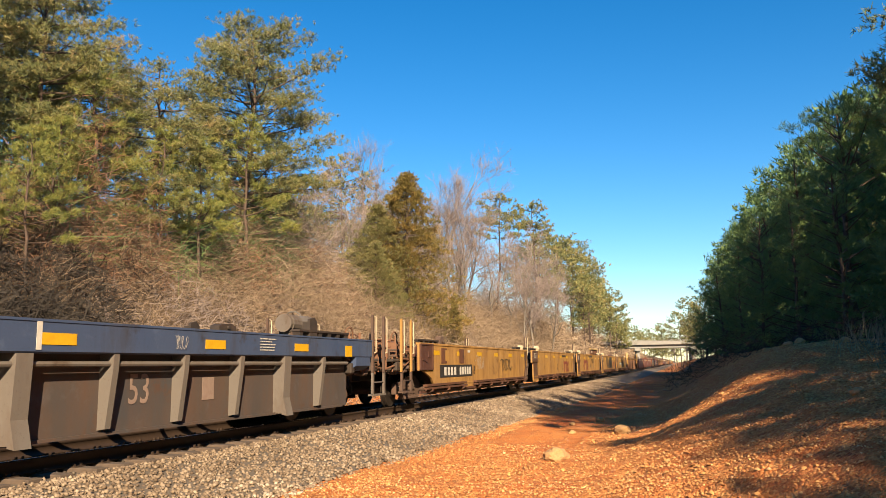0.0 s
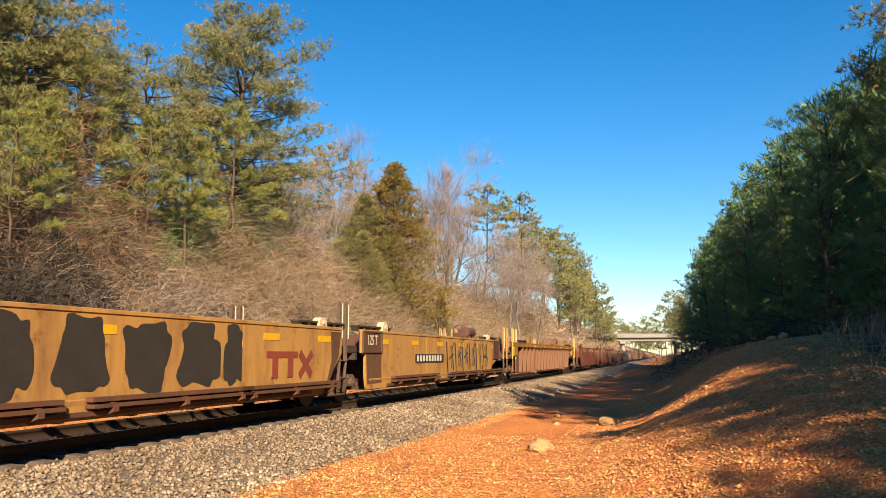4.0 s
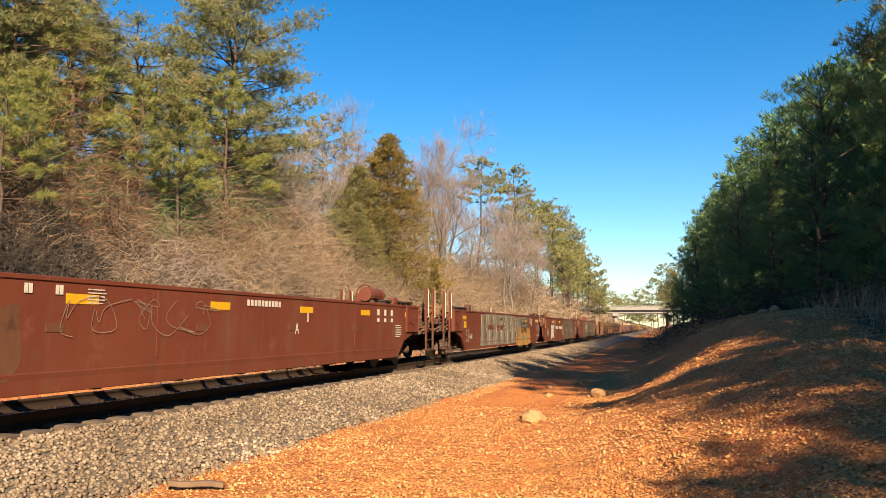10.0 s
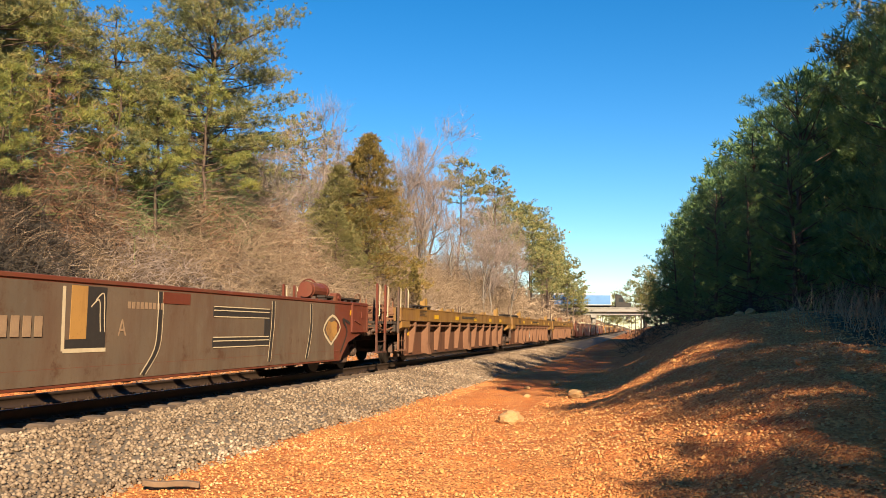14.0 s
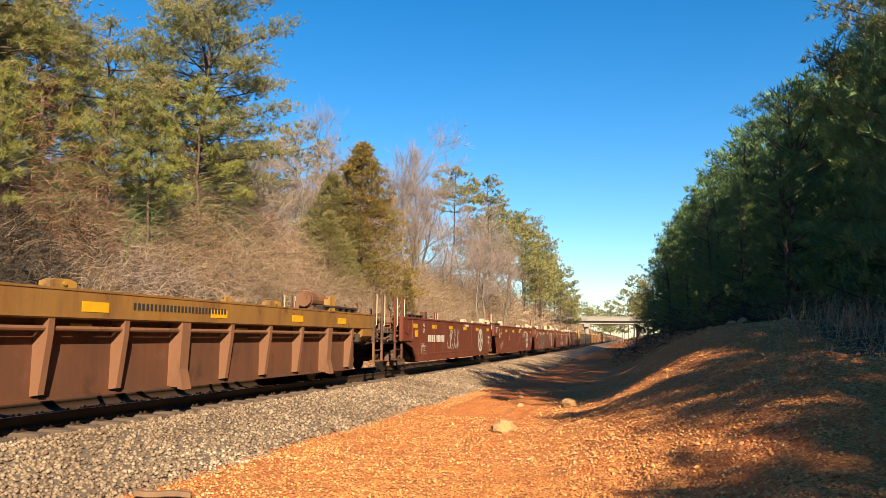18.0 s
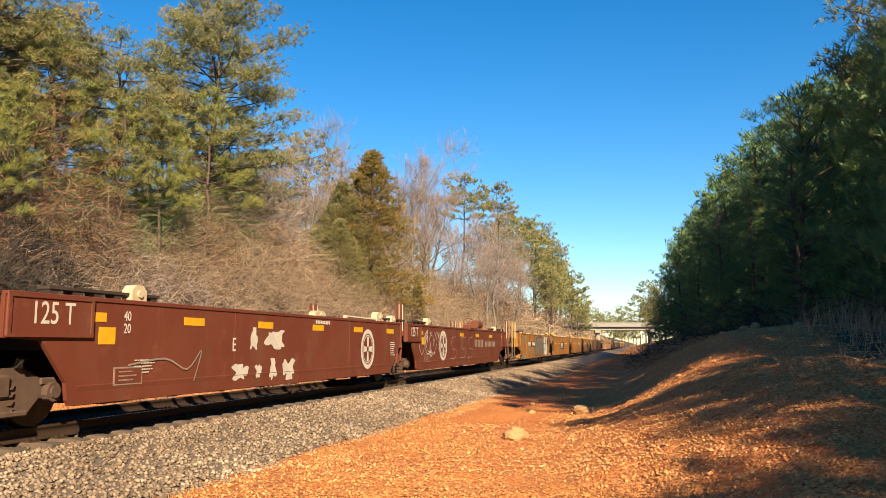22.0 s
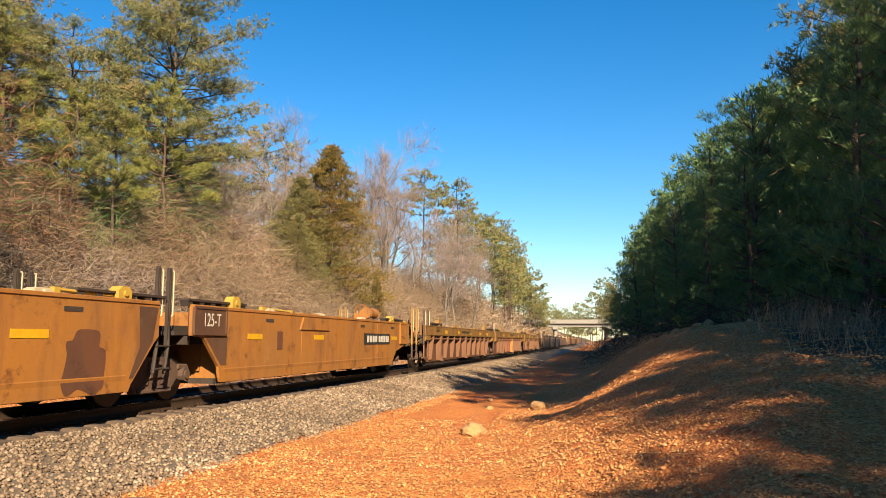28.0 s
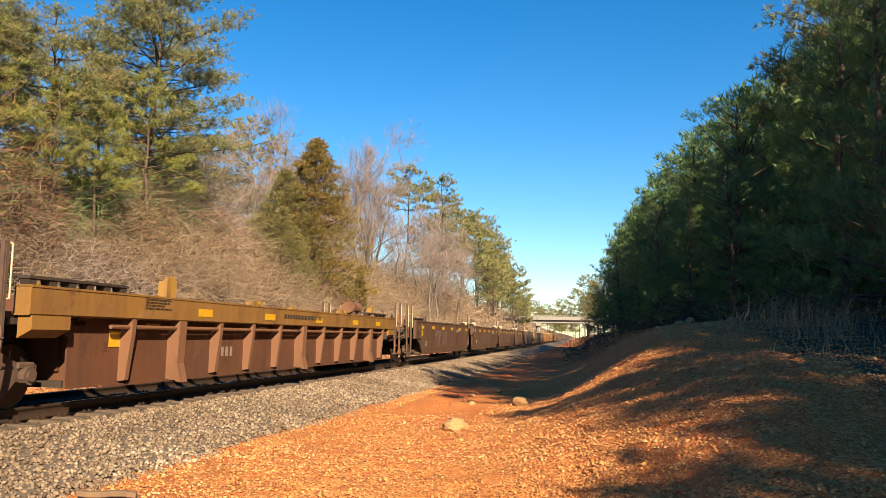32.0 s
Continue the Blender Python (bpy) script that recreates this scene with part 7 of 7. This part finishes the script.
def cross_unit(kind, L, front, rear):
    u = smooth_well(L, front, rear, M_SET, style="cross", label={"B": "maroon well car with white number blocks and scrawl", "C": "maroon well car with a white ringed cross", "D": "maroon well car with big blue-grey outline graffiti",
                                            "E": "maroon well car with small white figures sprayed on", "A": "maroon well car with a large white ringed cross"}[kind])
    y = -L / 2
    yf = y + (0.9 if front == "a" else 3.1)
    end_marks(u, L, front, shift=-0.45)
    for s, z in (("40", 1.44), ("20", 1.26)):
        stencil(s, 0.14, WHITE, u, yf + 0.95, z)
    panel("tare_frame", PALE, u, yf + 0.7, yf + 1.35, 0.52, 0.78, 1.505)
    panel("tare_field", MAROON, u, yf + 0.73, yf + 1.32, 0.545, 0.755, 1.511)
    lines(PALE, u, yf + 0.8, 0.70, 3, 0.45, 0.06, 1.517)
    if kind != "A":
        roundel(u, L / 2 - (3.7 if rear == "a" else 4.6), 0.98)
        lines(WHITE, u, L / 2 - 1.9, 1.15, 7, 0.45, 0.06)
        lever(u, L / 2 - 5.0, L / 2 - 1.9, 1.40, CREAM)
        lock_box(u, L / 2 - 6.6, 1.36, CREAM, 0.16, 0.55, "cream container lock")
        lock_box(u, L / 2 - 2.6, 1.36, CREAM, 0.28, 0.5, "cream container lock")
        marks(WHITE, u, L / 2 - 6.6, 1.56, 9, 0.09, 0.08, 0.35)
    if kind == "B":
        marks(WHITE, u, -3.6, 0.93, 4, 0.26, 0.25, 0.3)
        marks(WHITE, u, -2.35, 0.93, 6, 0.20, 0.25, 0.3)
        scrawl(u, -1.2, 0.62, 1.9, 0.85, 61, WHITE, 14, 0.022)
    elif kind == "C":
        stencil("C", 0.24, WHITE, u, -3.1, 0.98)
        scrawl(u, 1.9, 1.08, 1.1, 0.42, 71, WHITE, 14, 0.016)
        strokes(WHITE, u, -0.2, 0.6, ((0, 0), (1.4, 0.6)), 0.012, 1.515)
    elif kind == "D":
        stencil("D", 0.22, WHITE, u, -2.9, 0.95)
        for i, (a, b) in enumerate(((-4.3, 1.0), (-3.5, 0.9), (-2.4, 1.1), (-1.3, 0.9))):
            blob(WHITE, u, a, 0.95, b * 1.05, 1.06 - 0.12 * (i % 2), 80 + i, 1.508, "graffiti_edge")
            blob(MAROON_DARK, u, a, 0.95, b * 0.93, 0.94 - 0.12 * (i % 2), 80 + i, 1.5105, "graffiti_fill")
        strokes(SILVER, u, -5.2, 0.5, ((0.2, 0), (0.7, 0.6), (1.6, 0.25), (2.4, 0.75), (3.2, 0.2), (4.4, 0.7), (5.3, 0.3)), 0.05, 1.514)
        bubble_letters(u, 2.0, 1.02, 1.7, 0.42, 3, 88, MAROON, WHITE)

        def hump(bm):
            prism(bm, [(-1.3, 0), (-1.3, 0.36), (1.3, 0.36), (1.3, 0), (0.8, 0), (0.8, 0.14), (-0.8, 0.14), (-0.8, 0)], -0.04, 0.04)
        piece("raised_rail", "hump", hump, MAROON, u, "", (1.36, 2.3, TOP))
        lock_box(u, 0.6, 1.40, CREAM, 0.36, 0.45, "cream container lock")
        lock_box(u, 4.2, 1.40, CREAM, 0.40, 0.5, "cream container lock")
    elif kind == "E":
        stencil("E", 0.24, WHITE, u, -2.83, 0.98)
        for i, (a, z, w, h2) in enumerate(((-0.4, 0.50, 0.5, 0.35), (0.3, 0.5, 0.22, 0.3), (0.9, 0.52, 0.25, 0.5), (1.6, 0.5, 0.5, 0.5), (0.1, 1.1, 0.25, 0.5), (1.0, 1.1, 0.7, 0.45))):
            blob(WHITE, u, a - 2.2, z + 0.1, w, h2 * 0.8, 90 + i, 1.509, rough=0.25)
        strokes(PALE, u, -5.8, 0.5, ((0, 0.3), (0.9, 0.38), (1.5, 0.2), (1.9, 0.5), (1.7, 0.0)), 0.015, 1.514)
    else:
        roundel(u, -4.8, 1.06, 0.53, 0.53)
        for i, a in enumerate((-3.8, -2.3, -1.0)):
            strokes(PALE, u, a, 0.5, ((0.9, 0.9), (0.2, 0.8), (0.3, 0.45), (0.9, 0.4), (0.7, 0.1), (0.0, 0.1)), 0.018, 1.514)
        marks(PALE, u, 1.2, 1.0, 6, 0.30, 0.30, 0.45)
        marks(PALE, u, 3.6, 1.0, 8, 0.30, 0.24, 0.45)
        scrawl(u, -L / 2 + 1.2, 0.72, 3.0, 0.85, 95, WHITE, 14, 0.018)
    return u, L


def ochre_unit(kind, L, front, rear):
    u = smooth_well(L, front, rear, Y_SET, style="ochre", box_mat=BROWN_DARK, label={"B": "ochre well car with silver graffiti and teal overspray", "C": "ochre well car with a black device panel", "D": "ochre well car with a small black panel",
                                            "E": "ochre well car with rust stains", "A": "ochre well car with a black number panel"}[kind], reflectors=False)
    y = -L / 2
    for i in range(4):
        panel("slot", GRIME, u, -5.2 + i * 3.3, -4.8 + i * 3.3, 1.50, 1.57, 1.503)
    for a in (y + 3.0, -2.0, 3.0, L / 2 - 3.6):
        panel("reflector", REFLECT, u, a - 0.35, a + 0.35, 1.12, 1.24, 1.504)
    sooty_ends(u, L, front, rear, "ochre")
    if front == "a":
        stencil("125-T", 0.24, WHITE, u, y + 1.10, 1.36, 1.534)
    if kind == "B":
        marks(WHITE, u, -1.85, 1.04, 4, 0.26, 0.20, 0.3, 1.512)
        panel("number_panel", BLACK, u, -1.2, 0.5, 0.98, 1.28, 1.504)
        marks(WHITE, u, -0.2, 1.04, 6, 0.22, 0.20, 0.3, 1.512)
        bubble_letters(u, 0.2, 0.36, 4.6, 1.24, 5, 101, SILVER, BLACK)
        panel("sprayed_panel", WHITE, u, 4.7, 6.4, 0.40, 1.62, 1.506)
        panel("sprayed_bar", BLACK, u, 5.35, 5.6, 1.1, 1.62, 1.512)
        blob(BLACK, u, 5.2, 0.82, 1.2, 0.85, 105, 1.5125)
        blob(WHITE, u, 5.2, 0.82, 1.12, 0.77, 105, 1.515)
        strokes(BLACK, u, 5.0, 0.62, ((0.2, 0.0), (0.05, 0.22), (0.2, 0.18), (0.36, 0.26), (0.2, 0.0)), 0.05, 1.518)
        for i, (a, z, w) in enumerate(((-4.6, 1.3, 0.5), (-3.5, 1.45, 0.6), (-3.7, 0.42, 0.9), (-2.0, 0.8, 0.7), (4.6, 1.2, 0.4), (6.9, 0.75, 0.5))):
            blob(TEAL, u, a, z, w, 0.3, 110 + i, 1.5065, rough=0.3)
        scrawl(u, 6.35, 1.15, 0.8, 0.4, 116, BLACK, 12, 0.014)
    elif kind == "C":
        panel("device_panel", BLACK, u, -0.8, 1.82, 0.74, 1.28, 1.505, "black device panel")
        for i in range(2):
            panel("device_bar", WHITE, u, -0.6 + 0.8 * i, 0.1 + 0.8 * i, 1.08, 1.22, 1.511)
            panel("device_bar", WHITE, u, -0.36 + 0.8 * i, -0.14 + 0.8 * i, 0.80, 1.08, 1.511)
        strokes(RUST_PANEL, u, 1.05, 0.80, ((0.1, 0.0), (0.55, 0.42)), 0.06, 1.511, "device_bar")
        panel("slot", GRIME, u, -2.58, -2.48, 0.96, 1.16, 1.504)
    elif kind == "D":
        panel("device_panel", BLACK, u, 1.6, 3.0, 0.95, 1.35, 1.505, "black device panel")
        panel("device_bar", WHITE, u, 1.9, 2.1, 1.0, 1.3, 1.511)
        panel("device_bar", WHITE, u, 2.3, 2.5, 1.0, 1.3, 1.511)
    elif kind == "E":
        panel("device_panel", BLACK, u, 1.6, 2.8, 1.0, 1.3, 1.505, "black device panel")
        blob(RUST_PANEL, u, 5.2, 0.75, 0.9, 0.9, 120, 1.5045)
        strokes(WHITE, u, -4.0, 1.2, ((0, 0), (0.8, 0.1), (1.6, -0.05), (2.4, 0.0)), 0.02, 1.512)
        scrawl(u, -3.4, 1.15, 0.9, 0.4, 121, PALE, 10, 0.02)
    else:
        panel("number_panel", BLACK, u, 1.73, 4.53, 0.98, 1.32, 1.505, "black number panel")
        marks(WHITE, u, 2.6, 1.05, 4, 0.28, 0.20, 0.3, 1.512)
        marks(WHITE, u, 3.85, 1.05, 6, 0.20, 0.20, 0.3, 1.512)
        panel("rust_patch", RUST_PANEL, u, -4.6, -4.3, 0.9, 1.3, 1.504)

        def hatch(bm):
            prism(bm, [(-1.0, 0), (-0.8, 0.3), (0.8, 0.3), (1.0, 0)], -0.02, 0.02)
        piece("hatch_plate", "hatch", hatch, OCHRE, u, "", (1.515, -2.3, 1.36))
        rodx = piece("lock_bar", "bar", lambda bm: box(bm, -0.05, 0.05, -0.9, 0.9, 0, 0.07), OCHRE_PALE, u, "", (1.38, -2.3, TOP))
    for k in (-0.30, 0.30):
        lever(u, k * L, k * L + 1.6, 1.40, YELLOW)
    for k in (-0.28, -0.1, 0.1, 0.28):
        lock_box(u, k * L, 1.40, CREAM, 0.09, 0.35)
    return u, L


def dark_unit(kind, L, front, rear):
    u = smooth_well(L, front, rear, K_SET, "dark brown weathered well car with faint white scrawl")
    scrawl(u, -2.0, 0.6, 3.0, 0.8, 130 + ord(kind), PALE, 12, 0.03)
    marks(PALE, u, 4.0, 1.3, 5, 0.2, 0.15, 0.4)
    end_marks(u, L, front)
    return u, L


def build_train():
    add(*blue_end_unit())
    for k, L, f, r in (("B", 17.45, "c", "a"), ("C", 15.0, "a", "a"), ("D", 15.0, "a", "a"), ("E", 15.0, "a", "a"), ("A", 17.45, "a", "c")):
        add(*pale_unit(k, L, f, r))
    add(*single_ribbed())
    three = (("B", 21.0, "c", "a"), ("C", 19.5, "a", "a"), ("A", 21.0, "a", "c"))
    five = (("B", 17.45, "c", "a"), ("C", 15.4, "a", "a"), ("D", 15.4, "a", "a"), ("E", 15.4, "a", "a"), ("A", 17.45, "a", "c"))
    for k in three:
        add(*maroon_53(*k))
    for k in three:
        add(*graffiti_53(*k))
    for k in three:
        add(*ribbed_53(*k))
    for k in five:
        add(*cross_unit(*k))
    for k in (("B", 17.45, "c", "a"), ("C", 15.35, "a", "a"), ("D", 15.35, "a", "a"), ("E", 15.35, "a", "a"), ("A", 17.45, "a", "c")):
        add(*ochre_unit(*k))
    for k in (("B", 21.0, "c", "a"), ("T", 19.5, "a", "a"), ("A", 21.0, "a", "c")):
        add(*ribbed_53(*k))
    for k in five:
        add(*dark_unit(*k))
    for k in five:
        add(*ochre_unit(*k))
    for k in three:
        add(*ribbed_53(*k))


def motions():
    """The train runs past; each car follows the track, its wheels turn while it is near."""
    front = -TRAIN_UNITS[0][1]
    times, runs = [t for t, _ in TRAIN], [p for _, p in TRAIN]
    middle = {}
    for unit, L in TRAIN_UNITS:
        c = front + L / 2
        middle[unit] = c
        rows = []
        for t, p in TRAIN:
            a, b = on_track(c - p - L / 2), on_track(c - p + L / 2)
            mid = (a + b) / 2
            rows.append((t, pose(mid.x, mid.y, 0, 0, 0, math.degrees(math.atan2(-(b.x - a.x), b.y - a.y)))))
        walk(unit, rows)
        front += L
    for unit, ws, y, r in WHEELSETS:
        rows, c = [], middle[unit] + y
        for f in range(0, 961):
            t = f / FPS
            s = c - float(np.interp(t, times, runs))
            if -3 < s < 34 or f in (0, 960):
                rows.append((t, pose(0, y, r, math.degrees(-s / r) % 360.0)))
        if len(rows) > 2:
            walk(ws, rows)
    for thing, rows in TRUCK_RUN:
        walk(thing, rows)

build_train()
motions()
